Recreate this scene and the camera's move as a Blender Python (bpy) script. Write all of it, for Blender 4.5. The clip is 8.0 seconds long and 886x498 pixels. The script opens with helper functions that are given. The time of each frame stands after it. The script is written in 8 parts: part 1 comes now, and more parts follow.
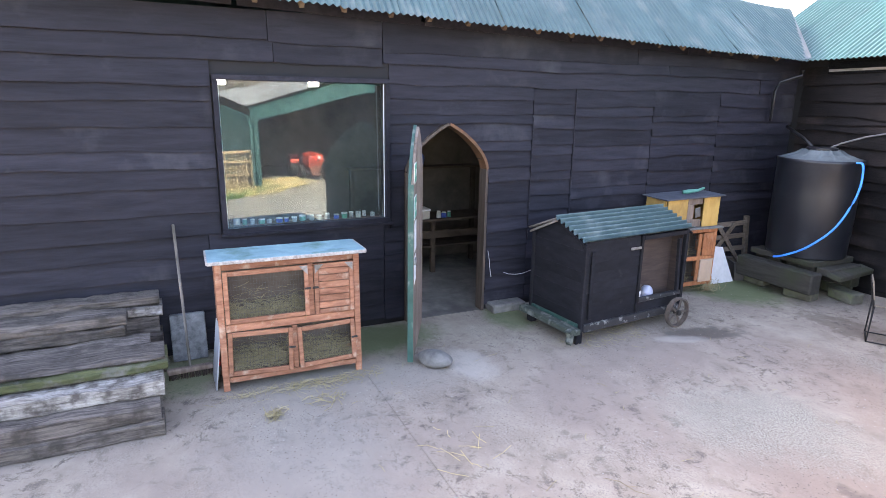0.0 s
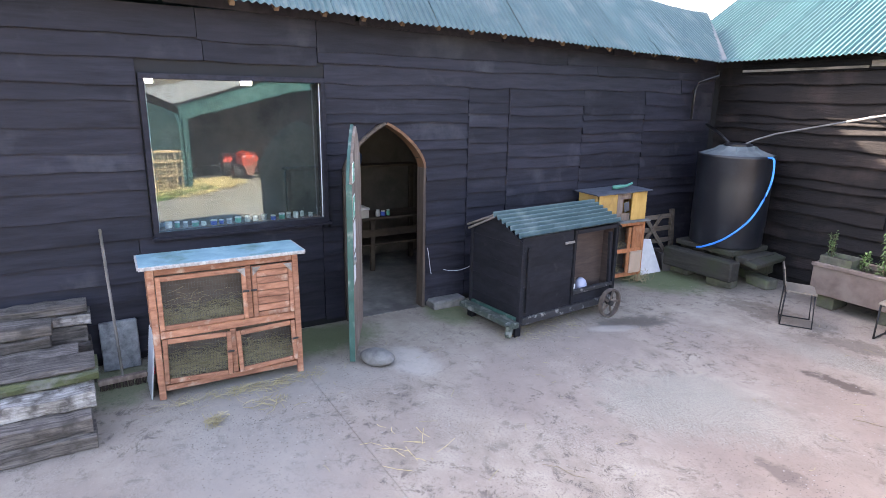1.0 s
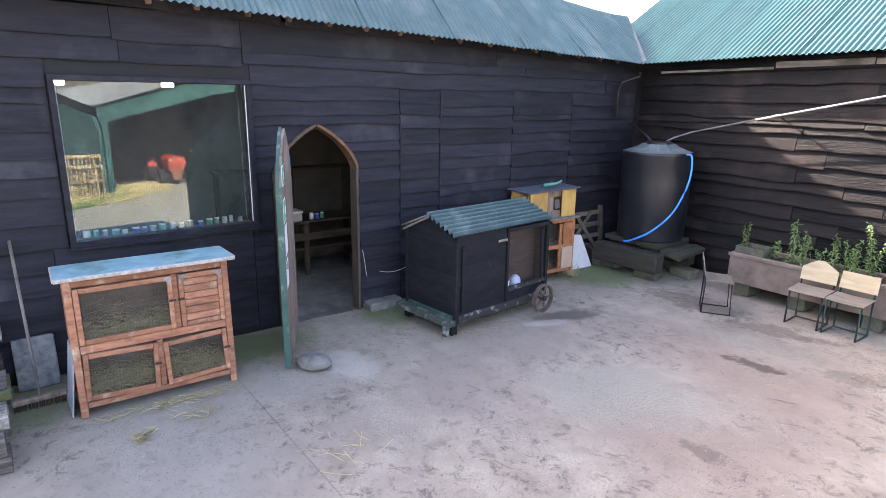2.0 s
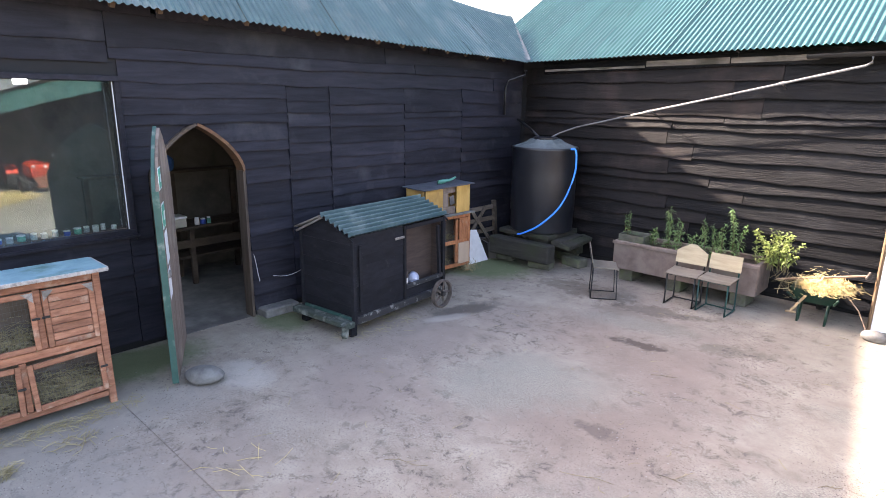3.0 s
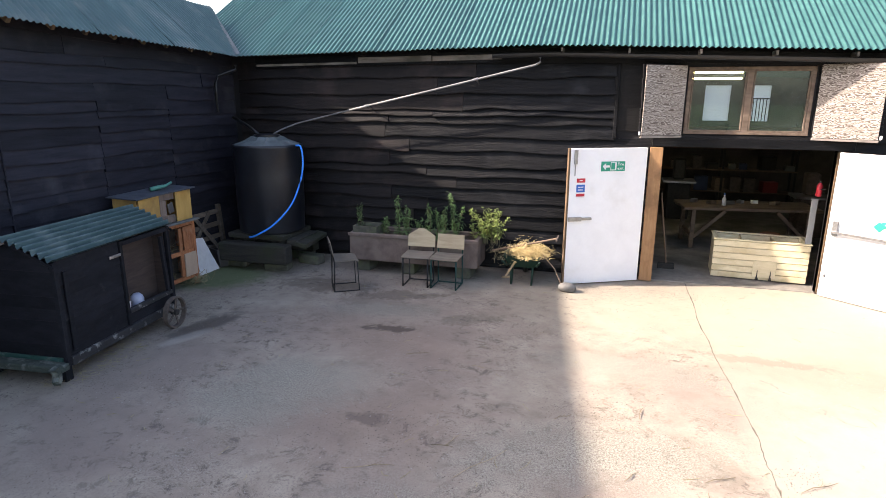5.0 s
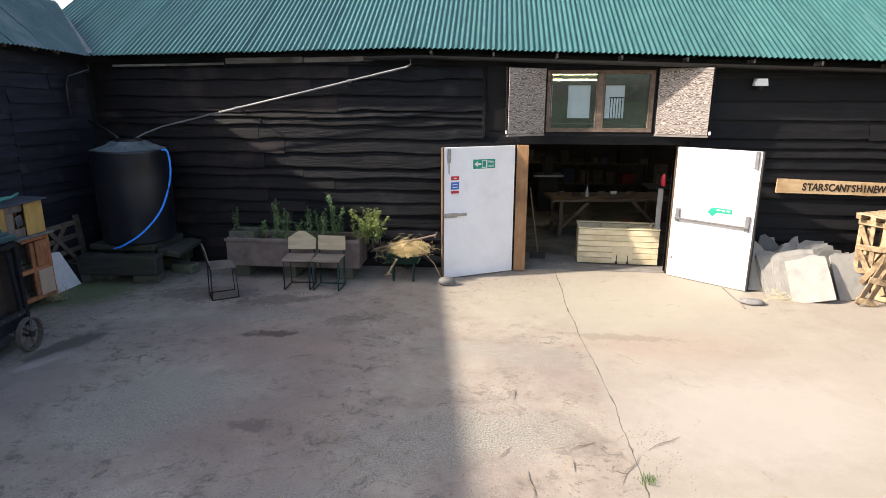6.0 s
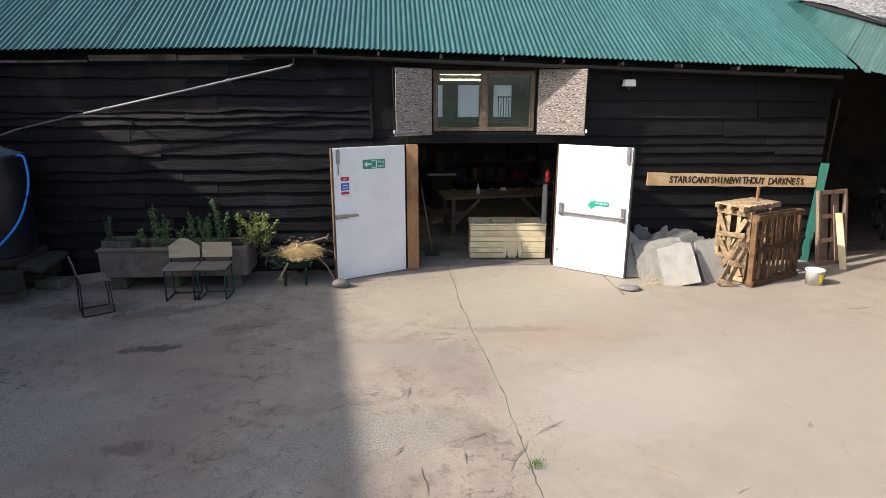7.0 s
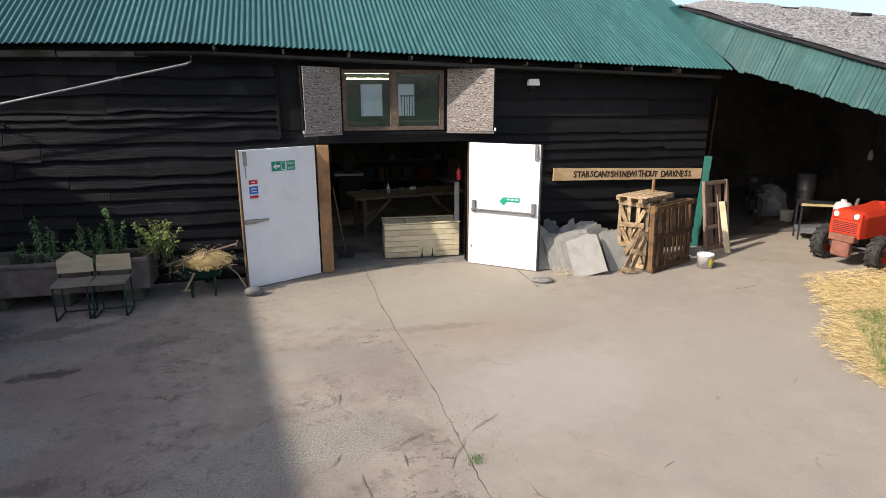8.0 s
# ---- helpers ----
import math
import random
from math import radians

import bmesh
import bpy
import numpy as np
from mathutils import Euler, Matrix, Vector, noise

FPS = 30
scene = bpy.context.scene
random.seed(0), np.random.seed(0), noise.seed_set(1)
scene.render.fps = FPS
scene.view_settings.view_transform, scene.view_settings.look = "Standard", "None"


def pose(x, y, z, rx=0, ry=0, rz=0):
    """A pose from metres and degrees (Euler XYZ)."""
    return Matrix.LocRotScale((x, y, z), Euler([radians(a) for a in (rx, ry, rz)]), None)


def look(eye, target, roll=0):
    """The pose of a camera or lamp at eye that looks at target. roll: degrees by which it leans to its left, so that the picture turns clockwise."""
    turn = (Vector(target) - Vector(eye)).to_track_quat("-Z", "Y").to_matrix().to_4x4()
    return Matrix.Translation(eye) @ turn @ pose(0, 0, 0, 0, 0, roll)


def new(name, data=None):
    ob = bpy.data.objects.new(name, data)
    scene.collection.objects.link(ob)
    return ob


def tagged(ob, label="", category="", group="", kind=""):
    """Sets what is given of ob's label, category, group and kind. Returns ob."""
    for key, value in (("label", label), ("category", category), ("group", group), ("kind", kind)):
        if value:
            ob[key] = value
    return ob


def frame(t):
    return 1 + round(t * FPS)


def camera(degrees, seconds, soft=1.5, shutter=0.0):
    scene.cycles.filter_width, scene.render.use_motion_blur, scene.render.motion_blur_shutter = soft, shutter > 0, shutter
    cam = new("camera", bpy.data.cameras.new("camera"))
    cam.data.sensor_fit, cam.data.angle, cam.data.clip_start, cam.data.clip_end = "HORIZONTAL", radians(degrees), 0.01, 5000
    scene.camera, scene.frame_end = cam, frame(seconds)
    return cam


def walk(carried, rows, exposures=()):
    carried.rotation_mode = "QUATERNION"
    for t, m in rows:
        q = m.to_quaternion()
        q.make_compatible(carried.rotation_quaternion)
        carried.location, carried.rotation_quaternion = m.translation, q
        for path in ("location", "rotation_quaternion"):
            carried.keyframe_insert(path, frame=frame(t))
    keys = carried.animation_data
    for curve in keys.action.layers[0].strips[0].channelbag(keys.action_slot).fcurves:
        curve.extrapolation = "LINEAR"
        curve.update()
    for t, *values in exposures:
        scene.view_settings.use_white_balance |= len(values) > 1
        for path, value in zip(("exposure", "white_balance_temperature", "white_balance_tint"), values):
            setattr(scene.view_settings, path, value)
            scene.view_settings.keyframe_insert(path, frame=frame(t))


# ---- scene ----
cam = camera(73.5, 8.0, soft=0.6)
PATH = [
    (0, (-0.389, -9.235, 2.735), (-2.14, -8.409, 2.236), 1.0),
    (0.5, (-0.335, -9.251, 2.724), (-2.037, -8.328, 2.223), 1.1),
    (1, (-0.327, -9.258, 2.763), (-1.982, -8.256, 2.258), 1.1),
    (1.5, (-0.298, -9.254, 2.776), (-1.907, -8.177, 2.273), 1.0),
    (3, (-0.264, -9.159, 2.743), (-1.585, -7.742, 2.246), 0.7),
    (3.5, (-0.358, -9.159, 2.728), (-1.515, -7.604, 2.231), 0.6),
    (4, (-0.416, -9.169, 2.745), (-1.377, -7.489, 2.242), 0.6),
    (4.5, (-0.517, -9.182, 2.705), (-1.269, -7.396, 2.208), 0.5),
    (5, (-0.499, -9.22, 2.702), (-1.027, -7.355, 2.207), 0.3),
    (6.5, (-0.255, -9.397, 2.77), (-0.258, -7.461, 2.269), 0.1),
    (7, (-0.204, -9.374, 2.767), (-0.04, -7.445, 2.264), 0.1),
    (7.5, (-0.268, -9.357, 2.776), (0.069, -7.451, 2.272), 0.0),
    (8, (-0.419, -9.301, 2.77), (0.069, -7.429, 2.264), -0.0),
]
walk(cam, [(t, look(eye, target, roll)) for t, eye, target, roll in PATH], [(0, 3.44, 7700, 22), (1.5, 3.26, 7600, 22), (3.5, 2.77, 7500, 20), (5, 1.87, 7200, 17), (6.5, 1.1, 6850, 13), (8, 0.62, 6650, 13)])

# ---- light: low sun from beyond the western range, clear sky ----
SUN_EL, SUN_AZ = 33.35, 254.5
world = bpy.data.worlds.new("sky")
scene.world = world
world.use_nodes = True
wt = world.node_tree
sky = wt.nodes.new("ShaderNodeTexSky")
sky.sky_type, sky.sun_disc = "NISHITA", False
sky.sun_elevation, sky.sun_rotation = radians(SUN_EL), radians(SUN_AZ)
sky.air_density, sky.dust_density = 1.0, 2.5
wt.links.new(sky.outputs[0], wt.nodes["Background"].inputs[0])
wt.nodes["Background"].inputs[1].default_value = 0.15
sun = new("sun", bpy.data.lights.new("sun", "SUN"))
sun.data.energy, sun.data.angle, sun.data.color = 4.3, radians(1.0), (1.0, 0.94, 0.86)
az, el = radians(SUN_AZ), radians(SUN_EL)
toward = Vector((math.sin(az) * math.cos(el), math.cos(az) * math.cos(el), math.sin(el)))
sun.matrix_world = look(toward * 40, (0, 0, 0))

# ---- mesh helpers ----
TAU = math.tau


def part(name, bm, material, parent=None, label="", smooth=False):
    """Links a bmesh as one mesh object under a thing or a part."""
    me = bpy.data.meshes.new(name)
    bm.normal_update()
    bm.to_mesh(me)
    bm.free()
    if smooth:
        for p in me.polygons:
            p.use_smooth = True
    me.materials.append(material)
    ob = new(name, me)
    if parent is not None:
        ob.parent = parent
    if label:
        ob["label"] = label
    return ob


def share(name, me, parent, m):
    """One more object on a mesh that is there already."""
    ob = new(name, me)
    ob.parent = parent
    ob.matrix_basis = m
    return ob


def thing(name, label, category, at=None, group="", kind=""):
    ob = new(name)
    ob.empty_display_size = 0.1
    if at is not None:
        ob.matrix_basis = at
    return tagged(ob, label, category, group, kind)


def B():
    return bmesh.new()


def box(bm, x0, x1, y0, y1, z0, z1, m=None, bev=0.0):
    """An axis-aligned block, bevelled, then moved by m."""
    vs = [bm.verts.new((x, y, z)) for z in (z0, z1) for y in (y0, y1) for x in (x0, x1)]
    fs = [bm.faces.new([vs[i] for i in q]) for q in ((0, 2, 3, 1), (4, 5, 7, 6), (0, 1, 5, 4), (2, 6, 7, 3), (0, 4, 6, 2), (1, 3, 7, 5))]
    out = vs
    if bev > 0:
        es = {e for f in fs for e in f.edges}
        r = bmesh.ops.bevel(bm, geom=list(es), offset=bev, segments=1, affect="EDGES", profile=0.5)
        out = list({v for f in r["faces"] for v in f.verts} | {v for v in vs if v.is_valid})
    if m is not None:
        bmesh.ops.transform(bm, matrix=m, verts=out)
    return out


def cyl(bm, p, q, r0, r1=None, n=16, cap=True):
    """A round bar from p to q."""
    p, q = Vector(p), Vector(q)
    r1 = r0 if r1 is None else r1
    rot = (q - p).to_track_quat("Z", "Y").to_matrix()
    ring = []
    for c, r in ((p, r0), (q, r1)):
        ring.append([bm.verts.new(c + rot @ Vector((r * math.cos(TAU * i / n), r * math.sin(TAU * i / n), 0))) for i in range(n)])
    for i in range(n):
        bm.faces.new((ring[0][i], ring[0][(i + 1) % n], ring[1][(i + 1) % n], ring[1][i]))
    if cap:
        bm.faces.new(ring[0][::-1])
        bm.faces.new(ring[1])
    return ring


def tube(bm, pts, r, n=8):
    """A round bar along a bent line."""
    pts = [Vector(p) for p in pts]
    rings = []
    for k, p in enumerate(pts):
        d = (pts[min(k + 1, len(pts) - 1)] - pts[max(k - 1, 0)]).normalized()
        up = Vector((0, 0, 1)) if abs(d.z) < 0.95 else Vector((1, 0, 0))
        s = d.cross(up).normalized()
        u = s.cross(d)
        rr = r[k] if isinstance(r, (list, tuple)) else r
        rings.append([bm.verts.new(p + (s * math.cos(TAU * i / n) + u * math.sin(TAU * i / n)) * rr) for i in range(n)])
    for a, b in zip(rings, rings[1:]):
        for i in range(n):
            bm.faces.new((a[i], a[(i + 1) % n], b[(i + 1) % n], b[i]))
    bm.faces.new(rings[0][::-1])
    bm.faces.new(rings[-1])


def lathe(bm, prof, n=32, m=None):
    """A turned body from (radius, height) pairs."""
    rings, made = [], []
    for r, z in prof:
        if r < 1e-5:
            v = bm.verts.new((0, 0, z))
            rings.append([v] * n)
            made.append(v)
        else:
            vs = [bm.verts.new((r * math.cos(TAU * i / n), r * math.sin(TAU * i / n), z)) for i in range(n)]
            rings.append(vs)
            made += vs
    for a, b in zip(rings, rings[1:]):
        for i in range(n):
            q = []
            for v in (a[i], a[(i + 1) % n], b[(i + 1) % n], b[i]):
                if v not in q:
                    q.append(v)
            if len(q) > 2:
                bm.faces.new(q)
    if m is not None:
        bmesh.ops.transform(bm, matrix=m, verts=made)
    return made


def prism(bm, outline, d0, d1, axis="y", m=None):
    """A flat outline of (u, w) pairs given depth along an axis."""
    put = {"y": lambda u, w, d: (u, d, w), "x": lambda u, w, d: (d, u, w), "z": lambda u, w, d: (u, w, d)}[axis]
    a = [bm.verts.new(put(u, w, d0)) for u, w in outline]
    b = [bm.verts.new(put(u, w, d1)) for u, w in outline]
    n = len(a)
    bm.faces.new(a)
    bm.faces.new(b[::-1])
    for i in range(n):
        bm.faces.new((a[(i + 1) % n], a[i], b[i], b[(i + 1) % n]))
    bmesh.ops.recalc_face_normals(bm, faces=bm.faces)
    if m is not None:
        bmesh.ops.transform(bm, matrix=m, verts=a + b)
    return a + b


def block(name, dims, material, parent, at, bev=0.004, label=""):
    """A bevelled bar, centred on its pose."""
    bm = B()
    sx, sy, sz = dims
    box(bm, -sx / 2, sx / 2, -sy / 2, sy / 2, -sz / 2, sz / 2, None, bev)
    ob = part(name, bm, material, parent, label)
    ob.matrix_basis = at
    return ob


def bar(name, p, q, w, h, material, parent, bev=0.003, label=""):
    """A sawn bar from p to q, w across, h high."""
    p, q = Vector(p), Vector(q)
    d = q - p
    rot = d.to_track_quat("X", "Z").to_matrix().to_4x4()
    return block(name, (d.length, w, h), material, parent, Matrix.Translation((p + q) / 2) @ rot, bev, label)


def rough_up(bm, amount, scale, seed=0.0):
    for v in bm.verts:
        v.co += noise.noise_vector(v.co * scale + Vector((seed, seed * 1.7, 0))) * amount


# ---- materials ----
def ramp_of(nt, src, stops):
    r = nt.nodes.new("ShaderNodeValToRGB")
    el = r.color_ramp.elements
    while len(el) < len(stops):
        el.new(0.5)
    for e, (p, c) in zip(el, stops):
        e.position, e.color = p, (*c, 1) if len(c) == 3 else c
    nt.links.new(src, r.inputs[0])
    return r.outputs[0]


def noise_of(nt, vec, scale, detail=6.0, rough=0.6, dist=0.0):
    n = nt.nodes.new("ShaderNodeTexNoise")
    n.inputs["Scale"].default_value, n.inputs["Detail"].default_value = scale, detail
    n.inputs["Roughness"].default_value, n.inputs["Distortion"].default_value = rough, dist
    nt.links.new(vec, n.inputs["Vector"])
    return n.outputs["Fac"]


def mixed(nt, fac, a, b, mode="MIX"):
    m = nt.nodes.new("ShaderNodeMix")
    m.data_type, m.blend_type = "RGBA", mode
    for sock, v in ((m.inputs[0], fac), (m.inputs[6], a), (m.inputs[7], b)):
        if hasattr(v, "is_linked"):
            nt.links.new(v, sock)
        elif isinstance(v, tuple):
            sock.default_value = (*v, 1)
        else:
            sock.default_value = v
    return m.outputs[2]


def M(name, dark, light, rough=0.8, grain=(6, 6, 6), fine=40.0, bump=0.3, metal=0.0, vary=0.25, stain=None, stain_at=0.9, stain_cut=0.56, spec=0.4, depth=0.004):
    """A surface with grain, stains at a larger scale, fine relief and a tone of its own for each object."""
    mat = bpy.data.materials.new(name)
    mat.use_nodes = True
    nt = mat.node_tree
    bsdf = nt.nodes["Principled BSDF"]
    tc = nt.nodes.new("ShaderNodeTexCoord")
    info = nt.nodes.new("ShaderNodeObjectInfo")
    off = nt.nodes.new("ShaderNodeVectorMath")
    off.operation = "MULTIPLY_ADD"
    off.inputs[1].default_value = (7.3, 5.1, 9.7)
    nt.links.new(info.outputs["Random"], off.inputs[0])
    nt.links.new(tc.outputs["Object"], off.inputs[2])
    mp = nt.nodes.new("ShaderNodeMapping")
    mp.inputs["Scale"].default_value = grain
    nt.links.new(off.outputs[0], mp.inputs[0])
    g = noise_of(nt, mp.outputs[0], 1.0, 7, 0.65, 0.3)
    col = ramp_of(nt, g, ((0.3, dark), (0.7, light)))
    if stain:
        s = noise_of(nt, off.outputs[0], stain_at, 5, 0.6)
        f = ramp_of(nt, s, ((stain_cut - 0.08, (0, 0, 0)), (stain_cut + 0.1, (0.85, 0.85, 0.85))))
        col = mixed(nt, f, col, stain)
    if vary:
        mr = nt.nodes.new("ShaderNodeMapRange")
        mr.inputs[3].default_value, mr.inputs[4].default_value = 1 - vary, 1 + vary
        nt.links.new(info.outputs["Random"], mr.inputs[0])
        hs = nt.nodes.new("ShaderNodeHueSaturation")
        nt.links.new(mr.outputs[0], hs.inputs["Value"])
        nt.links.new(col, hs.inputs["Color"])
        col = hs.outputs[0]
    nt.links.new(col, bsdf.inputs["Base Color"])
    mr2 = nt.nodes.new("ShaderNodeMapRange")
    mr2.inputs[3].default_value, mr2.inputs[4].default_value = max(rough - 0.1, 0.05), min(rough + 0.12, 1)
    nt.links.new(g, mr2.inputs[0])
    nt.links.new(mr2.outputs[0], bsdf.inputs["Roughness"])
    bsdf.inputs["Metallic"].default_value = metal
    bsdf.inputs["Specular IOR Level"].default_value = spec
    if bump:
        fn = noise_of(nt, mp.outputs[0], fine / 10, 8, 0.7)
        b = nt.nodes.new("ShaderNodeBump")
        b.inputs["Strength"].default_value, b.inputs["Distance"].default_value = bump, depth
        nt.links.new(fn, b.inputs["Height"])
        nt.links.new(b.outputs[0], bsdf.inputs["Normal"])
    return mat


def glow(name, colour, strength):
    mat = bpy.data.materials.new(name)
    mat.use_nodes = True
    b = mat.node_tree.nodes["Principled BSDF"]
    b.inputs["Base Color"].default_value = (*colour, 1)
    b.inputs["Emission Color"].default_value = (*colour, 1)
    b.inputs["Emission Strength"].default_value = strength
    return mat


def pane_glass(name, ior, tint=(0.9, 0.93, 0.92), haze=0.0):
    mat = bpy.data.materials.new(name)
    mat.use_nodes = True
    nt = mat.node_tree
    nt.nodes.remove(nt.nodes["Principled BSDF"])
    tr, gl = nt.nodes.new("ShaderNodeBsdfTransparent"), nt.nodes.new("ShaderNodeBsdfGlossy")
    tr.inputs[0].default_value = (*tint, 1)
    gl.inputs["Roughness"].default_value = 0.01
    gl.inputs[0].default_value = (0.72, 0.92, 1.0, 1)
    fr, mx = nt.nodes.new("ShaderNodeFresnel"), nt.nodes.new("ShaderNodeMixShader")
    fr.inputs[0].default_value = ior
    nt.links.new(fr.outputs[0], mx.inputs[0])
    nt.links.new(tr.outputs[0], mx.inputs[1])
    nt.links.new(gl.outputs[0], mx.inputs[2])
    last = mx.outputs[0]
    # pale diffuse film: a painted haze that washes out the glass
    if haze:
        dd, md = nt.nodes.new("ShaderNodeBsdfDiffuse"), nt.nodes.new("ShaderNodeMixShader")
        dd.inputs[0].default_value = (0.62, 0.64, 0.66, 1)
        film = ramp_of(nt, noise_of(nt, nt.nodes.new("ShaderNodeTexCoord").outputs["Object"], 2.3, 7, 0.7), ((0.3, (haze * 0.5,) * 3), (0.75, (haze * 1.6,) * 3)))
        nt.links.new(film, md.inputs[0])
        nt.links.new(last, md.inputs[1])
        nt.links.new(dd.outputs[0], md.inputs[2])
        last = md.outputs[0]
    nt.links.new(last, nt.nodes["Material Output"].inputs[0])
    return mat


m_board_a = M("black_stained_boards", (0.0098, 0.0096, 0.0148), (0.0258, 0.0254, 0.0352), 0.66, (14, 1.6, 14), 30, 0.7, vary=0.22, stain=(0.048, 0.049, 0.058), stain_at=1.3, stain_cut=0.66, spec=0.16)
m_board_b = M("weathered_black_boards", (0.0021, 0.0023, 0.003), (0.0074, 0.0078, 0.0095), 0.42, (1.6, 18, 18), 30, 0.9, vary=0.35, stain=(0.019, 0.0195, 0.022), stain_at=2.2, stain_cut=0.63, spec=0.13, depth=0.012)
m_board_r = M("reddish_black_boards", (0.0035, 0.003, 0.0034), (0.0095, 0.0078, 0.0085), 0.6, (1.6, 16, 16), 30, 0.9, vary=0.3, stain=(0.03, 0.022, 0.021), stain_at=1.3, stain_cut=0.6, spec=0.2, depth=0.007)
m_board_c = M("newly_stained_black_boards", (0.005, 0.0048, 0.005), (0.012, 0.0115, 0.012), 0.6, (1.6, 16, 16), 30, 0.9, vary=0.35, stain=(0.018, 0.016, 0.016), stain_at=1.1, stain_cut=0.64, spec=0.2, depth=0.007)
m_backing = M("dark_backing", (0.008, 0.008, 0.01), (0.015, 0.015, 0.018), 0.85, (4, 4, 4), 30, 0.2, vary=0)
m_inside = M("dusty_inner_wall", (0.07, 0.06, 0.05), (0.13, 0.112, 0.095), 0.9, (3, 3, 3), 30, 0.2, vary=0, stain=(0.03, 0.027, 0.025))
m_tin_b = M("green_painted_tin", (0.016, 0.071, 0.066), (0.031, 0.107, 0.1), 0.42, (9, 1, 5), 25, 0.12, vary=0.08, stain=(0.24, 0.3, 0.28), stain_at=26, stain_cut=0.74, spec=0.5)
m_tin_a = M("blue_green_painted_tin", (0.035, 0.08, 0.085), (0.065, 0.12, 0.125), 0.5, (4, 4, 4), 30, 0.2, vary=0.1, stain=(0.11, 0.145, 0.145), stain_at=1.8, stain_cut=0.6, spec=0.4)
m_tin_c = M("faded_green_tin", (0.006, 0.046, 0.044), (0.014, 0.07, 0.068), 0.58, (4, 5, 3), 30, 0.2, vary=0.12, stain=(0.03, 0.095, 0.09), stain_at=2.2, stain_cut=0.6, spec=0.35)
m_lead = M("lead_flashing", (0.055, 0.072, 0.078), (0.11, 0.132, 0.14), 0.6, (6, 6, 6), 30, 0.3, vary=0)
m_grey_roof = M("lichened_cement_roof", (0.03, 0.029, 0.027), (0.56, 0.55, 0.54), 0.95, (17, 17, 17), 50, 1.0, vary=0.1, stain=(0.085, 0.08, 0.066), stain_at=7, stain_cut=0.6, depth=0.03)
m_rafter = M("brown_rafter_wood", (0.07, 0.045, 0.03), (0.16, 0.11, 0.075), 0.85, (8, 8, 8), 40, 0.4, vary=0.25)
m_grey_wood = M("silvered_old_timber", (0.12, 0.105, 0.095), (0.3, 0.27, 0.25), 0.9, (3, 24, 24), 40, 0.9, vary=0.25, stain=(0.08, 0.075, 0.06), stain_at=2.5, depth=0.008)
m_gutter = M("black_gutter_plastic", (0.012, 0.012, 0.013), (0.022, 0.022, 0.024), 0.4, (5, 5, 5), 20, 0.1, vary=0)
m_grey_pipe = M("galvanised_pipe", (0.13, 0.133, 0.138), (0.24, 0.245, 0.25), 0.5, (9, 9, 9), 30, 0.1, metal=0.1, vary=0)
m_stone = M("rounded_field_stone", (0.1, 0.097, 0.092), (0.22, 0.212, 0.2), 0.85, (8, 8, 8), 60, 0.4, vary=0.15)
m_rail_wood = M("orange_stained_hutch_wood", (0.17, 0.068, 0.04), (0.4, 0.185, 0.115), 0.78, (24, 5, 24), 60, 0.8, vary=0.22, stain=(0.45, 0.33, 0.25), stain_at=7, stain_cut=0.65, spec=0.25)
m_white_paint = M("white_door_paint", (0.74, 0.74, 0.75), (0.82, 0.82, 0.83), 0.4, (3, 3, 3), 20, 0.05, vary=0, stain=(0.68, 0.67, 0.65), stain_at=1.7, stain_cut=0.68)
m_new_wood = M("raw_sawn_pine", (0.22, 0.115, 0.05), (0.35, 0.2, 0.1), 0.75, (2.2, 20, 20), 40, 0.5, vary=0.12, stain=(0.16, 0.085, 0.04), stain_at=2.5, stain_cut=0.58)
m_pallet = M("weathered_pallet_wood", (0.13, 0.088, 0.05), (0.42, 0.31, 0.185), 0.85, (9, 9, 7), 40, 0.7, vary=0.4, stain=(0.07, 0.045, 0.028), stain_at=6, stain_cut=0.6)
m_steel = M("brushed_steel", (0.22, 0.22, 0.225), (0.36, 0.36, 0.365), 0.4, (20, 20, 20), 30, 0.05, metal=0.9, vary=0)
m_black_metal = M("black_iron", (0.015, 0.015, 0.016), (0.04, 0.037, 0.034), 0.6, (20, 20, 20), 40, 0.2, metal=0.3, vary=0)
m_dark_glass = pane_glass("window_glass", 1.8, haze=0.014)
m_clear = pane_glass("clear_pane", 1.6, haze=0.012)


def plain(name, c, rough=0.6, spec=0.4, metal=0.0, vary=0.0):
    d = tuple(v * 0.82 for v in c)
    return M(name, d, c, rough, (9, 9, 9), 30, 0.08, metal, vary, spec=spec)

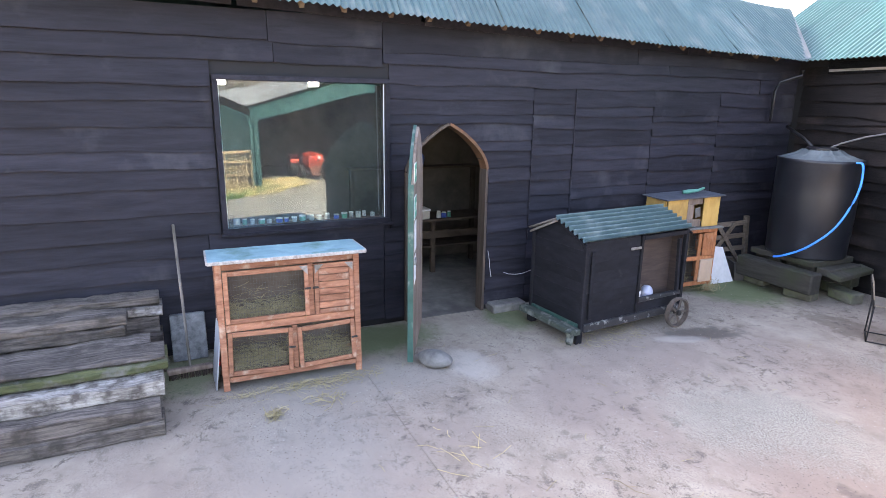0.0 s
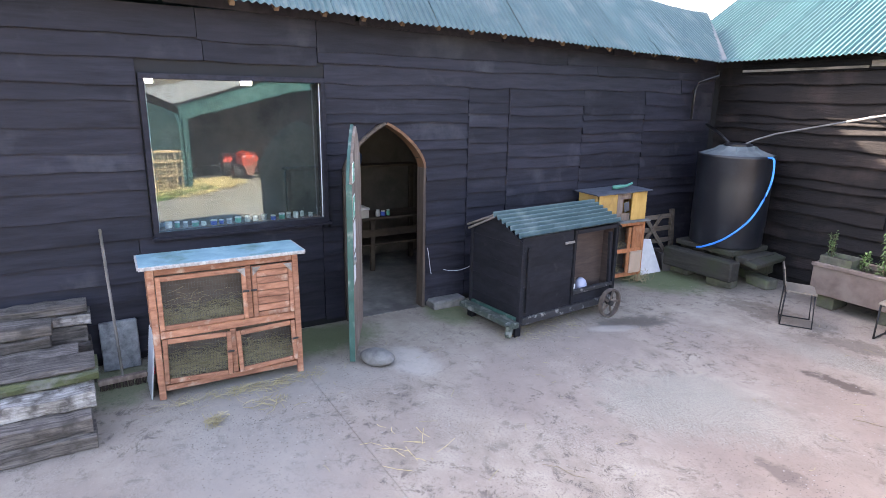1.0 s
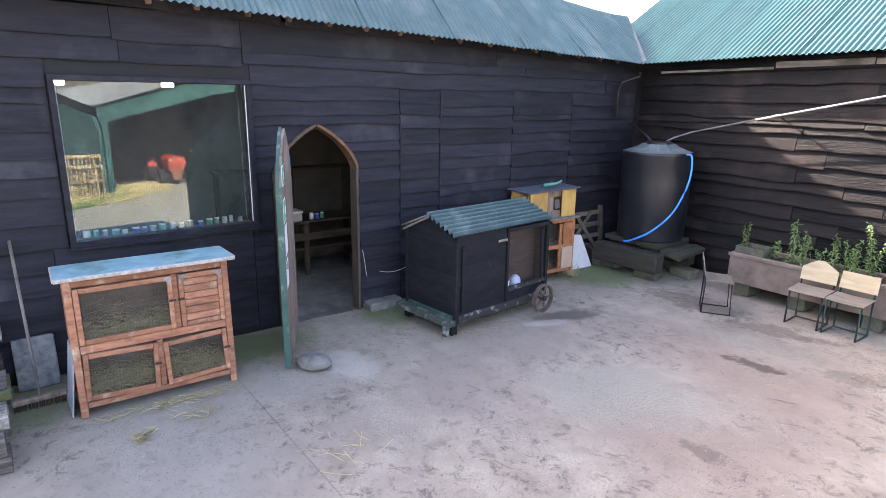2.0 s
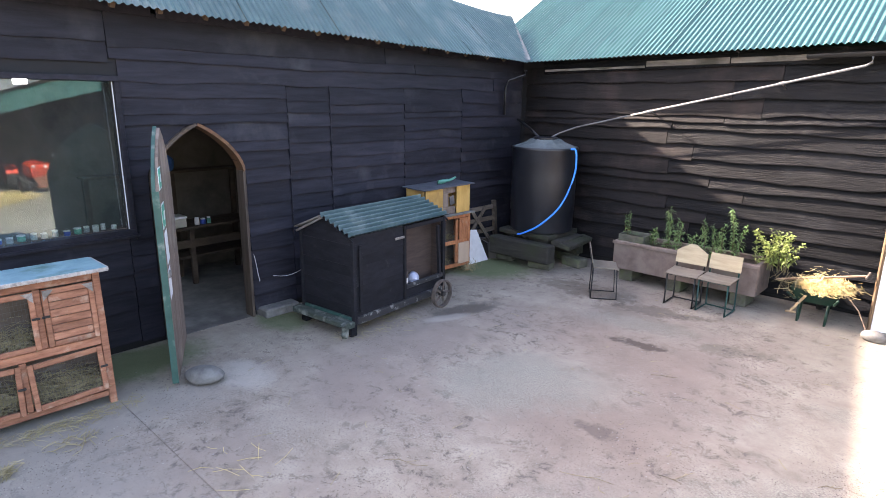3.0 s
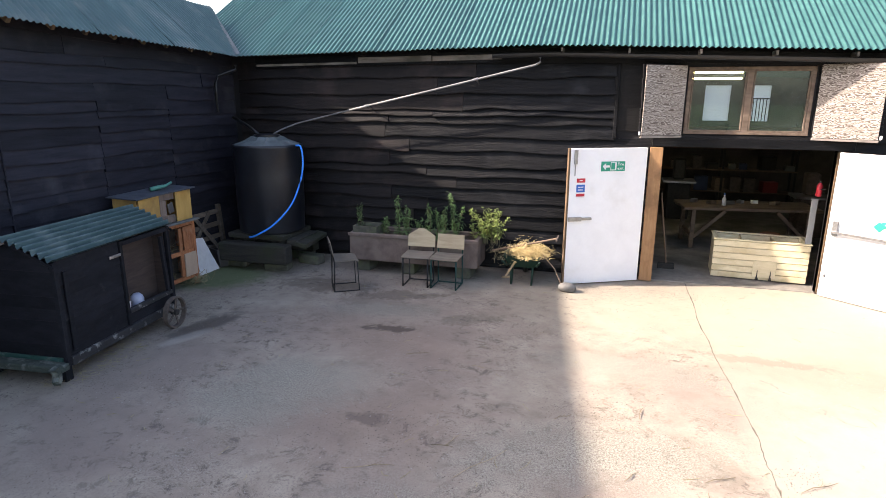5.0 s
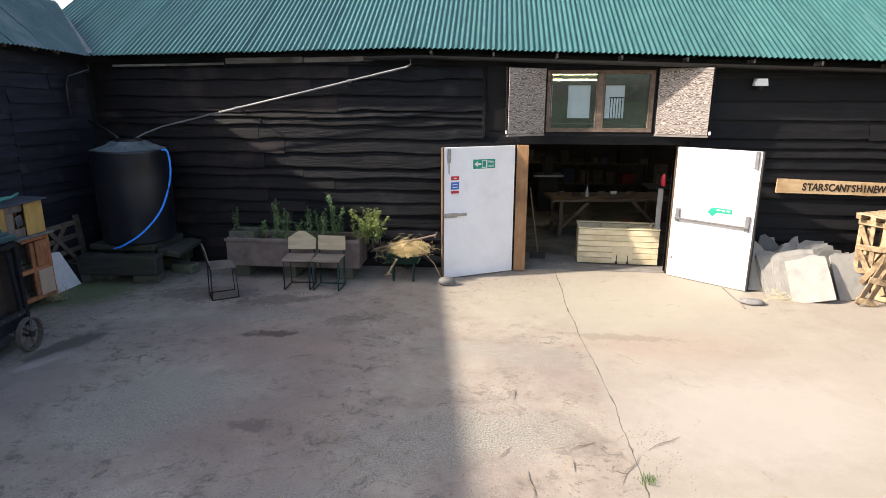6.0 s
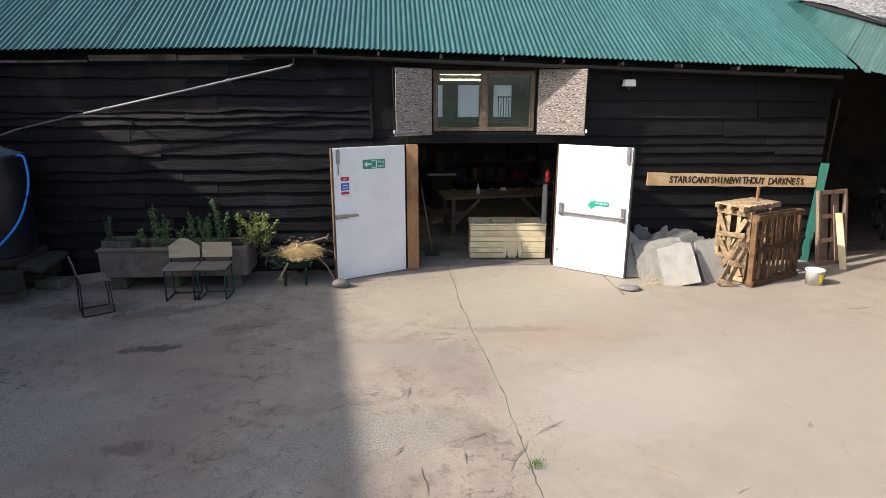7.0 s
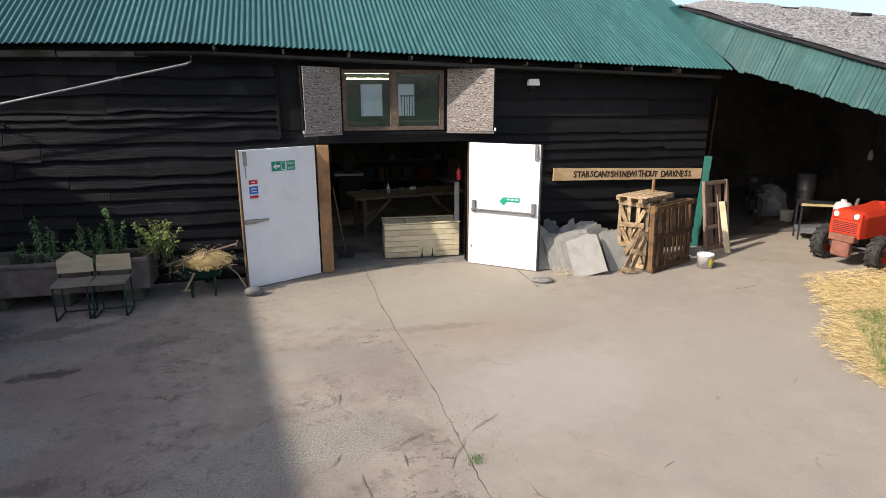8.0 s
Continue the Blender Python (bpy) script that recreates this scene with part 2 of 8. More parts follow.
# ---- ground: one sheet, concrete yard with joints, fields beyond ----
def ground_material():
    mat = bpy.data.materials.new("yard_concrete")
    mat.use_nodes = True
    nt = mat.node_tree
    bsdf = nt.nodes["Principled BSDF"]
    tc = nt.nodes.new("ShaderNodeTexCoord")
    P = tc.outputs["Object"]
    big = noise_of(nt, P, 0.55, 5, 0.6)
    mid = noise_of(nt, P, 2.6, 7, 0.65, 0.05)
    frag = noise_of(nt, P, 5.5, 9, 0.72, 0.1)
    fine = noise_of(nt, P, 46.0, 8, 0.82, 0.1)
    grit = noise_of(nt, P, 140.0, 3, 0.6)
    col = ramp_of(nt, mid, ((0.28, (0.19, 0.157, 0.13)), (0.5, (0.282, 0.242, 0.202)), (0.74, (0.365, 0.325, 0.272))))
    f = ramp_of(nt, big, ((0.42, (0, 0, 0)), (0.62, (0.7, 0.7, 0.7))))
    col = mixed(nt, f, col, (0.2, 0.16, 0.142))
    f = ramp_of(nt, fine, ((0.36, (0.7, 0.7, 0.7)), (0.5, (0, 0, 0))))
    patchy = ramp_of(nt, noise_of(nt, P, 1.3, 4, 0.6), ((0.44, (0.04, 0.04, 0.04)), (0.6, (1, 1, 1))))
    f = mixed(nt, 1.0, f, patchy, "MULTIPLY")
    col = mixed(nt, f, col, (0.095, 0.08, 0.072))
    f = ramp_of(nt, grit, ((0.6, (0, 0, 0)), (0.75, (0.5, 0.5, 0.5))))
    col = mixed(nt, f, col, (0.4, 0.37, 0.34))

    # two pours of concrete: rough and pitted west of the long joint, trowelled smooth east of it
    xyz = nt.nodes.new("ShaderNodeSeparateXYZ")
    nt.links.new(P, xyz.inputs[0])
    side = nt.nodes.new("ShaderNodeMapRange")
    side.inputs[1].default_value, side.inputs[2].default_value = 0.68, 0.8
    side.inputs[3].default_value, side.inputs[4].default_value = 1.0, 0.12
    nt.links.new(xyz.outputs["X"], side.inputs[0])
    east = nt.nodes.new("ShaderNodeMapRange")
    east.inputs[1].default_value, east.inputs[2].default_value = 0.68, 0.8
    east.inputs[3].default_value, east.inputs[4].default_value = 0.0, 0.5
    nt.links.new(xyz.outputs["X"], east.inputs[0])
    col = mixed(nt, east.outputs[0], col, (0.288, 0.264, 0.222))
    # coarse exposed aggregate where the surface has worn through
    pits = noise_of(nt, P, 64.0, 8, 0.85, 0.4)
    worn = ramp_of(nt, noise_of(nt, P, 0.95, 9, 0.74, 0.2), ((0.5, (0, 0, 0)), (0.6, (1, 1, 1))))
    worn = mixed(nt, 1.0, worn, side.outputs[0], "MULTIPLY")
    f = mixed(nt, 1.0, ramp_of(nt, pits, ((0.38, (0.7, 0.7, 0.7)), (0.5, (0, 0, 0)))), worn, "MULTIPLY")
    col = mixed(nt, f, col, (0.085, 0.071, 0.06))
    f = mixed(nt, 1.0, ramp_of(nt, pits, ((0.52, (0, 0, 0)), (0.66, (0.5, 0.5, 0.5)))), worn, "MULTIPLY")
    col = mixed(nt, f, col, (0.35, 0.33, 0.3))
    # ragged dark crumbs of dirt trodden into the hollows
    crumbs = noise_of(nt, P, 6.0, 12, 0.86, 0.4)
    where = ramp_of(nt, noise_of(nt, P, 0.7, 5, 0.65), ((0.4, (0, 0, 0)), (0.56, (1, 1, 1))))
    where = mixed(nt, 1.0, where, side.outputs[0], "MULTIPLY")
    f = mixed(nt, 1.0, ramp_of(nt, crumbs, ((0.425, (0.85, 0.85, 0.85)), (0.475, (0, 0, 0)))), where, "MULTIPLY")
    col = mixed(nt, f, col, (0.088, 0.07, 0.06))

    def blot(col, cx, cy, rx, ry, turn, tone, amount, ragged=0.5, soft=0.25):
        mp = nt.nodes.new("ShaderNodeMapping")
        mp.vector_type = "TEXTURE"
        mp.inputs["Location"].default_value = (cx, cy, 0)
        mp.inputs["Rotation"].default_value = (0, 0, radians(turn))
        mp.inputs["Scale"].default_value = (rx, ry, 1)
        nt.links.new(P, mp.inputs[0])
        ln = nt.nodes.new("ShaderNodeVectorMath")
        ln.operation = "LENGTH"
        nt.links.new(mp.outputs[0], ln.inputs[0])
        rag = nt.nodes.new("ShaderNodeMath")
        rag.operation = "MULTIPLY_ADD"
        rag.inputs[1].default_value = ragged * 2
        nt.links.new(frag, rag.inputs[0])
        nt.links.new(ln.outputs["Value"], rag.inputs[2])
        half = nt.nodes.new("ShaderNodeMath")
        half.operation = "MULTIPLY"
        half.inputs[1].default_value = 0.5 / (1 + ragged)
        nt.links.new(rag.outputs[0], half.inputs[0])
        f = ramp_of(nt, half.outputs[0], (((ragged / 2 + 0.395 - soft / 2) / (1 + ragged), (amount,) * 3), ((ragged / 2 + 0.395 + soft / 2) / (1 + ragged), (0, 0, 0))))
        return mixed(nt, f, col, tone), f

    # smoother pale screed before the workshop, tan slab beyond the joint, reddish earth stains
    for cx, cy, rx, ry, turn, tone, amt in ((1.0, -1.4, 2.6, 1.5, 0, (0.3, 0.283, 0.225), 0.65), (3.6, -4.2, 2.8, 1.6, 10, (0.3, 0.27, 0.228), 0.6), (-3.0, -3.2, 1.5, 0.7, -20, (0.21, 0.15, 0.122), 0.5), (-2.4, -4.9, 1.1, 0.8, 10, (0.205, 0.15, 0.122), 0.45), (-5.6, -7.6, 1.2, 0.5, 80, (0.21, 0.195, 0.18), 0.6), (-4.6, -8.4, 1.5, 0.8, 0, (0.22, 0.205, 0.19), 0.6), (1.7, -2.9, 1.2, 0.5, 5, (0.26, 0.19, 0.15), 0.4)):
        col, _ = blot(col, cx, cy, rx, ry, turn, tone, amt, 0.5, 0.4)
    wet = (0.075, 0.064, 0.056)
    col, fw = blot(col, -5.12, -3.5, 0.62, 0.24, 74, wet, 0.85, 0.9, 0.16)
    for cx, cy, rx, ry, turn, amt in ((-2.93, -2.94, 0.38, 0.12, 8, 1.0), (-3.25, -1.75, 0.75, 0.22, 12, 0.6), (-2.4, -4.95, 0.22, 0.12, 0, 0.6), (-2.1, -2.4, 0.5, 0.2, 20, 0.5), (-3.3, -2.2, 0.8, 0.3, -10, 0.35), (0.4, -4.9, 0.35, 0.3, 30, 0.3), (1.2, -2.7, 0.8, 0.12, -4, 0.3), (2.6, -3.0, 0.5, 0.2, 10, 0.1), (-4.4, -1.6, 0.9, 0.35, 0, 0.55)):
        col, _ = blot(col, cx, cy, rx, ry, turn, (0.088, 0.066, 0.052), amt, 1.5, 0.22)
    for cx, cy, rx, ry, turn, amt in ((-5.5, -6.5, 0.5, 0.3, 0, 0.5), (-5.1, -3.9, 0.4, 0.12, 70, 0.45), (2.0, -4.4, 1.4, 0.9, 20, 0.3)):
        col, _ = blot(col, cx, cy, rx, ry, turn, (0.4, 0.37, 0.34), amt)
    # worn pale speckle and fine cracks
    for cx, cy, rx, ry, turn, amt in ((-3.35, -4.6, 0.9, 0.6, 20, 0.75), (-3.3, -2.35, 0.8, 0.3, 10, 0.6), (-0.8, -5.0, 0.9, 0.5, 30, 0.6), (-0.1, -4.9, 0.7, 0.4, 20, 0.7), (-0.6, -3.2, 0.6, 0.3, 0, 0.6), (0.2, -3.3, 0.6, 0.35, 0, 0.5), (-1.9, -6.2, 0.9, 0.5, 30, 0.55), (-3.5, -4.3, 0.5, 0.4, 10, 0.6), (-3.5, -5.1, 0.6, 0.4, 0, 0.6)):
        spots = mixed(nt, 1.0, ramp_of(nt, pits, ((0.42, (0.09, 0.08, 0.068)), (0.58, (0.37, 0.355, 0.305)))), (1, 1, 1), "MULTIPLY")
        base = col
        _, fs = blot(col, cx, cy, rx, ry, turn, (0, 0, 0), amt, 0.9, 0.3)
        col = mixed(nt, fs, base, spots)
    vor = nt.nodes.new("ShaderNodeTexVoronoi")
    vor.feature = "DISTANCE_TO_EDGE"
    vor.inputs["Scale"].default_value = 0.42
    wob = nt.nodes.new("ShaderNodeVectorMath")
    wob.operation = "MULTIPLY_ADD"
    wob.inputs[1].default_value = (0.5, 0.5, 0)
    cn = nt.nodes.new("ShaderNodeTexNoise")
    cn.inputs["Scale"].default_value, cn.inputs["Detail"].default_value = 3.0, 6.0
    nt.links.new(P, cn.inputs["Vector"])
    nt.links.new(cn.outputs["Color"], wob.inputs[0])
    nt.links.new(P, wob.inputs[2])
    nt.links.new(wob.outputs[0], vor.inputs["Vector"])
    f = ramp_of(nt, vor.outputs["Distance"], ((0.0, (0.4, 0.4, 0.4)), (0.004, (0, 0, 0))))
    f = mixed(nt, 1.0, f, ramp_of(nt, frag, ((0.5, (0, 0, 0)), (0.6, (1, 1, 1)))), "MULTIPLY")
    col = mixed(nt, f, col, (0.08, 0.066, 0.055))
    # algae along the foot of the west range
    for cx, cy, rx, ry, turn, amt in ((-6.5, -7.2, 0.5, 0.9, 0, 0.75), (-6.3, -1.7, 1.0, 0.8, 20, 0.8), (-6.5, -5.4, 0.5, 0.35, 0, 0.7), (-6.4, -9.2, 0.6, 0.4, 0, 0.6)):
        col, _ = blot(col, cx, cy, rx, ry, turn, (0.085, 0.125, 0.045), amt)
    # fields outside the yard
    sep = nt.nodes.new("ShaderNodeVectorMath")
    sep.operation = "LENGTH"
    nt.links.new(P, sep.inputs[0])
    f = ramp_of(nt, sep.outputs["Value"], ((0.0, (0, 0, 0)), (1.0, (1, 1, 1))))
    mr = nt.nodes.new("ShaderNodeMapRange")
    mr.inputs[1].default_value, mr.inputs[2].default_value = 24.0, 28.0
    nt.links.new(sep.outputs["Value"], mr.inputs[0])
    grass = ramp_of(nt, mid, ((0.3, (0.05, 0.08, 0.025)), (0.7, (0.1, 0.13, 0.045))))
    col = mixed(nt, mr.outputs[0], col, grass)
    col = mixed(nt, 1.0, col, (1.0, 0.985, 0.94), "MULTIPLY")
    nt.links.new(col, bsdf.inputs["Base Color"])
    inv = nt.nodes.new("ShaderNodeMapRange")
    inv.inputs[3].default_value, inv.inputs[4].default_value = 0.9, 0.5
    nt.links.new(fw, inv.inputs[0])
    nt.links.new(inv.outputs[0], bsdf.inputs["Roughness"])
    h = mixed(nt, 0.4, mid, mixed(nt, 1.0, fine, worn, "MULTIPLY"))
    b = nt.nodes.new("ShaderNodeBump")
    b.inputs["Strength"].default_value, b.inputs["Distance"].default_value = 0.8, 0.01
    nt.links.new(h, b.inputs["Height"])
    nt.links.new(b.outputs[0], bsdf.inputs["Normal"])
    return mat


def joint_line(y):
    return 0.69 + min(0.125, 0.055 * max(0.0, -2.0 - y)) + 0.02 * noise.noise((y * 1.6, 3.1, 0)) + 0.014 * noise.noise((y * 4, 1.1, 0)) + 0.012 * noise.noise((y * 13, 4.1, 0))


def joint_half(y):
    return 0.003 + 0.012 * max(0.0, 0.1 + noise.noise((y * 6.3, 8.1, 0)))


bm = B()
ys = [-300, -120, -60, -30, -16] + [-12 + 0.06 * i for i in range(201)] + [0.5, 2, 6, 12, 30, 80, 300]
CROSS = -7.572
ys = sorted([y for y in ys if abs(y - CROSS) > 0.02] + [CROSS - 0.006, CROSS, CROSS + 0.006])
xs_left = [-300, -100, -40, -20, -12, -8, -6.6, -6, -5.6, -5.2, -4.8, -4.4, -4, -3.5, -3, -2, -0.8]
xs_right = [1.8, 3, 5, 8, 12, 20, 40, 100, 300]
rows = []
for y in ys:
    c = joint_line(max(min(y, 0), -12))
    inside = -12 < y < 0.1
    row = [(x, y + 0.02 * noise.noise((x * 2.3, 1, 0)) if abs(y - CROSS) < 0.01 else y, -0.008 if y == CROSS and -6.5 < x < -1.5 else 0) for x in xs_left] + [(c - joint_half(y), y, 0), (c, y, -0.01 * max(0.2, 0.6 + noise.noise((y * 2.1, 2.2, 0))) if inside else 0), (c + joint_half(y), y, 0)] + [(x, y, 0) for x in xs_right]
    rows.append([bm.verts.new(p) for p in row])
for a, b in zip(rows, rows[1:]):
    for i in range(len(a) - 1):
        f = bm.faces.new((a[i], a[i + 1], b[i + 1], b[i]))
        f.material_index = int(a[i].co.z < 0 and i >= len(xs_left) or a[i + 1].co.z < 0 and i >= len(xs_left))
m_ground = ground_material()
ground = tagged(part("ground", bm, m_ground), "worn grey-brown concrete farmyard with joints and stains", "ground", kind="structure")
ground.data.materials.append(M("soil_in_joint", (0.05, 0.043, 0.034), (0.15, 0.132, 0.1), 0.95, (9, 9, 9), 60, 0.8, vary=0, stain=(0.2, 0.185, 0.15), stain_at=5, stain_cut=0.55))

# ---- the two timber ranges ----
XA, YB = -6.86, 0.0
WIN_A = (-8.70, -6.93, 1.34, 2.87)
ARCH = (-6.67, -5.6, 1.86, 2.42)


def arch_half(z):
    """Half-width of the pointed doorway at a height."""
    y0, y1, spring, top = ARCH
    half = (y1 - y0) / 2
    if z <= spring:
        return half
    if z >= top:
        return 0.0
    k = (z - spring) / (top - spring)
    return half * (1 - k ** 1.7) ** 0.85


def eave_a(y):
    return 3.33 + max(0.0, -0.35 - y) * 0.033


def eave_b(x):
    if x < -1.5:
        return 3.34 + (x + 6.5) * 0.018
    return 3.43 - (x + 1.5) * 0.031


def board_mesh(u0a, u1a, u0b, u1b, z0, z1, proud, seed, across, sag, wane=1.0):
    """A wide waney-edged board: u along the wall; the ends may slant (a: foot, b: head). across maps (u, out, z) to the world."""
    n = max(4, int((u1a - u0a) / 0.14))
    bm = B()
    cols = []
    for i in range(n + 1):
        k = i / n
        ub, ut = u0a + (u1a - u0a) * k, u0b + (u1b - u0b) * k
        w = wane * (0.036 * noise.noise((ub * 1.5, seed * 3.7, 0)) + 0.009 * noise.noise((ub * 4.3, seed, 2)) + 0.012 * max(0.0, noise.noise((ub * 2.6, seed, 7)) - 0.25)) + sag * (ub - u0a)
        o = proud + 0.008 * wane * noise.noise((ub * 0.9, seed, 5))
        cols.append([bm.verts.new(across(*p)) for p in ((ub, 0.0, z0 + w), (ub, o, z0 + w), (ub, o, z0 + w + 0.012), (ut, 0.006, z1), (ut, 0.0, z1))])
    for a, b in zip(cols, cols[1:]):
        for j in range(4):
            bm.faces.new((a[j], b[j], b[j + 1], a[j + 1]))
    bm.faces.new(cols[0])
    bm.faces.new(cols[-1][::-1])
    bmesh.ops.recalc_face_normals(bm, faces=bm.faces)
    return bm


def clad(wall, material, spans_at, courses, across, rng, lengths, proud=0.032, wane=1.0):
    """Courses of boards over a wall; spans_at(z0, z1) gives the free stretches as (foot0, foot1, head0, head1)."""
    for c, (z0, z1) in enumerate(courses):
        for f0, f1, h0, h1 in spans_at(z0, z1):
            u, first = f0, True
            while u < f1 - 0.05:
                v = u + rng.uniform(*lengths)
                if v > f1 - 0.7:
                    v = f1
                gap = 0.004
                a0, a1 = u + gap, v - gap
                b0 = h0 + gap if first else a0
                b1 = h1 - gap if v >= f1 else a1
                if a1 - a0 > 0.08:
                    bm = board_mesh(a0, a1, b0, b1, z0 + rng.uniform(-0.012, 0.012), z1 + 0.035, proud + rng.uniform(-0.006, 0.008), rng.uniform(0, 90), across, rng.uniform(-0.006, 0.006), wane)
                    part("board", bm, material(u) if callable(material) else material, wall)
                u, first = v, False


# west range: backing wall with a window and a pointed doorway
bm = B()
T0, T1 = XA - 0.16, XA - 0.035
wy0, wy1, wz0, wz1 = WIN_A
for y0, y1, z0, z1 in ((-13, wy0, 0, 3.42), (wy0, wy1, 0, wz0), (wy0, wy1, wz1, 3.42), (wy1, ARCH[0], 0, 3.42), (ARCH[1], 0.3, 0, 3.42)):
    box(bm, T0, T1, y0, y1, z0, z1)
n = 18
for i in range(n):
    y0 = ARCH[0] + (ARCH[1] - ARCH[0]) * i / n
    y1 = ARCH[0] + (ARCH[1] - ARCH[0]) * (i + 1) / n
    ym, mid = (y0 + y1) / 2, (ARCH[0] + ARCH[1]) / 2
    z = ARCH[2]
    while z < ARCH[3] and arch_half(z) > abs(ym - mid):
        z += 0.01
    box(bm, T0, T1, y0, y1, z, 3.42)
wall_west = tagged(part("wall_west", bm, m_backing), "black-stained waney-edge weatherboard barn wall with window and arched doorway", "wall", kind="structure")


def spans_a(z0, z1, u0, u1):
    """Free stretches of one section of the west wall between two heights."""
    mid, fw = (ARCH[0] + ARCH[1]) / 2, 0.05
    holes = []
    if z1 > wz0 - 0.02 and z0 < wz1 + 0.02:
        holes.append((wy0 - fw, wy1 + fw, wy0 - fw, wy1 + fw))
    if z0 < ARCH[3] - 0.005:
        ha, hb = arch_half(z0) + 0.03, arch_half(z1 + 0.03) + 0.03
        holes.append((mid - ha, mid + ha, mid - hb, mid + hb))
    out, f, h = [], u0, u0
    for a0, a1, b0, b1 in holes:
        if a1 <= u0 or a0 >= u1:
            continue
        if a0 > f + 0.06:
            out.append((f, a0, h, b0))
        f, h = a1, b1
    if u1 > f + 0.06:
        out.append((f, u1, h, u1))
    return out


# board edges by section: (from, to, heights of the lower edges, top)
LOW = [0.08, 0.27, 0.46, 0.66]
WEST_SECTIONS = (
    (-12.5, -6.95, LOW + [0.86, 1.1, 1.28, 1.54, 1.79, 2.0, 2.17, 2.385, 2.635, 2.79, 3.03, 3.24], 3.5),
    (-6.95, -4.95, LOW + [0.86, 1.04, 1.22, 1.42, 1.69, 1.88, 2.08, 2.22, 2.425, 2.53, 2.7], 2.885),
    (-4.95, -4.3, LOW + [0.88, 1.1, 1.3, 1.48, 1.68, 1.81, 2.01, 2.15, 2.36, 2.53, 2.66], 2.84),
    (-4.3, -2.95, LOW + [0.88, 1.05, 1.24, 1.41, 1.56, 1.77, 1.94, 2.12, 2.33, 2.5, 2.64], 2.88),
    (-2.95, -1.66, LOW + [0.85, 1.02, 1.2, 1.36, 1.54, 1.73, 1.94, 2.12, 2.24, 2.43, 2.52], 2.87),
    (-1.66, -0.02, LOW + [0.84, 1.03, 1.2, 1.33, 1.5, 1.68, 1.85, 2.07, 2.24, 2.43, 2.65], 2.83),
    (-6.95, -0.02, [2.86, 3.07, 3.2], 3.5),
)
rng = random.Random(5)
for u0, u1, edges, top in WEST_SECTIONS:
    courses = list(zip(edges, edges[1:] + [top]))
    clad(wall_west, m_board_a, lambda z0, z1, u0=u0, u1=u1: spans_a(z0, z1, u0, u1), courses, lambda u, o, z: (XA - 0.035 + o, u, z), rng, (3.2, 6.5), 0.034, 0.75)

# upright battens where boards butt
for yb, za, zb, wd in ((-4.3, 1.1, 2.8, 0.018), (-4.95, 0.9, 2.5, 0.014)):
    block("batten", (0.03, wd, zb - za), m_board_a, wall_west, pose(XA - 0.007, yb, (za + zb) / 2), 0.003)

# north range: door and window bay
DOOR_B = (0.19, 2.43, 2.03)
WIN_B = (0.44, 2.02, 2.22, 3.13)
bm = B()
T2, T3 = YB + 0.035, YB + 0.16
for x0, x1, z0, z1 in ((XA - 0.9, DOOR_B[0], 0, 3.42), (DOOR_B[1], 6.95, 0, 3.3), (DOOR_B[0], DOOR_B[1], DOOR_B[2], WIN_B[2]), (DOOR_B[0], WIN_B[0], WIN_B[2], 3.42), (WIN_B[1], DOOR_B[1], WIN_B[2], 3.42), (WIN_B[0], WIN_B[1], WIN_B[3], 3.42)):
    box(bm, x0, x1, T2, T3, z0, z1)
box(bm, 6.83, 6.95, T3, 8.0, 0, 3.3)
wall_north = tagged(part("wall_north", bm, m_backing), "weathered black waney-edge weatherboard barn wall with double doorway", "wall", kind="structure")


def spans_b(z0, z1, u0, u1):
    if u1 < 1:
        u1 = min(u1, 0.06 if z0 < 2.07 else -0.5)
    else:
        u0 = 2.56 if z0 < 2.16 else 2.72
    return [(u0, u1, u0, u1)] if u1 > u0 + 0.06 else []


NORTH_SECTIONS = (
    (-6.78, 0.06, [0.08, 0.27, 0.46, 0.67, 0.88, 1.1, 1.3, 1.48, 1.64, 1.88, 2.09, 2.31, 2.43, 2.52, 2.75, 2.98], 3.23, 1.25, (2.6, 4.6)),
    (2.5, 6.92, [0.1, 0.38, 0.58, 0.8, 1.01, 1.26, 1.48, 1.7, 1.84, 1.99, 2.13, 2.42, 2.69, 3.01], 3.25, 0.5, (2.5, 4.5)),
)
rng = random.Random(11)
for u0, u1, edges, top, wane, lengths in NORTH_SECTIONS:
    courses = list(zip(edges, edges[1:] + [top]))
    clad(wall_north, m_board_c if u0 > 2 else (lambda u: m_board_r if u < -5.5 else m_board_b), lambda z0, z1, u0=u0, u1=u1: spans_b(z0, z1, u0, u1), courses, lambda u, o, z: (u, YB + 0.035 - o, z), rng, lengths, 0.054, wane)
# upright edge board beside the window bay
block("corner_board", (0.05, 0.04, 1.06), m_board_b, wall_north, pose(-0.5, YB - 0.016, 2.66), 0.006)
# plain dark panel round the window bay and the lintel
for x0, x1, z0, z1 in ((-0.55, 0.4, 2.24, 3.2), (2.06, 2.7, 2.24, 3.2), (0.02, 2.6, 2.05, 2.2)):
    block("panel", (x1 - x0, 0.03, z1 - z0), m_board_c, wall_north, pose((x0 + x1) / 2, YB + 0.018, (z0 + z1) / 2))


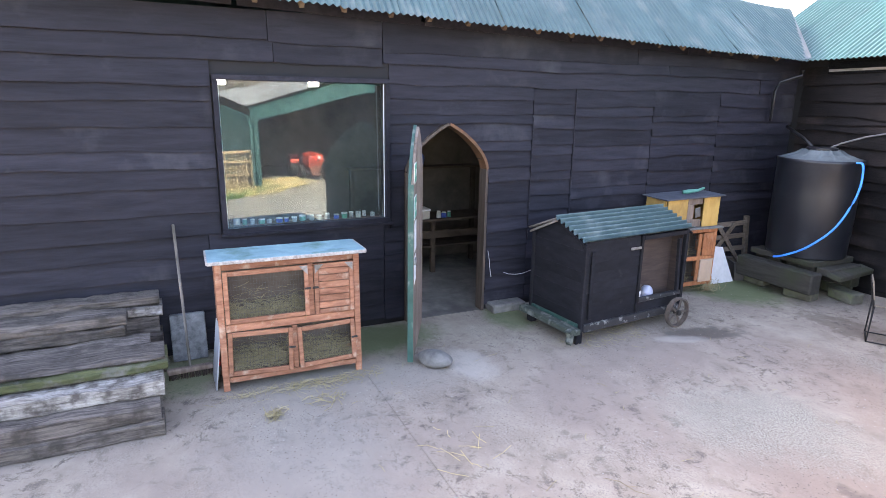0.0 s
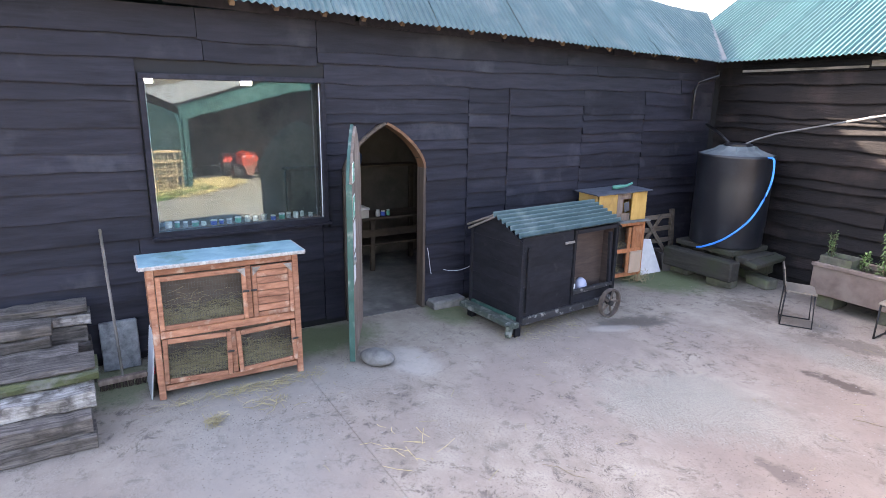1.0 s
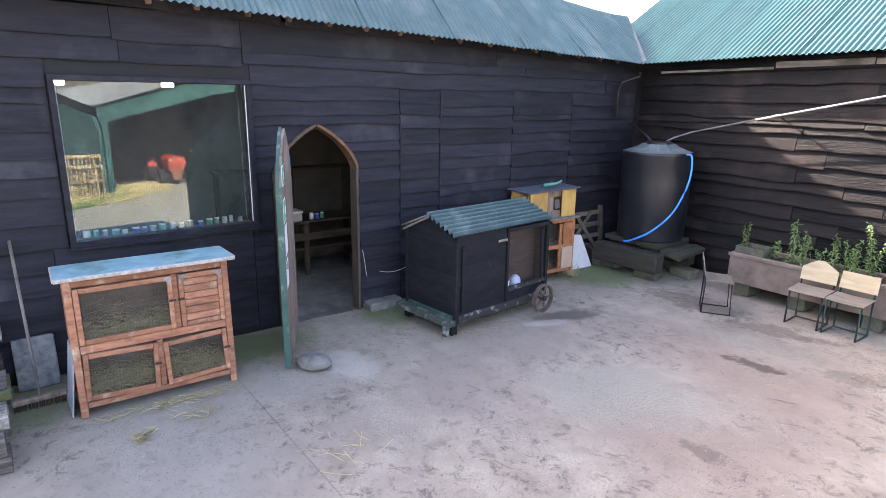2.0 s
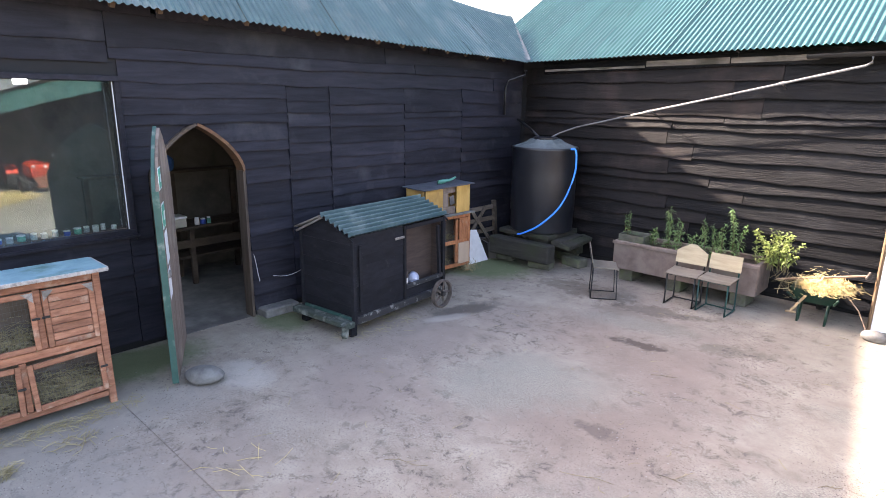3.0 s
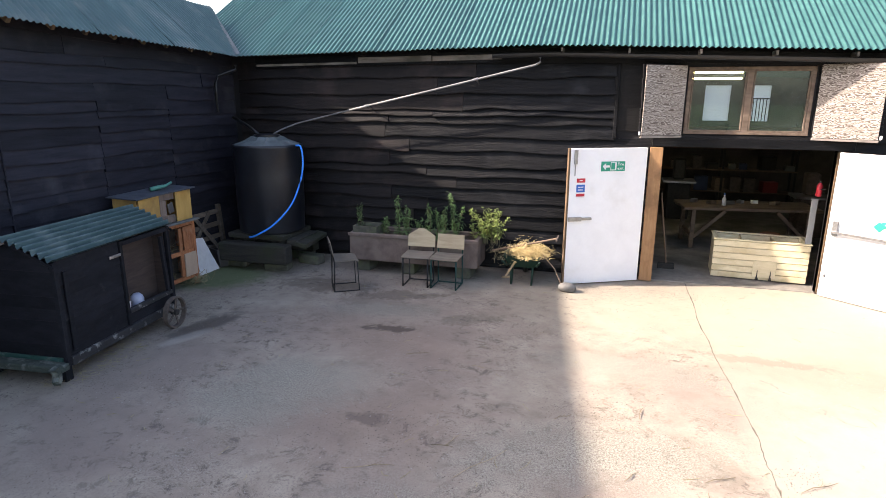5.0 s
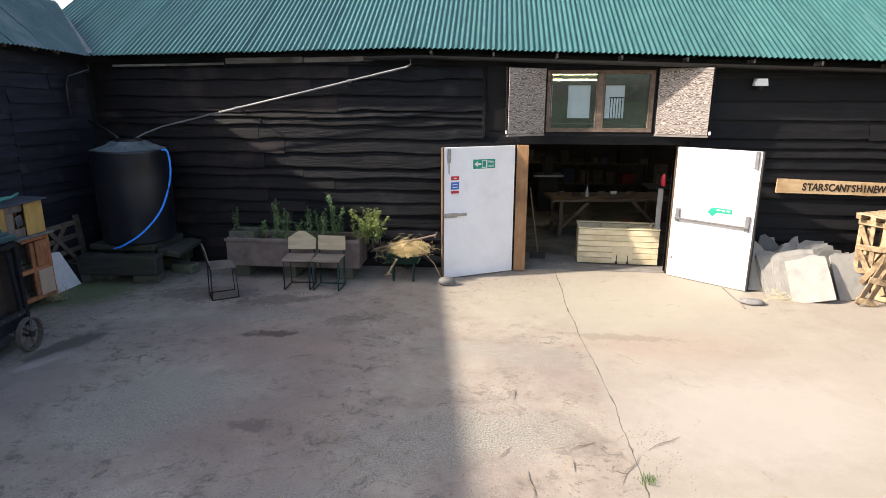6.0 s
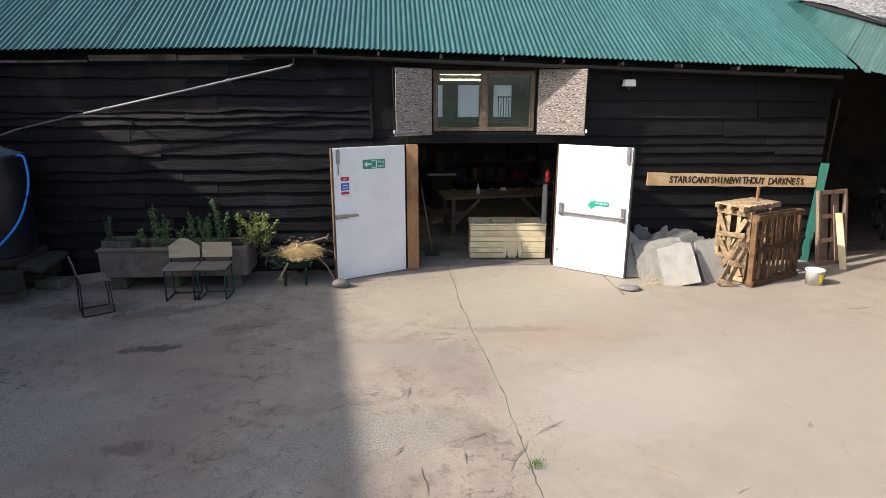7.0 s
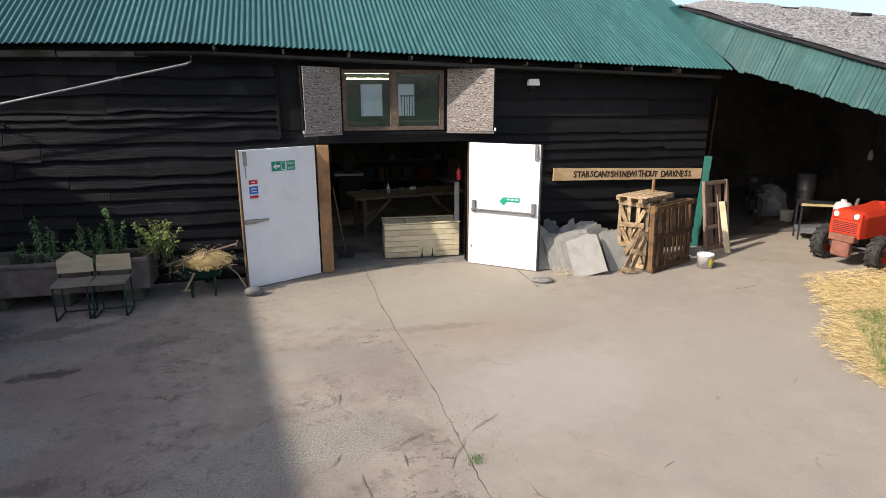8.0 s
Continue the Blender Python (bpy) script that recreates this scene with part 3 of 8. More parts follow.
# ---- roofs ----
def tin_sheet(edge0, edge1, along, out, width, pitch=0.0785, amp=0.012, rows=2, seg=10, droop=0.0, seed=0.0):
    """One corrugated sheet. edge0(s), edge1(s): foot and head of the line at s metres along; out: the normal."""
    bm = B()
    n = max(2, int(width / pitch * seg))
    cols = []
    for i in range(n + 1):
        s = width * i / n
        a, b = edge0(s), edge1(s)
        w = out * (amp * math.cos(TAU * s / pitch))
        col = []
        for j in range(rows + 1):
            p = a + (b - a) * (j / rows) + w
            if droop:
                p += out * droop * noise.noise((p.x * 0.7, p.y * 0.7, p.z * 0.9 + seed))
            col.append(bm.verts.new(p))
        cols.append(col)
    for a, b in zip(cols, cols[1:]):
        for j in range(rows):
            bm.faces.new((a[j], b[j], b[j + 1], a[j + 1]))
    return bm


def V(*a):
    return Vector(a)


# north roof, 31 degrees, up to its ridge
roof_north = tagged(part("roof_north", B(), m_tin_b), "green painted corrugated tin roof with flaking paint", "roof", kind="structure")
SL = 0.6
RIDGE_Y = 3.6
rng = random.Random(3)
x, k = -7.9, 0
nb = Vector((0, -0.515, 0.857))
while x < 7.32:
    w = 0.628
    x1 = min(x + w, 7.34)

    def foot(s, x=x, k=k):
        u = x + s
        y = -0.35
        if u < -6.5:
            y = -0.35 + (-6.5 - u) * 0.85
        if u > 7.0:
            y = -0.35 + (u - 7.0) * 5.2
        return V(u, y, eave_b(u) + (y + 0.35) * SL) + nb * (0.004 * (k % 2))

    def head(s, x=x, k=k):
        u = x + s
        return V(u, RIDGE_Y, eave_b(u) + (RIDGE_Y + 0.35) * SL) + nb * (0.004 * (k % 2))

    part("roof_sheet", tin_sheet(foot, head, None, nb, x1 - x, rows=3, droop=0.008, seed=k), m_tin_b, roof_north, smooth=True)
    x, k = x1, k + 1
bm = B()
for i in range(24):
    x0 = -7.65 + i * 0.64
    x1 = x0 + 0.64
    za, zb = eave_b(x0), eave_b(x1)
    q = [V(x0, RIDGE_Y, za + 3.95 * SL - 0.02), V(x1, RIDGE_Y, zb + 3.95 * SL - 0.02), V(x1, 8, zb - 0.1), V(x0, 8, za - 0.1)]
    bm.faces.new([bm.verts.new(p) for p in q])
part("roof_back", bm, m_tin_b, roof_north)
bm = B()
prism(bm, ((0.035, 0), (0.035, 3.28), (RIDGE_Y, 5.6), (8, 3.2), (8, 0)), -7.6, -7.5, "x")
gable_west = tagged(part("wall_gable", bm, m_backing), "dark boarded end wall of the north barn", "wall", kind="structure")

# west roof, steeper and narrow, running down to the valley
roof_west = tagged(part("roof_west", B(), m_tin_a), "blue-green painted corrugated tin roof of the west range", "roof", kind="structure")
na = Vector((0.64, 0, 0.77))
HW = 1.16


def rise_a(y):
    """Ridge above eave: the west roof climbs to the south."""
    return 0.93 + 0.057 * max(0.0, 0.2 - y)


y, k = -0.35 + 1.0, 0
while y > -13:
    w = 0.628

    def foot(s, y=y, k=k):
        v = y - s
        d = max(0.0, (v + 0.35) / 0.85)
        return V(-6.5 - d, v, eave_a(v) + d * rise_a(v) / HW) + na * (0.004 * (k % 2))

    def head(s, y=y, k=k):
        v = y - s
        return V(-6.5 - HW, v, eave_a(v) + rise_a(v)) + na * (0.004 * (k % 2))

    part("roof_sheet", tin_sheet(foot, head, None, na, w, rows=3, droop=0.015, seed=k), m_tin_a, roof_west, smooth=True)
    y, k = y - w, k + 1
bm = B()
for i in range(14):
    y0, y1 = 0.6 - i, -0.4 - i
    q = [V(-7.66, y0, eave_a(y0) + rise_a(y0) - 0.01), V(-7.66, y1, eave_a(y1) + rise_a(y1) - 0.01), V(-10.2, y1, 2.3), V(-10.2, y0, 2.3)]
    bm.faces.new([bm.verts.new(p) for p in q])
part("roof_back", bm, m_tin_a, roof_west)
# valley flashing
bm = B()
vl = []
for i in range(9):
    d = 1.15 * i / 8
    p = V(-6.53 - d * 1.03, -0.4 + d * 0.87, 3.33 + d * 0.75)
    for du, lift in ((-0.08, 0.055), (-0.03, 0.035), (0.03, 0.035), (0.08, 0.055)):
        vl.append(bm.verts.new(p + V(du * 0.75, du * 0.66, lift + 0.01 * noise.noise((i * 0.9, du * 9, 1)))))
for i in range(8):
    for j in range(3):
        bm.faces.new((vl[i * 4 + j], vl[i * 4 + j + 1], vl[i * 4 + j + 5], vl[i * 4 + j + 4]))
part("valley_flashing", bm, m_lead, roof_west, "pale grey lead valley flashing")

# rafter ends and eaves boards
rng = random.Random(8)
y = -0.9
while y > -12:
    z = eave_a(y)
    bar("rafter_end", (-6.6, y, z + 0.0), (-7.2, y, z + 0.49), 0.05, 0.075, m_rafter, roof_west)
    y -= rng.uniform(0.42, 0.52)
for i in range(6):
    y0, y1 = -0.5 - 2 * i, -2.45 - 2 * i
    bar("eaves_board", (-6.86, y0, eave_a(y0) + 0.06), (-6.86, y1, eave_a(y1) + 0.06), 0.02, 0.2, m_board_a, roof_west)

# north fascia, gutter with brackets, bare boards under the eaves
fascia = tagged(part("fascia_north", B(), m_board_b), "dark fascia with black gutter and patches of bare boards", "fascia", kind="structure")
for x0, x1 in ((-6.4, -3.2), (-3.2, 0.4), (0.4, 3.6), (3.6, 6.9)):
    bar("fascia_board", (x0, -0.02, eave_b(x0) - 0.1), (x1, -0.02, eave_b(x1) - 0.1), 0.03, 0.17, m_board_b, fascia)
for x0, x1, hgt, dz, mt in ((-6.37, -4.55, 0.035, -0.14, m_grey_wood), (-4.52, -3.3, 0.085, -0.105, m_grey_wood), (-3.28, -2.2, 0.075, -0.115, m_grey_wood)):
    bar("bare_board", (x0, -0.045, eave_b(x0) + dz), (x1, -0.045, eave_b(x1) + dz - 0.005), 0.02, hgt, mt, fascia)
bm = B()
sec = [(0.055 * math.cos(a), 0.055 * math.sin(a)) for a in [math.pi + math.pi * i / 8 for i in range(9)]]
rows = []
for i in range(30):
    x = -2.3 + 9.15 * i / 29
    z = eave_b(x) - 0.1
    rows.append([bm.verts.new((x, -0.24 + a, z + b)) for a, b in sec])
for a, b in zip(rows, rows[1:]):
    for j in range(8):
        bm.faces.new((a[j], a[j + 1], b[j + 1], b[j]))
gutter = tagged(part("gutter", bm, m_gutter), "black half-round plastic gutter under the eaves", "gutter", kind="structure")
x = -1.3
while x < 6.6:
    z = eave_b(x) - 0.05
    bar("gutter_bracket", (x, -0.26, z), (x, -0.02, z), 0.03, 0.06, m_grey_wood, gutter)
    x += 0.92

# ---- rooms behind the walls ----
def slab(name, label, category, material, *b):
    bm = B()
    box(bm, *b)
    return tagged(part(name, bm, material), label, category, kind="structure")


m_floor_in = M("dusty_shed_floor", (0.12, 0.112, 0.1), (0.26, 0.24, 0.215), 0.9, (3, 3, 3), 40, 0.3, vary=0, stain=(0.06, 0.055, 0.05))
slab("floor_west", "dusty dark concrete floor of the feed store", "floor", m_floor_in, -9.6, XA - 0.03, -13, 0.3, -0.05, 0.006)
slab("floor_north", "dusty dark concrete floor of the workshop", "floor", m_floor_in, -7.4, 6.8, 0.05, 7.95, -0.05, 0.012)
slab("wall_store_back", "dim inner boarded wall of the feed store", "wall", m_inside, -9.7, -9.6, -13, 0.3, 0, 3.6)
slab("wall_store_south", "dim inner end wall of the feed store", "wall", m_inside, -9.6, T0, -13.1, -13, 0, 3.6)
slab("wall_store_north", "dim inner end wall of the feed store", "wall", m_inside, -9.6, T0, 0.2, 0.3, 0, 3.6)
slab("ceiling_west", "dark boarded ceiling of the feed store", "ceiling", m_backing, -9.6, T0, -13, 0.2, 3.2, 3.28)
bm = B()
for x0, x1, z0, z1 in ((-7.5, 0.8, 0, 3.3), (0.8, 3.23, 0, 2.15), (0.8, 3.23, 3.04, 3.3), (1.25, 1.68, 2.15, 3.04), (2.3, 2.7, 2.15, 3.04), (3.23, 6.9, 0, 3.3)):
    box(bm, x0, x1, 7.9, 8.0, z0, z1)
tagged(part("wall_workshop_back", bm, m_inside), "dim workshop back wall with two window openings", "wall", kind="structure")

# ---- small builders ----
def lettering(body, size, material, parent, m, name="lettering", thick=0.0015, bold=0.0):
    cu = bpy.data.curves.new(name, "FONT")
    cu.body, cu.size, cu.extrude = body, size, thick
    cu.offset = bold
    cu.align_x, cu.align_y = "CENTER", "CENTER"
    tmp = bpy.data.objects.new(name, cu)
    me = bpy.data.meshes.new_from_object(tmp)
    bpy.data.objects.remove(tmp)
    me.materials.clear()
    me.materials.append(material)
    ob = new(name, me)
    ob.parent = parent
    ob.matrix_basis = m
    return ob


def straw_mesh(count, place, rng, length=(0.08, 0.3), width=0.003, lift=0.02, tilt=0.35):
    """Loose stalks: place(rng) gives where each lies."""
    verts, faces = [], []
    for _ in range(count):
        x, y, z = place(rng)
        a, t = rng.uniform(0, TAU), rng.uniform(-tilt, tilt)
        l = rng.uniform(*length)
        d = Vector((math.cos(a) * math.cos(t), math.sin(a) * math.cos(t), math.sin(t))) * (l / 2)
        s = Vector((-math.sin(a), math.cos(a), 0)) * width
        u = Vector((0, 0, width))
        c = Vector((x, y, z + abs(d.z) + rng.uniform(0, lift)))
        bend = Vector((0, 0, rng.uniform(-0.1, 0.1) * l)) + s * rng.uniform(-8, 8)
        if c.z + bend.z < 0.004:
            bend.z = 0
        k = len(verts)
        for p in (c - d, c + bend, c + d):
            verts += [p - s, p + u, p + s]
        for r in (0, 3):
            for i in range(2):
                faces.append((k + r + i, k + r + i + 1, k + r + i + 4, k + r + i + 3))
    me = bpy.data.meshes.new("straw")
    me.from_pydata(verts, [], faces)
    return me


def straw(name, count, place, seed, material, label, parent=None, **kw):
    me = straw_mesh(count, place, random.Random(seed), **kw)
    me.materials.append(material)
    ob = new(name, me)
    if parent is not None:
        ob.parent = parent
        return ob
    return tagged(ob, label, "straw", kind="stuff")


def wire_mesh(bm, y0, y1, z0, z1, x, step=0.026, r=0.0008):
    n = max(2, round((y1 - y0) / step))
    for i in range(n + 1):
        y = y0 + (y1 - y0) * i / n
        box(bm, x - r, x + r, y - r, y + r, z0, z1)
    n = max(2, round((z1 - z0) / (step * 1.6)))
    for i in range(n + 1):
        z = z0 + (z1 - z0) * i / n
        box(bm, x + r, x + 3 * r, y0, y1, z - r, z + r)


m_hay = M("old_hay", (0.19, 0.155, 0.082), (0.38, 0.32, 0.185), 0.85, (9, 9, 9), 30, 0, vary=0)
m_straw = M("golden_straw", (0.36, 0.265, 0.105), (0.62, 0.48, 0.24), 0.75, (9, 9, 9), 30, 0, vary=0)
m_wire = plain("galvanised_wire", (0.14, 0.135, 0.125), 0.6, metal=0.4)
m_felt = M("blue_green_roof_felt", (0.12, 0.24, 0.28), (0.22, 0.36, 0.4), 0.75, (6, 6, 6), 50, 0.5, vary=0, stain=(0.05, 0.12, 0.09), stain_at=2.4, stain_cut=0.6)
m_white_sleeper_edge = M("bleached_edging", (0.2, 0.175, 0.16), (0.46, 0.43, 0.41), 0.85, (24, 4, 24), 40, 0.6, vary=0.1, stain=(0.2, 0.15, 0.12), stain_at=7, stain_cut=0.62)
# lining wood darkened in colour to hold the shade inside hutches and coop
m_dark_in = M("shaded_hutch_lining", (0.08, 0.06, 0.05), (0.15, 0.12, 0.1), 0.9, (6, 6, 6), 30, 0.2, vary=0)
m_black_paint = M("black_painted_timber", (0.009, 0.0092, 0.012), (0.02, 0.0204, 0.0255), 0.62, (4, 4, 12), 40, 0.5, vary=0.15, stain=(0.04, 0.04, 0.042), stain_at=6, stain_cut=0.71, spec=0.13)
m_green_paint = M("peeling_dark_green_paint", (0.015, 0.06, 0.05), (0.035, 0.1, 0.085), 0.55, (7, 7, 7), 40, 0.5, vary=0.05, stain=(0.22, 0.24, 0.22), stain_at=7, stain_cut=0.64)
m_brown_wood = M("bare_brown_door_wood", (0.1, 0.07, 0.055), (0.24, 0.18, 0.15), 0.85, (20, 20, 2), 40, 0.6, vary=0.15, stain=(0.28, 0.22, 0.19), stain_at=2.2, stain_cut=0.6)
m_sign_green = plain("sign_green", (0.01, 0.3, 0.2), 0.4)
m_sign_white = plain("sign_white", (0.8, 0.8, 0.8), 0.4)
m_sign_red = plain("sign_red", (0.55, 0.03, 0.05), 0.4)
m_sign_blue = plain("sign_blue", (0.03, 0.14, 0.5), 0.4)
m_paper = plain("white_paper", (0.7, 0.7, 0.72), 0.8)

# ---- window of the feed store ----
window_1 = tagged(part("window_1", B(), m_board_a), "large fixed window in a black painted frame", "window", kind="structure")
y0, y1, z0, z1 = WIN_A
for p, q, w, h in (((XA, y0 - 0.04, z0 - 0.02), (XA, y1 + 0.04, z0 - 0.02), 0.1, 0.06), ((XA, y0 - 0.04, z1 + 0.01), (XA, y1 + 0.04, z1 + 0.01), 0.1, 0.05)):
    bar("window_frame", p, q, w, h, m_board_a, window_1)
for y in (y0 - 0.015, y1 + 0.015):
    bar("window_frame", (XA, y, z0 + 0.012), (XA, y, z1 - 0.016), 0.05, 0.1, m_board_a, window_1)
bar("window_sill", (XA + 0.05, y0 - 0.06, z0 - 0.055), (XA + 0.05, y1 + 0.06, z0 - 0.055), 0.06, 0.03, m_board_a, window_1)
for y in (y0 + 0.018, y1 - 0.018):
    bar("glazing_bead", (XA - 0.0, y, z0 + 0.014), (XA - 0.0, y, z1 - 0.02), 0.006, 0.02, m_paper, window_1, label="white glazing bead")
bm = B()
box(bm, -0.002, 0.002, (y0 - y1) / 2 + 0.01, (y1 - y0) / 2 - 0.01, -(z1 - z0) / 2 + 0.012, (z1 - z0) / 2 - 0.018)
pn = part("pane", bm, m_dark_glass, window_1, "dark reflecting glass")
pn.matrix_basis = Matrix.Translation((XA - 0.03, (y0 + y1) / 2, (z0 + z1) / 2)) @ pose(0, 0, 0, 0, -0.8, 4.2)
pn.visible_shadow = False
# tubs and bottles along the inner ledge
bar("ledge", (XA - 0.14, y0 + 0.02, z0 - 0.005), (XA - 0.14, y1 - 0.02, z0 - 0.005), 0.16, 0.03, m_brown_wood, window_1)
rng = random.Random(2)
y = y0 + 0.12
tub_cols = [plain("tub_white", (0.75, 0.75, 0.75)), plain("tub_blue", (0.05, 0.12, 0.55)), plain("tub_green", (0.1, 0.4, 0.3)), plain("tub_grey", (0.35, 0.38, 0.4))]
while y < y1 - 0.1:
    r, h = rng.uniform(0.022, 0.036), rng.uniform(0.04, 0.07)
    mt = rng.choice(tub_cols)
    tub = thing("tub", "small plastic tub standing on the window ledge", "tub", pose(XA - 0.12 + rng.uniform(-0.03, 0.02), y, z0 + 0.011), "tubs on the ledge")
    bm = B()
    lathe(bm, ((0, 0), (r * 0.9, 0), (r, h * 0.1), (r, h * 0.8), (r * 0.95, h * 0.82)), 12)
    part("body", bm, mt, tub, smooth=True)
    bm = B()
    lathe(bm, ((r * 1.04, h * 0.8), (r * 1.04, h * 0.97), (r * 0.9, h), (0, h)), 12)
    part("lid", bm, tub_cols[0], tub, "white lid")
    y += rng.uniform(0.07, 0.105)

# ---- pointed door, standing open, and its frame ----
m_rib = M("orange_brown_rib", (0.07, 0.035, 0.018), (0.16, 0.078, 0.04), 0.75, (10, 10, 10), 40, 0.4, vary=0)
m_jamb = M("dark_brown_jamb", (0.035, 0.025, 0.02), (0.1, 0.075, 0.06), 0.85, (2, 20, 20), 40, 0.5, vary=0)
door_frame = tagged(part("door_frame", B(), m_brown_wood), "weathered pointed-arch door frame of bare brown timber", "door frame", kind="structure")
mid = (ARCH[0] + ARCH[1]) / 2
for sgn in (-1, 1):
    yy = mid + sgn * (arch_half(0) - 0.005)
    bar("jamb", (XA - 0.06, yy, 0.008), (XA - 0.06, yy, ARCH[2]), 0.035, 0.17, m_jamb, door_frame)
    bm = B()
    n, rows = 10, []
    for i in range(n + 1):
        z = ARCH[2] + (ARCH[3] - ARCH[2]) * min(i / n, 0.999)
        o, w = arch_half(z) + 0.012, max(arch_half(z) - 0.012, 0)
        rows.append([bm.verts.new(p) for p in ((XA + 0.03, mid + sgn * o, z + 0.01), (XA + 0.03, mid + sgn * w, z - 0.018), (XA - 0.15, mid + sgn * w, z - 0.018), (XA - 0.15, mid + sgn * o, z + 0.01))])
    for a, b in zip(rows, rows[1:]):
        for j in range(4):
            bm.faces.new((a[j], a[(j + 1) % 4], b[(j + 1) % 4], b[j]))
    bmesh.ops.recalc_face_normals(bm, faces=bm.faces)
    part("arch_rib", bm, m_rib if sgn > 0 else m_jamb, door_frame, "orange-brown curved arch rib")
block("threshold_stone", (0.3, 0.5, 0.12), m_stone, door_frame, pose(XA + 0.04, ARCH[1] + 0.32, 0.05), 0.02)


def pointed(w, spring, top, n=10):
    pts = [(0, 0.04), (w, 0.04)]
    for i in range(n + 1):
        k = i / n
        pts.append((w / 2 + w / 2 * (1 - k ** 1.7) ** 0.85, spring + (top - spring) * k))
    for i in range(n - 1, -1, -1):
        k = i / n
        pts.append((w / 2 - w / 2 * (1 - k ** 1.7) ** 0.85, spring + (top - spring) * k))
    return pts


DL = 1.2
hinge, free = Vector((-6.75, -6.54)), Vector((-5.665, -7.1))
ang = math.degrees(math.atan2(free.y - hinge.y, free.x - hinge.x))
door_1 = thing("door_1", "open pointed plank door, dark green outside and bare wood inside", "door", pose(hinge.x, hinge.y, 0, 0, 0, ang), kind="structure")
bm = B()
prism(bm, pointed(DL, 1.86, 2.44), -0.03, 0.0, "y")
part("outer_leaf", bm, m_green_paint, door_1, "peeling dark green paint")
# inner ledged face, board by board
nb_ = 6
for i in range(nb_):
    u0, u1 = 0.008 + (DL - 0.016) * i / nb_ + 0.003, 0.008 + (DL - 0.016) * (i + 1) / nb_ - 0.003
    top = []
    for u in (u0, u1):
        z = 1.86
        while z < 2.43 and (DL / 2) * (1 - ((z - 1.86) / 0.58) ** 1.7) ** 0.85 > abs(u - DL / 2):
            z += 0.005
        top.append(z - 0.012)
    bm = B()
    prism(bm, ((u0, 0.05), (u1, 0.05), (u1, top[1]), (u0, top[0])), 0.001, 0.028, "y")
    part("plank", bm, m_brown_wood, door_1)
bm = B()
box(bm, DL + 0.001, DL + 0.018, -0.03, 0.027, 0.045, 1.9)
part("edge_strip", bm, m_green_paint, door_1, "green painted edge")


def plate(name, w, h, material, parent, m, thick=0.003, label=""):
    return block(name, (w, thick, h), material, parent, m, 0.0008, label)


for u, z, w, h, mt in ((DL - 0.13, 2.0, 0.17, 0.17, m_sign_green), (DL - 0.13, 1.66, 0.2, 0.2, m_sign_green)):
    plate("notice", w + 0.03, h + 0.03, m_sign_white, door_1, pose(u, 0.031, z))
    plate("notice", w, h, mt, door_1, pose(u, 0.034, z), label="green safety notice")
    plate("notice_mark", w * 0.4, h * 0.4, m_sign_white, door_1, pose(u - 0.02, 0.037, z))
for u, z, w, h in ((DL - 0.16, 1.36, 0.21, 0.3), (DL - 0.12, 1.02, 0.2, 0.28)):
    plate("paper", w, h, m_paper, door_1, pose(u, 0.031, z, 0, 3, 0), label="white paper sheet")
block("latch", (0.12, 0.02, 0.05), m_steel, door_1, pose(DL - 0.05, 0.04, 1.12))


def stone(name, at, sx, sy, sz, seed, label):
    bm = B()
    bmesh.ops.create_icosphere(bm, subdivisions=3, radius=1.0)
    for v in bm.verts:
        v.co += noise.noise_vector(v.co * 1.1 + Vector((seed, 0, 0))) * 0.12
        v.co = Vector((v.co.x * sx, v.co.y * sy, v.co.z * sz))
    lo = min(v.co.z for v in bm.verts)
    for v in bm.verts:
        v.co.z = max(v.co.z, lo * 0.75) - lo * 0.75
    ob = part(name, bm, m_stone, None, smooth=True)
    ob.matrix_basis = at
    return tagged(ob, label, "stone")


stone("door_stone", pose(-5.62, -6.84, 0, 0, 0, 35), 0.2, 0.14, 0.082, 1.0, "smooth rounded grey boulder propping the arched door")
stone("door_stone", pose(-1.0, -0.9, 0, 0, 0, 10), 0.125, 0.09, 0.075, 4.0, "smooth grey boulder propping the white door")
stone("door_stone", pose(3.22, -1.36, 0, 0, 0, -14), 0.165, 0.1, 0.045, 7.0, "flat grey boulder propping the white door leaf")

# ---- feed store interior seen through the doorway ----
# wood colour darkened, holding the store's dimness in the bench itself
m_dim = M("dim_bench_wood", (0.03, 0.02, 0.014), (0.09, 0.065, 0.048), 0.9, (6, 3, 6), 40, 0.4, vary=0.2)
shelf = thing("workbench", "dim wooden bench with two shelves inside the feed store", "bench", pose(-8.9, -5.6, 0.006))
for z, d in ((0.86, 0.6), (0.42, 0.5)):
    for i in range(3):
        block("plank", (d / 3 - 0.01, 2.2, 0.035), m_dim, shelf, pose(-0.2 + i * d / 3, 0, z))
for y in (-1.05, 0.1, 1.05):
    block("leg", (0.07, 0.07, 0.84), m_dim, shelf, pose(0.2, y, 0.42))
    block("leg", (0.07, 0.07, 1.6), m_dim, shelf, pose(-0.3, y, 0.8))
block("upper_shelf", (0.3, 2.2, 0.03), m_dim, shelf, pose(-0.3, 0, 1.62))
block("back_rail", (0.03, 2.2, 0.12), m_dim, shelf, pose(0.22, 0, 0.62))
cr = thing("storage_box", "pale plastic storage box on the bench", "box", pose(-8.75, -5.75, 0.886))
block("body", (0.25, 0.34, 0.13), plain("cream_plastic", (0.55, 0.5, 0.42)), cr, pose(0, 0, 0.065), 0.01)
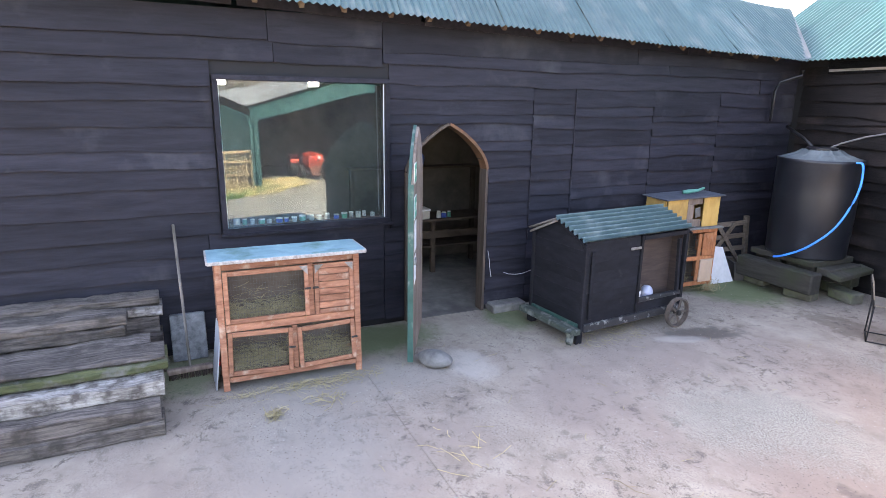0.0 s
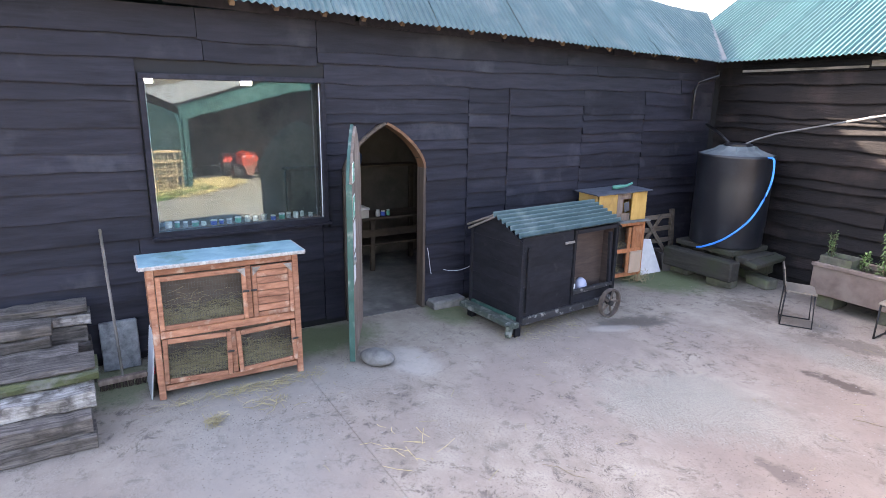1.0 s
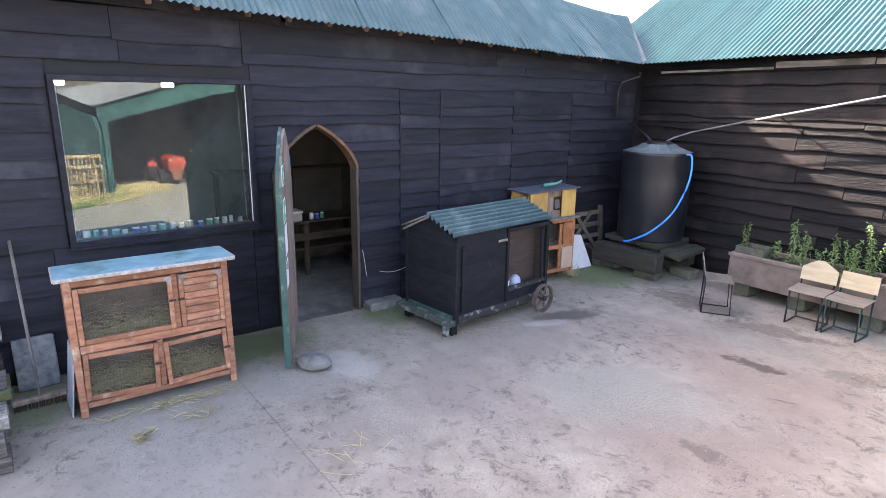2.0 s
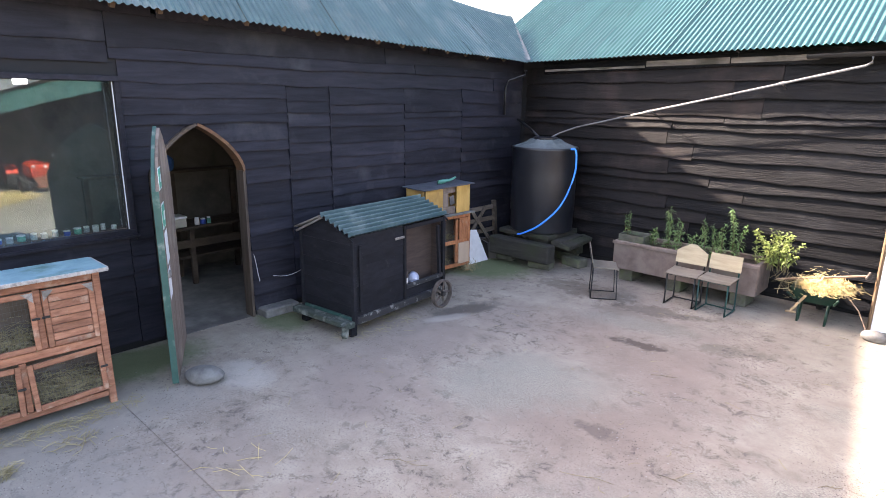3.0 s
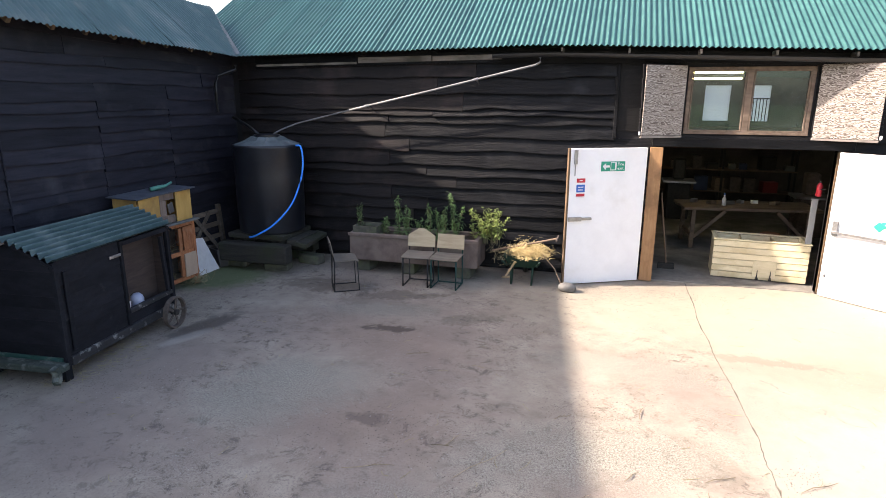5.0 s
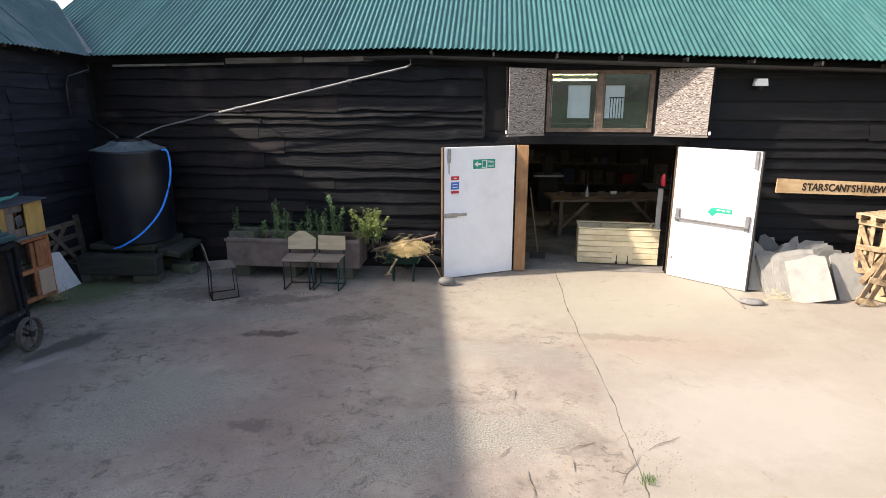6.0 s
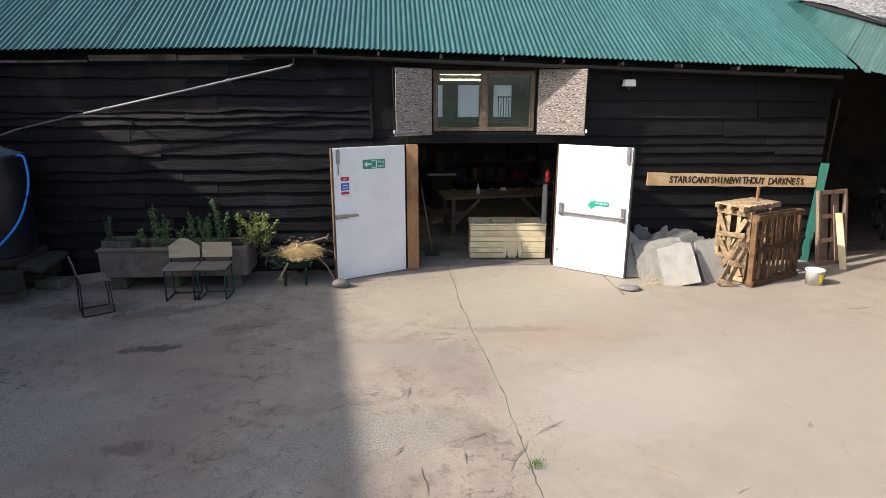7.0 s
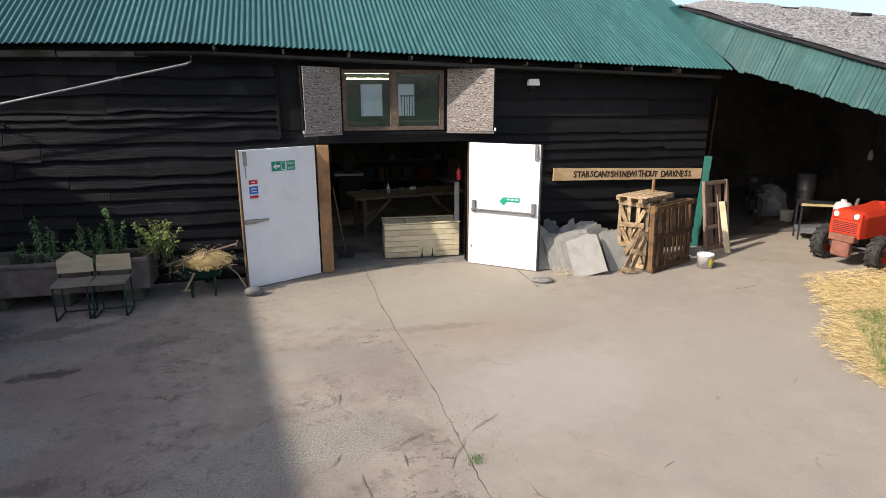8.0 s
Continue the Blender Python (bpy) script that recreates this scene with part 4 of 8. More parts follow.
block("lid", (0.27, 0.36, 0.03), m_sign_white, cr, pose(0, 0, 0.145), 0.006)
cr = thing("feed_sack", "slumped blue feed sack on the upper shelf", "sack", pose(-9.15, -5.65, 1.645))
bm = B()
bmesh.ops.create_icosphere(bm, subdivisions=3, radius=0.17)
for v in bm.verts:
    v.co += noise.noise_vector(v.co * 6) * 0.03
    v.co.z = max(v.co.z, -0.1) + 0.1
part("body", bm, plain("blue_sack", (0.03, 0.1, 0.3)), cr, smooth=True)
for i, (y, r, h) in enumerate(((-5.4, 0.035, 0.09), (-5.31, 0.04, 0.07), (-5.22, 0.03, 0.08))):
    jar = thing("jar", "small pale jar on the bench", "jar", pose(-8.7, y, 0.886), "jars on the bench")
    bm = B()
    lathe(bm, ((0, 0), (r, 0), (r, h * 0.8), (r * 0.8, h)), 12)
    part("body", bm, tub_cols[i % 4], jar, smooth=True)
    bm = B()
    lathe(bm, ((r * 0.85, h), (r * 0.85, h + 0.015), (0, h + 0.015)), 12)
    part("lid", bm, m_sign_white, jar)
for y, zz in ((-8.58, 2.86), (-7.52, 2.86)):
    lamp = thing("strip_light", "lit white strip light under the store ceiling", "lamp", pose(-7.75, y, zz))
    block("housing", (0.1, 0.13, 0.05), m_sign_white, lamp, pose(0, 0, 0.06))
    block("stem", (0.02, 0.02, 0.28), m_sign_white, lamp, pose(0, 0, 0.225))
    block("tube", (0.08, 0.11, 0.09), glow("store_tube", (1, 1, 0.97), 3.5), lamp, pose(0, 0, 0.005))

# ---- two-storey rabbit hutch ----
hutch = thing("rabbit_hutch", "two-storey orange-stained wooden rabbit hutch with felt roof and hay", "hutch", pose(-6.02, -8.245, 0, 0, -2.5, -1.8) @ Matrix.Diagonal((1, 0.98, 1.045, 1)))
W, D, Hh = 1.37, 0.46, 1.18
fx = D / 2
for y in (-W / 2 + 0.035, W / 2 - 0.035):
    for x in (-fx + 0.03, fx - 0.03):
        block("leg", (0.05, 0.06, Hh), m_rail_wood, hutch, pose(x, y, Hh / 2))
for z, h in ((0.1, 0.05), (0.585, 0.07), (1.145, 0.06)):
    block("rail", (0.035, W - 0.135, h), m_rail_wood, hutch, pose(fx - 0.025, 0, z))
for y, z0, z1 in ((0.195, 0.625, 1.11), (0.015, 0.13, 0.545)):
    block("mullion", (0.035, 0.05, z1 - z0), m_rail_wood, hutch, pose(fx - 0.025, y, (z0 + z1) / 2))


def hutch_door(y0, y1, z0, z1, filled, tilt):
    d = new("door")
    d.parent = hutch
    d.matrix_basis = pose(fx + 0.005, (y0 + y1) / 2, (z0 + z1) / 2, tilt, 0, 0)
    w, h = y1 - y0, z1 - z0
    for s in (-1, 1):
        block("stile", (0.025, 0.042, h), m_rail_wood, d, pose(0, s * (w / 2 - 0.021), 0))
        block("crosspiece", (0.025, w - 0.088, 0.042), m_rail_wood, d, pose(0, 0, s * (h / 2 - 0.021)))
    if filled:
        n = 6
        for i in range(n):
            hh = (h - 0.088) / n
            block("slat", (0.016, w - 0.088, hh - 0.005), m_rail_wood, d, pose(-0.004, 0, -h / 2 + 0.044 + hh * (i + 0.5)))
    else:
        bm = B()
        wire_mesh(bm, -w / 2 + 0.04, w / 2 - 0.04, -h / 2 + 0.04, h / 2 - 0.04, -0.008)
        part("wire_mesh", bm, m_wire, d)
    block("turn_button", (0.015, 0.06, 0.018), m_black_metal, d, pose(0.02, (w / 2 - 0.01) * (1 if not filled else -1), 0.02))


hutch_door(-0.615, 0.168, 0.63, 1.105, False, 0)
hutch_door(0.222, 0.615, 0.63, 1.105, True, 0)
hutch_door(-0.615, -0.012, 0.135, 0.54, False, -2.0)
hutch_door(0.042, 0.615, 0.135, 0.53, False, 2.0)
for y, s in ((0.16, -1), (0.23, 1), (0.605, -1)):
    bm = B()
    prism(bm, ((0, 0), (0.08 * s, 0), (0, -0.08)), 0, 0.012, "x")
    t = part("corner_bracket", bm, m_grey_wood, hutch, "bare wood corner triangle")
    t.matrix_basis = pose(fx + 0.019, y, 1.1)
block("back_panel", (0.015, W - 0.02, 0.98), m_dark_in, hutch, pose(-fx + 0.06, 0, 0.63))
for s in (-1, 1):
    for i in range(9):
        if s < 0 and i == 4:
            continue
        block("side_board", (D - 0.1, 0.014, 0.102), m_rail_wood, hutch, pose(0, s * (W / 2 - 0.012), 0.16 + i * 0.108))
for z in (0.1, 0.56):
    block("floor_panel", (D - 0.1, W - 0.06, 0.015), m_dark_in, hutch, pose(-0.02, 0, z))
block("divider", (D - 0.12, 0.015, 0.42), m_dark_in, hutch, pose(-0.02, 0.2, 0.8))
bm = B()
box(bm, -0.25, 0.28, -W / 2 - 0.05, W / 2 + 0.05, 0, 0.035, None, 0.004)
rf = part("roof", bm, m_felt, hutch, "faded blue-green felt roof")
rf.matrix_basis = pose(0.0, 0, 1.183, 0, 0.5, 0)
for p, q in (((0.285, -W / 2 - 0.055, 1.196), (0.285, W / 2 + 0.055, 1.196)), ((-0.25, -W / 2 - 0.055, 1.203), (0.27, -W / 2 - 0.055, 1.198)), ((-0.25, W / 2 + 0.055, 1.203), (0.27, W / 2 + 0.055, 1.198))):
    bar("roof_edging", p, q, 0.02, 0.03, m_white_sleeper_edge, hutch, label="bare wood roof edging")
for (ya, yb, z, n, sd) in ((-0.6, 0.17, 0.575, 1100, 1), (-0.6, 0.62, 0.115, 1800, 2)):
    straw("hay", n, lambda r, ya=ya, yb=yb, z=z: (r.uniform(-0.16, 0.19), r.uniform(ya, yb), z + abs(r.gauss(0, 0.085))), sd, m_hay, "", hutch, length=(0.07, 0.2), width=0.002)
pnl = thing("loose_panel", "pale grey loose panel leaning on the hutch side", "panel", pose(-6.1, -8.975, 0.0, -7, 0, 0))
block("panel", (0.42, 0.012, 0.58), plain("grey_board", (0.4, 0.42, 0.45)), pnl, pose(0, 0, 0.29))

cap = thing("bottle_cap", "small red plastic cap lying behind the broom", "cap", pose(-6.48, -8.89, 0.004))
bm = B()
lathe(bm, ((0, 0.0), (0.045, 0.0), (0.05, 0.012), (0.048, 0.05), (0.04, 0.056), (0, 0.056)), 18)
part("cap", bm, m_sign_red, cap, smooth=True)

# ---- stacked old sleepers as a stepped seat ----
def sleeper(y0, y1, x0, x1, z0, z1, seed, label, material=None):
    bm = B()
    n = 44
    rows = []
    for i in range(n + 1):
        y = y0 + (y1 - y0) * i / n
        e = lambda k: 0.034 * noise.noise((y * 2.3, seed + k * 3.1, 0)) + 0.014 * noise.noise((y * 9, seed, k))
        c = 0.016
        pts = ((x0 + e(0), z0), (x1 + e(1), z0), (x1 + c + e(1), z0 + c), (x1 + c + e(2), z1 - c + e(3)), (x1 - c, z1 + e(4)), (x0 + c, z1 + e(5)), (x0, z1 - c))
        rows.append([bm.verts.new((x, y, z)) for x, z in pts])
    m = len(rows[0])
    for a, b in zip(rows, rows[1:]):
        for j in range(m):
            bm.faces.new((a[j], a[(j + 1) % m], b[(j + 1) % m], b[j]))
    bm.faces.new(rows[0])
    bm.faces.new(rows[-1][::-1])
    bmesh.ops.recalc_face_normals(bm, faces=bm.faces)
    return tagged(part("railway_sleeper", bm, material or m_sleeper), label, "sleeper", "stacked sleepers")


m_sleeper = M("weathered_sleeper", (0.022, 0.018, 0.016), (0.23, 0.195, 0.175), 0.92, (38, 2.6, 38), 60, 1.0, vary=0.35, stain=(0.05, 0.042, 0.037), stain_at=5, stain_cut=0.57, depth=0.016)
m_white_sleeper = M("bleached_sleeper", (0.06, 0.05, 0.045), (0.48, 0.45, 0.42), 0.92, (38, 3, 38), 40, 1.0, vary=0.1, stain=(0.06, 0.05, 0.044), stain_at=8, stain_cut=0.54, depth=0.016)
m_moss_sleeper = M("mossy_green_sleeper", (0.038, 0.045, 0.02), (0.095, 0.105, 0.045), 0.95, (40, 5, 40), 40, 0.9, vary=0.05, stain=(0.14, 0.13, 0.12), stain_at=6, stain_cut=0.56, depth=0.01)
S1, S2 = "rough grey-brown railway sleeper in a stepped stack", "bleached flaking railway sleeper in a stepped stack"
sleeper(-12.2, -9.42, -5.52, -5.28, 0.0, 0.13, 1, S1)
sleeper(-12.2, -9.44, -5.54, -5.3, 0.132, 0.28, 2, S1)
sleeper(-12.2, -9.6, -5.8, -5.56, 0.0, 0.28, 3, S1)
sleeper(-10.55, -9.4, -5.72, -5.44, 0.282, 0.42, 4, S2, m_white_sleeper)
sleeper(-12.2, -10.6, -5.66, -5.36, 0.282, 0.4, 5, S1)
sleeper(-12.2, -9.5, -6.3, -5.84, 0.0, 0.42, 6, S1)
sleeper(-12.2, -9.36, -5.98, -5.6, 0.432, 0.508, 7, "mossy green-edged sleeper forming a seat", m_moss_sleeper)
sleeper(-12.2, -9.38, -5.98, -5.655, 0.51, 0.55, 15, "weathered grey board capping the mossy sleeper")
sleeper(-12.2, -9.5, -6.3, -6.02, 0.432, 0.52, 8, S1)
sleeper(-12.2, -9.7, -6.5, -6.24, 0.532, 0.64, 9, S1)
sleeper(-12.2, -9.68, -6.5, -6.26, 0.642, 0.74, 10, S1)
sleeper(-12.2, -9.4, -6.78, -6.52, 0.0, 0.42, 11, S1)
sleeper(-12.2, -9.42, -6.76, -6.54, 0.422, 0.6, 12, S1)
sleeper(-12.2, -9.38, -6.78, -6.54, 0.602, 0.71, 13, S2, m_white_sleeper)
sleeper(-12.2, -9.4, -6.77, -6.56, 0.712, 0.8, 14, S2, m_sleeper)
slab1 = thing("stone_slab", "upright grey concrete slab against the wall", "slab", pose(-6.73, -9.16, 0.0, 0, -6, 0))
block("slab", (0.07, 0.34, 0.5), M("grey_concrete_block", (0.07, 0.075, 0.08), (0.27, 0.28, 0.29), 0.9, (11, 11, 11), 60, 0.6, vary=0), slab1, pose(0, 0, 0.25), 0.01)
br = thing("yard_broom", "long-handled yard broom leaning on the wall", "broom", pose(-6.3, -9.18, 0))
bar("handle", (0, 0, 0.09), (-0.48, -0.03, 1.45), 0.026, 0.026, m_grey_wood, br, 0.008)
block("head", (0.07, 0.42, 0.05), m_brown_wood, br, pose(0, 0, 0.085, 0, 0, 3), 0.01)
bm = B()
rng = random.Random(4)
for i in range(160):
    x, y = rng.uniform(-0.03, 0.03), rng.uniform(-0.2, 0.2)
    box(bm, x - 0.002, x + 0.002, y - 0.002, y + 0.002, 0.0, 0.065)
part("bristles", bm, plain("dark_bristle", (0.05, 0.035, 0.03), 0.9), br)

# ---- wheeled hen house ----
coop = thing("hen_house", "black wooden hen house on iron wheels with a green tin roof", "hen house", pose(-5.98, -4.3, 0, 0, 0, 5.0))
L, Dp, ZB, ZE, ZR = 1.66, 0.9, 0.15, 1.19, 1.36
hx, hy = Dp / 2, L / 2


def lap_wall(parent, y0, y1, z0, z1, x, face, name="lap_board", h=0.115):
    """Horizontal lap boards on a wall that looks along +x (face 1) or -x."""
    n = max(1, round((z1 - z0) / h))
    for i in range(n):
        a, b = z0 + (z1 - z0) * i / n, z0 + (z1 - z0) * (i + 1) / n
        bm = B()
        prism(bm, ((0, a), (0.02, a), (0.008, b + 0.01), (0, b + 0.01)), y0, y1, "y")
        ob = part(name, bm, m_black_paint, parent)
        ob.matrix_basis = pose(x, 0, 0) if face > 0 else pose(x, 0, 0, 0, 0, 180)


# corner posts, sill with flaked paint, walls
m_flaked = M("flaking_black_sill", (0.014, 0.015, 0.018), (0.03, 0.03, 0.034), 0.6, (6, 6, 6), 40, 0.5, vary=0, stain=(0.5, 0.5, 0.48), stain_at=9, stain_cut=0.63)
for x in (-hx, hx):
    for y in (-hy, hy):
        block("corner_post", (0.05, 0.05, ZE - ZB), m_black_paint, coop, pose(x, y, (ZB + ZE) / 2))
for x in (-hx, hx):
    block("sill", (0.06, L - 0.055, 0.09), m_flaked, coop, pose(x, 0, ZB + 0.03), label="black sill with flaked white paint")
for y in (-hy, hy):
    block("sill", (Dp - 0.07, 0.06, 0.09), m_green_paint, coop, pose(0, y, ZB + 0.03))
lap_wall(coop, -hy + 0.028, 0.02, ZB + 0.08, ZE, hx - 0.015, 1)
lap_wall(coop, -hy + 0.028, hy - 0.028, ZB + 0.08, ZE, -hx + 0.015, -1)
block("mid_post", (0.045, 0.04, ZE - ZB - 0.08), m_black_paint, coop, pose(hx, 0.045, (ZB + ZE) / 2 + 0.04))
block("door_batten", (0.02, 0.05, 0.8), m_black_paint, coop, pose(hx + 0.018, -hy + 0.1, 0.68))
block("hinge", (0.02, 0.16, 0.03), m_grey_wood, coop, pose(hx + 0.02, -0.06, 1.05))
lap_wall(coop, 0.07, hy - 0.03, ZB + 0.08, ZB + 0.2, hx - 0.02, 1)
block("rail", (0.05, hy - 0.09, 0.05), m_flaked, coop, pose(hx, 0.065 + (hy - 0.09) / 2, ZB + 0.235))
block("rail", (0.05, hy - 0.09, 0.05), m_black_paint, coop, pose(hx, 0.065 + (hy - 0.09) / 2, ZE - 0.03))
block("inner_post", (0.04, 0.045, 0.7), m_black_paint, coop, pose(hx + 0.005, hy - 0.1, 0.74, 4, 0, 0))
for s in (-1, 1):
    n = 9
    for i in range(n):
        a, b = ZB + 0.08 + (ZR - ZB - 0.1) * i / n, ZB + 0.08 + (ZR - ZB - 0.1) * (i + 1) / n
        wa = hx - 0.03 if a < ZE else max(0.02, (hx - 0.02) * (ZR - a) / (ZR - ZE))
        wb = hx - 0.03 if b < ZE else max(0.01, (hx - 0.02) * (ZR - b) / (ZR - ZE))
        bm = B()
        prism(bm, ((-wa, a), (wa, a), (wb, b), (-wb, b)), s * hy - 0.012 - s * 0.004 * (i % 2), s * hy + 0.012, "y")
        part("gable_board", bm, m_black_paint, coop)
bm = B()
box(bm, -hx + 0.02, hx - 0.02, -hy + 0.02, hy - 0.02, ZB + 0.01, ZB + 0.16)
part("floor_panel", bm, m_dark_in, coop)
bm = B()
box(bm, hx - 0.2, hx - 0.18, 0.0, hy - 0.025, ZB + 0.05, ZE)
box(bm, hx - 0.2, hx - 0.03, hy - 0.03, hy - 0.015, ZB + 0.05, ZE)
box(bm, -0.3, hx - 0.03, 0.0, 0.02, ZB + 0.05, ZE)
part("inner_wall", bm, M("dim_boarding", (0.035, 0.024, 0.021), (0.075, 0.053, 0.046), 0.9, (3, 3, 20), 40, 0.5, vary=0), coop)
# tin over the front slope, felted boards behind
m_tin_coop = M("weathered_green_tin", (0.027, 0.06, 0.062), (0.06, 0.1, 0.102), 0.4, (6, 6, 6), 40, 0.25, vary=0.05, stain=(0.12, 0.155, 0.155), stain_at=3, stain_cut=0.62, spec=0.5)
nrm = Vector((ZR - ZE + 0.06, 0, hx + 0.1)).normalized()
sheet = B()
n, seg = 7 * 10, 10
P0, P1 = Vector((hx + 0.06, 0, ZE + 0.02)), Vector((-0.02, 0, ZR + 0.05))
cols = []
for i in range(n + 1):
    k = i / n
    p = P0 + (P1 - P0) * k + nrm * (0.024 * math.cos(TAU * k * 7))
    cols.append([sheet.verts.new((p.x + 0.006 * noise.noise((y * 3, k * 4, 0)), y, p.z)) for y in (-hy - 0.07, -0.3, 0.3, hy + 0.07)])
for a, b in zip(cols, cols[1:]):
    for j in range(3):
        sheet.faces.new((a[j], a[j + 1], b[j + 1], b[j]))
tin = part("roof_sheet", sheet, m_tin_coop, coop, "dull green corrugated tin", smooth=True)
bar("roof_deck", (-hx - 0.06, 0, ZE - 0.0), (-0.02, 0, ZR + 0.03), L + 0.12, 0.02, m_grey_wood, coop)
for s in (-1, 1):
    for sx in (-1, 1):
        bar("barge_board", (sx * (hx + 0.05), s * (hy + 0.04), ZE - 0.05), (sx * 0.01, s * (hy + 0.04), ZR + 0.01), 0.018, 0.026, m_grey_wood if sx < 0 else m_black_paint, coop)


def spoked_wheel(parent, at, r, w, material, hubm):
    wh = new("wheel")
    wh.parent = parent
    wh.matrix_basis = at
    bm = B()
    lathe(bm, ((r - 0.02, -w / 2), (r, -w / 2), (r, w / 2), (r - 0.02, w / 2), (r - 0.02, -w / 2)), 28)
    part("rim", bm, material, wh)
    bm = B()
    cyl(bm, (0, 0, -w * 0.7), (0, 0, w * 0.7), 0.035, n=12)
    part("hub", bm, hubm, wh)
    for i in range(5):
        a = TAU * i / 5 + 0.3
        bar("spoke", (0.03 * math.cos(a), 0.03 * math.sin(a), 0), (r * 0.93 * math.cos(a), r * 0.93 * math.sin(a), 0), 0.03, 0.012, material, wh)


m_rust = M("rusty_iron", (0.05, 0.04, 0.035), (0.13, 0.1, 0.085), 0.75, (14, 14, 14), 50, 0.4, vary=0)
for s in (-1, 1):
    spoked_wheel(coop, pose(s * (hx + 0.165), hy - 0.22, 0.19, 0, 90, 0), 0.19, 0.055, m_rust, m_black_metal)
bm = B()
cyl(bm, (-hx - 0.2, hy - 0.22, 0.19), (hx + 0.2, hy - 0.22, 0.19), 0.016)
part("axle", bm, m_rust, coop)
# towing beam with worn paint
m_worn_green = M("worn_green_beam", (0.018, 0.03, 0.026), (0.07, 0.085, 0.07), 0.8, (5, 20, 20), 40, 0.7, vary=0.1, stain=(0.22, 0.23, 0.21), stain_at=8, stain_cut=0.6)
bar("skid_beam", (-hx - 0.03, -hy - 0.11, 0.17), (hx + 0.06, -hy - 0.11, 0.17), 0.13, 0.07, m_worn_green, coop, 0.01, "worn green painted beam")
for x in (-hx + 0.05, hx - 0.03):
    block("foot", (0.09, 0.09, 0.15), m_black_paint, coop, pose(x, -hy - 0.02, 0.075))
bm = B()
prism(bm, ((0, 0.2), (0.02, 0.05), (0.07, 0.02), (0.1, 0.07), (0.075, 0.1), (0.08, 0.16), (0.14, 0.2)), -0.03, 0.03, "y")
sh = part("shaft_hook", bm, m_worn_green, coop, "curved green shaft end")
sh.matrix_basis = pose(hx + 0.02, -hy - 0.14, 0.02, 0, 0, -70)
bm = B()
rng = random.Random(9)
straw("litter", 120, lambda r: (r.uniform(-5.7, -5.3) + 0.02, r.uniform(-5.3, -4.1), 0.004), 21, m_hay, "loose hay scattered under the hen house", length=(0.05, 0.16), width=0.0018, tilt=0.1)
drk = thing("poultry_drinker", "white plastic poultry drinker inside the hen house", "drinker", pose(-5.68, -3.92, ZB + 0.161) @ Matrix.Diagonal((0.8, 0.8, 0.8, 1)))
bm = B()
lathe(bm, ((0, 0), (0.12, 0), (0.125, 0.05), (0.1, 0.055)), 20)
part("tray", bm, plain("blue_tray", (0.05, 0.07, 0.12)), drk, smooth=True)
bm = B()
lathe(bm, ((0.095, 0.03), (0.095, 0.14), (0.08, 0.19), (0.045, 0.225), (0, 0.235)), 20)
part("reservoir", bm, plain("milky_plastic", (0.4, 0.43, 0.56), 0.35), drk, "milky white reservoir", smooth=True)
stp = thing("feed_scoop", "white plastic scoop leaning in the hen house", "scoop", pose(-5.6, -4.14, ZB + 0.161, 0, 8, 0))
block("bowl", (0.02, 0.05, 0.16), m_sign_white, stp, pose(0, 0, 0.09), 0.006)
block("handle", (0.02, 0.025, 0.09), m_rust, stp, pose(0, 0, 0.215), 0.004)

# ---- tall stacked hutch beside it ----
h2 = thing("stacked_hutch", "tall stacked hutch, orange below and yellow box above", "hutch", pose(-6.55, -2.53, 0, 0, 0, -2))
m_orange_wood = M("bright_orange_stained_wood", (0.24, 0.085, 0.038), (0.46, 0.185, 0.085), 0.7, (24, 24, 8), 60, 0.6, vary=0.18, stain=(0.42, 0.26, 0.16), stain_at=9, stain_cut=0.66, spec=0.3)
w2, d2 = 1.02, 0.44
f2 = d2 / 2
m_yellow = M("yellow_stained_ply", (0.42, 0.24, 0.06), (0.58, 0.36, 0.12), 0.6, (8, 8, 3), 40, 0.25, vary=0.1, stain=(0.3, 0.17, 0.06), stain_at=3)
for y in (-w2 / 2 + 0.03, w2 / 2 - 0.03):
    for x in (-f2 + 0.03, f2 - 0.03):
        block("leg", (0.05, 0.055, 0.96), m_orange_wood, h2, pose(x, y, 0.48))
for z in (0.14, 0.52, 0.93):
    block("rail", (0.03, w2 - 0.12, 0.06), m_orange_wood, h2, pose(f2 - 0.02, 0, z))
block("mullion", (0.03, 0.06, 0.7), m_orange_wood, h2, pose(f2 - 0.018, 0.2, 0.53))
for i in range(7):
    for s in (-1, 1):
        block("side_board", (d2 - 0.11, 0.014, 0.112), m_orange_wood, h2, pose(0, s * (w2 / 2 - 0.01), 0.17 + i * 0.118))
block("slat_door", (0.02, 0.2, 0.34), m_orange_wood, h2, pose(f2 + 0.002, w2 / 2 - 0.17, 0.725))
block("ply_door", (0.02, 0.24, 0.34), plain("pink_ply", (0.5, 0.36, 0.27), 0.7), h2, pose(f2 + 0.004, w2 / 2 - 0.16, 0.33), label="pale pinkish plywood door")
for ya, yb, za, zb in ((-0.4, 0.17, 0.56, 0.9), (-0.4, 0.17, 0.18, 0.49)):
    bm = B()
    wire_mesh(bm, ya, yb, za, zb, f2 - 0.02, 0.03)
    part("wire_mesh", bm, m_wire, h2)
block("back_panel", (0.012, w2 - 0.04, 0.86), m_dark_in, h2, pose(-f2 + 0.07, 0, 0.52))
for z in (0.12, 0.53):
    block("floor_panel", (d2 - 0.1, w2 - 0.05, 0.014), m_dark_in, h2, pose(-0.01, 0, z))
bm = B()
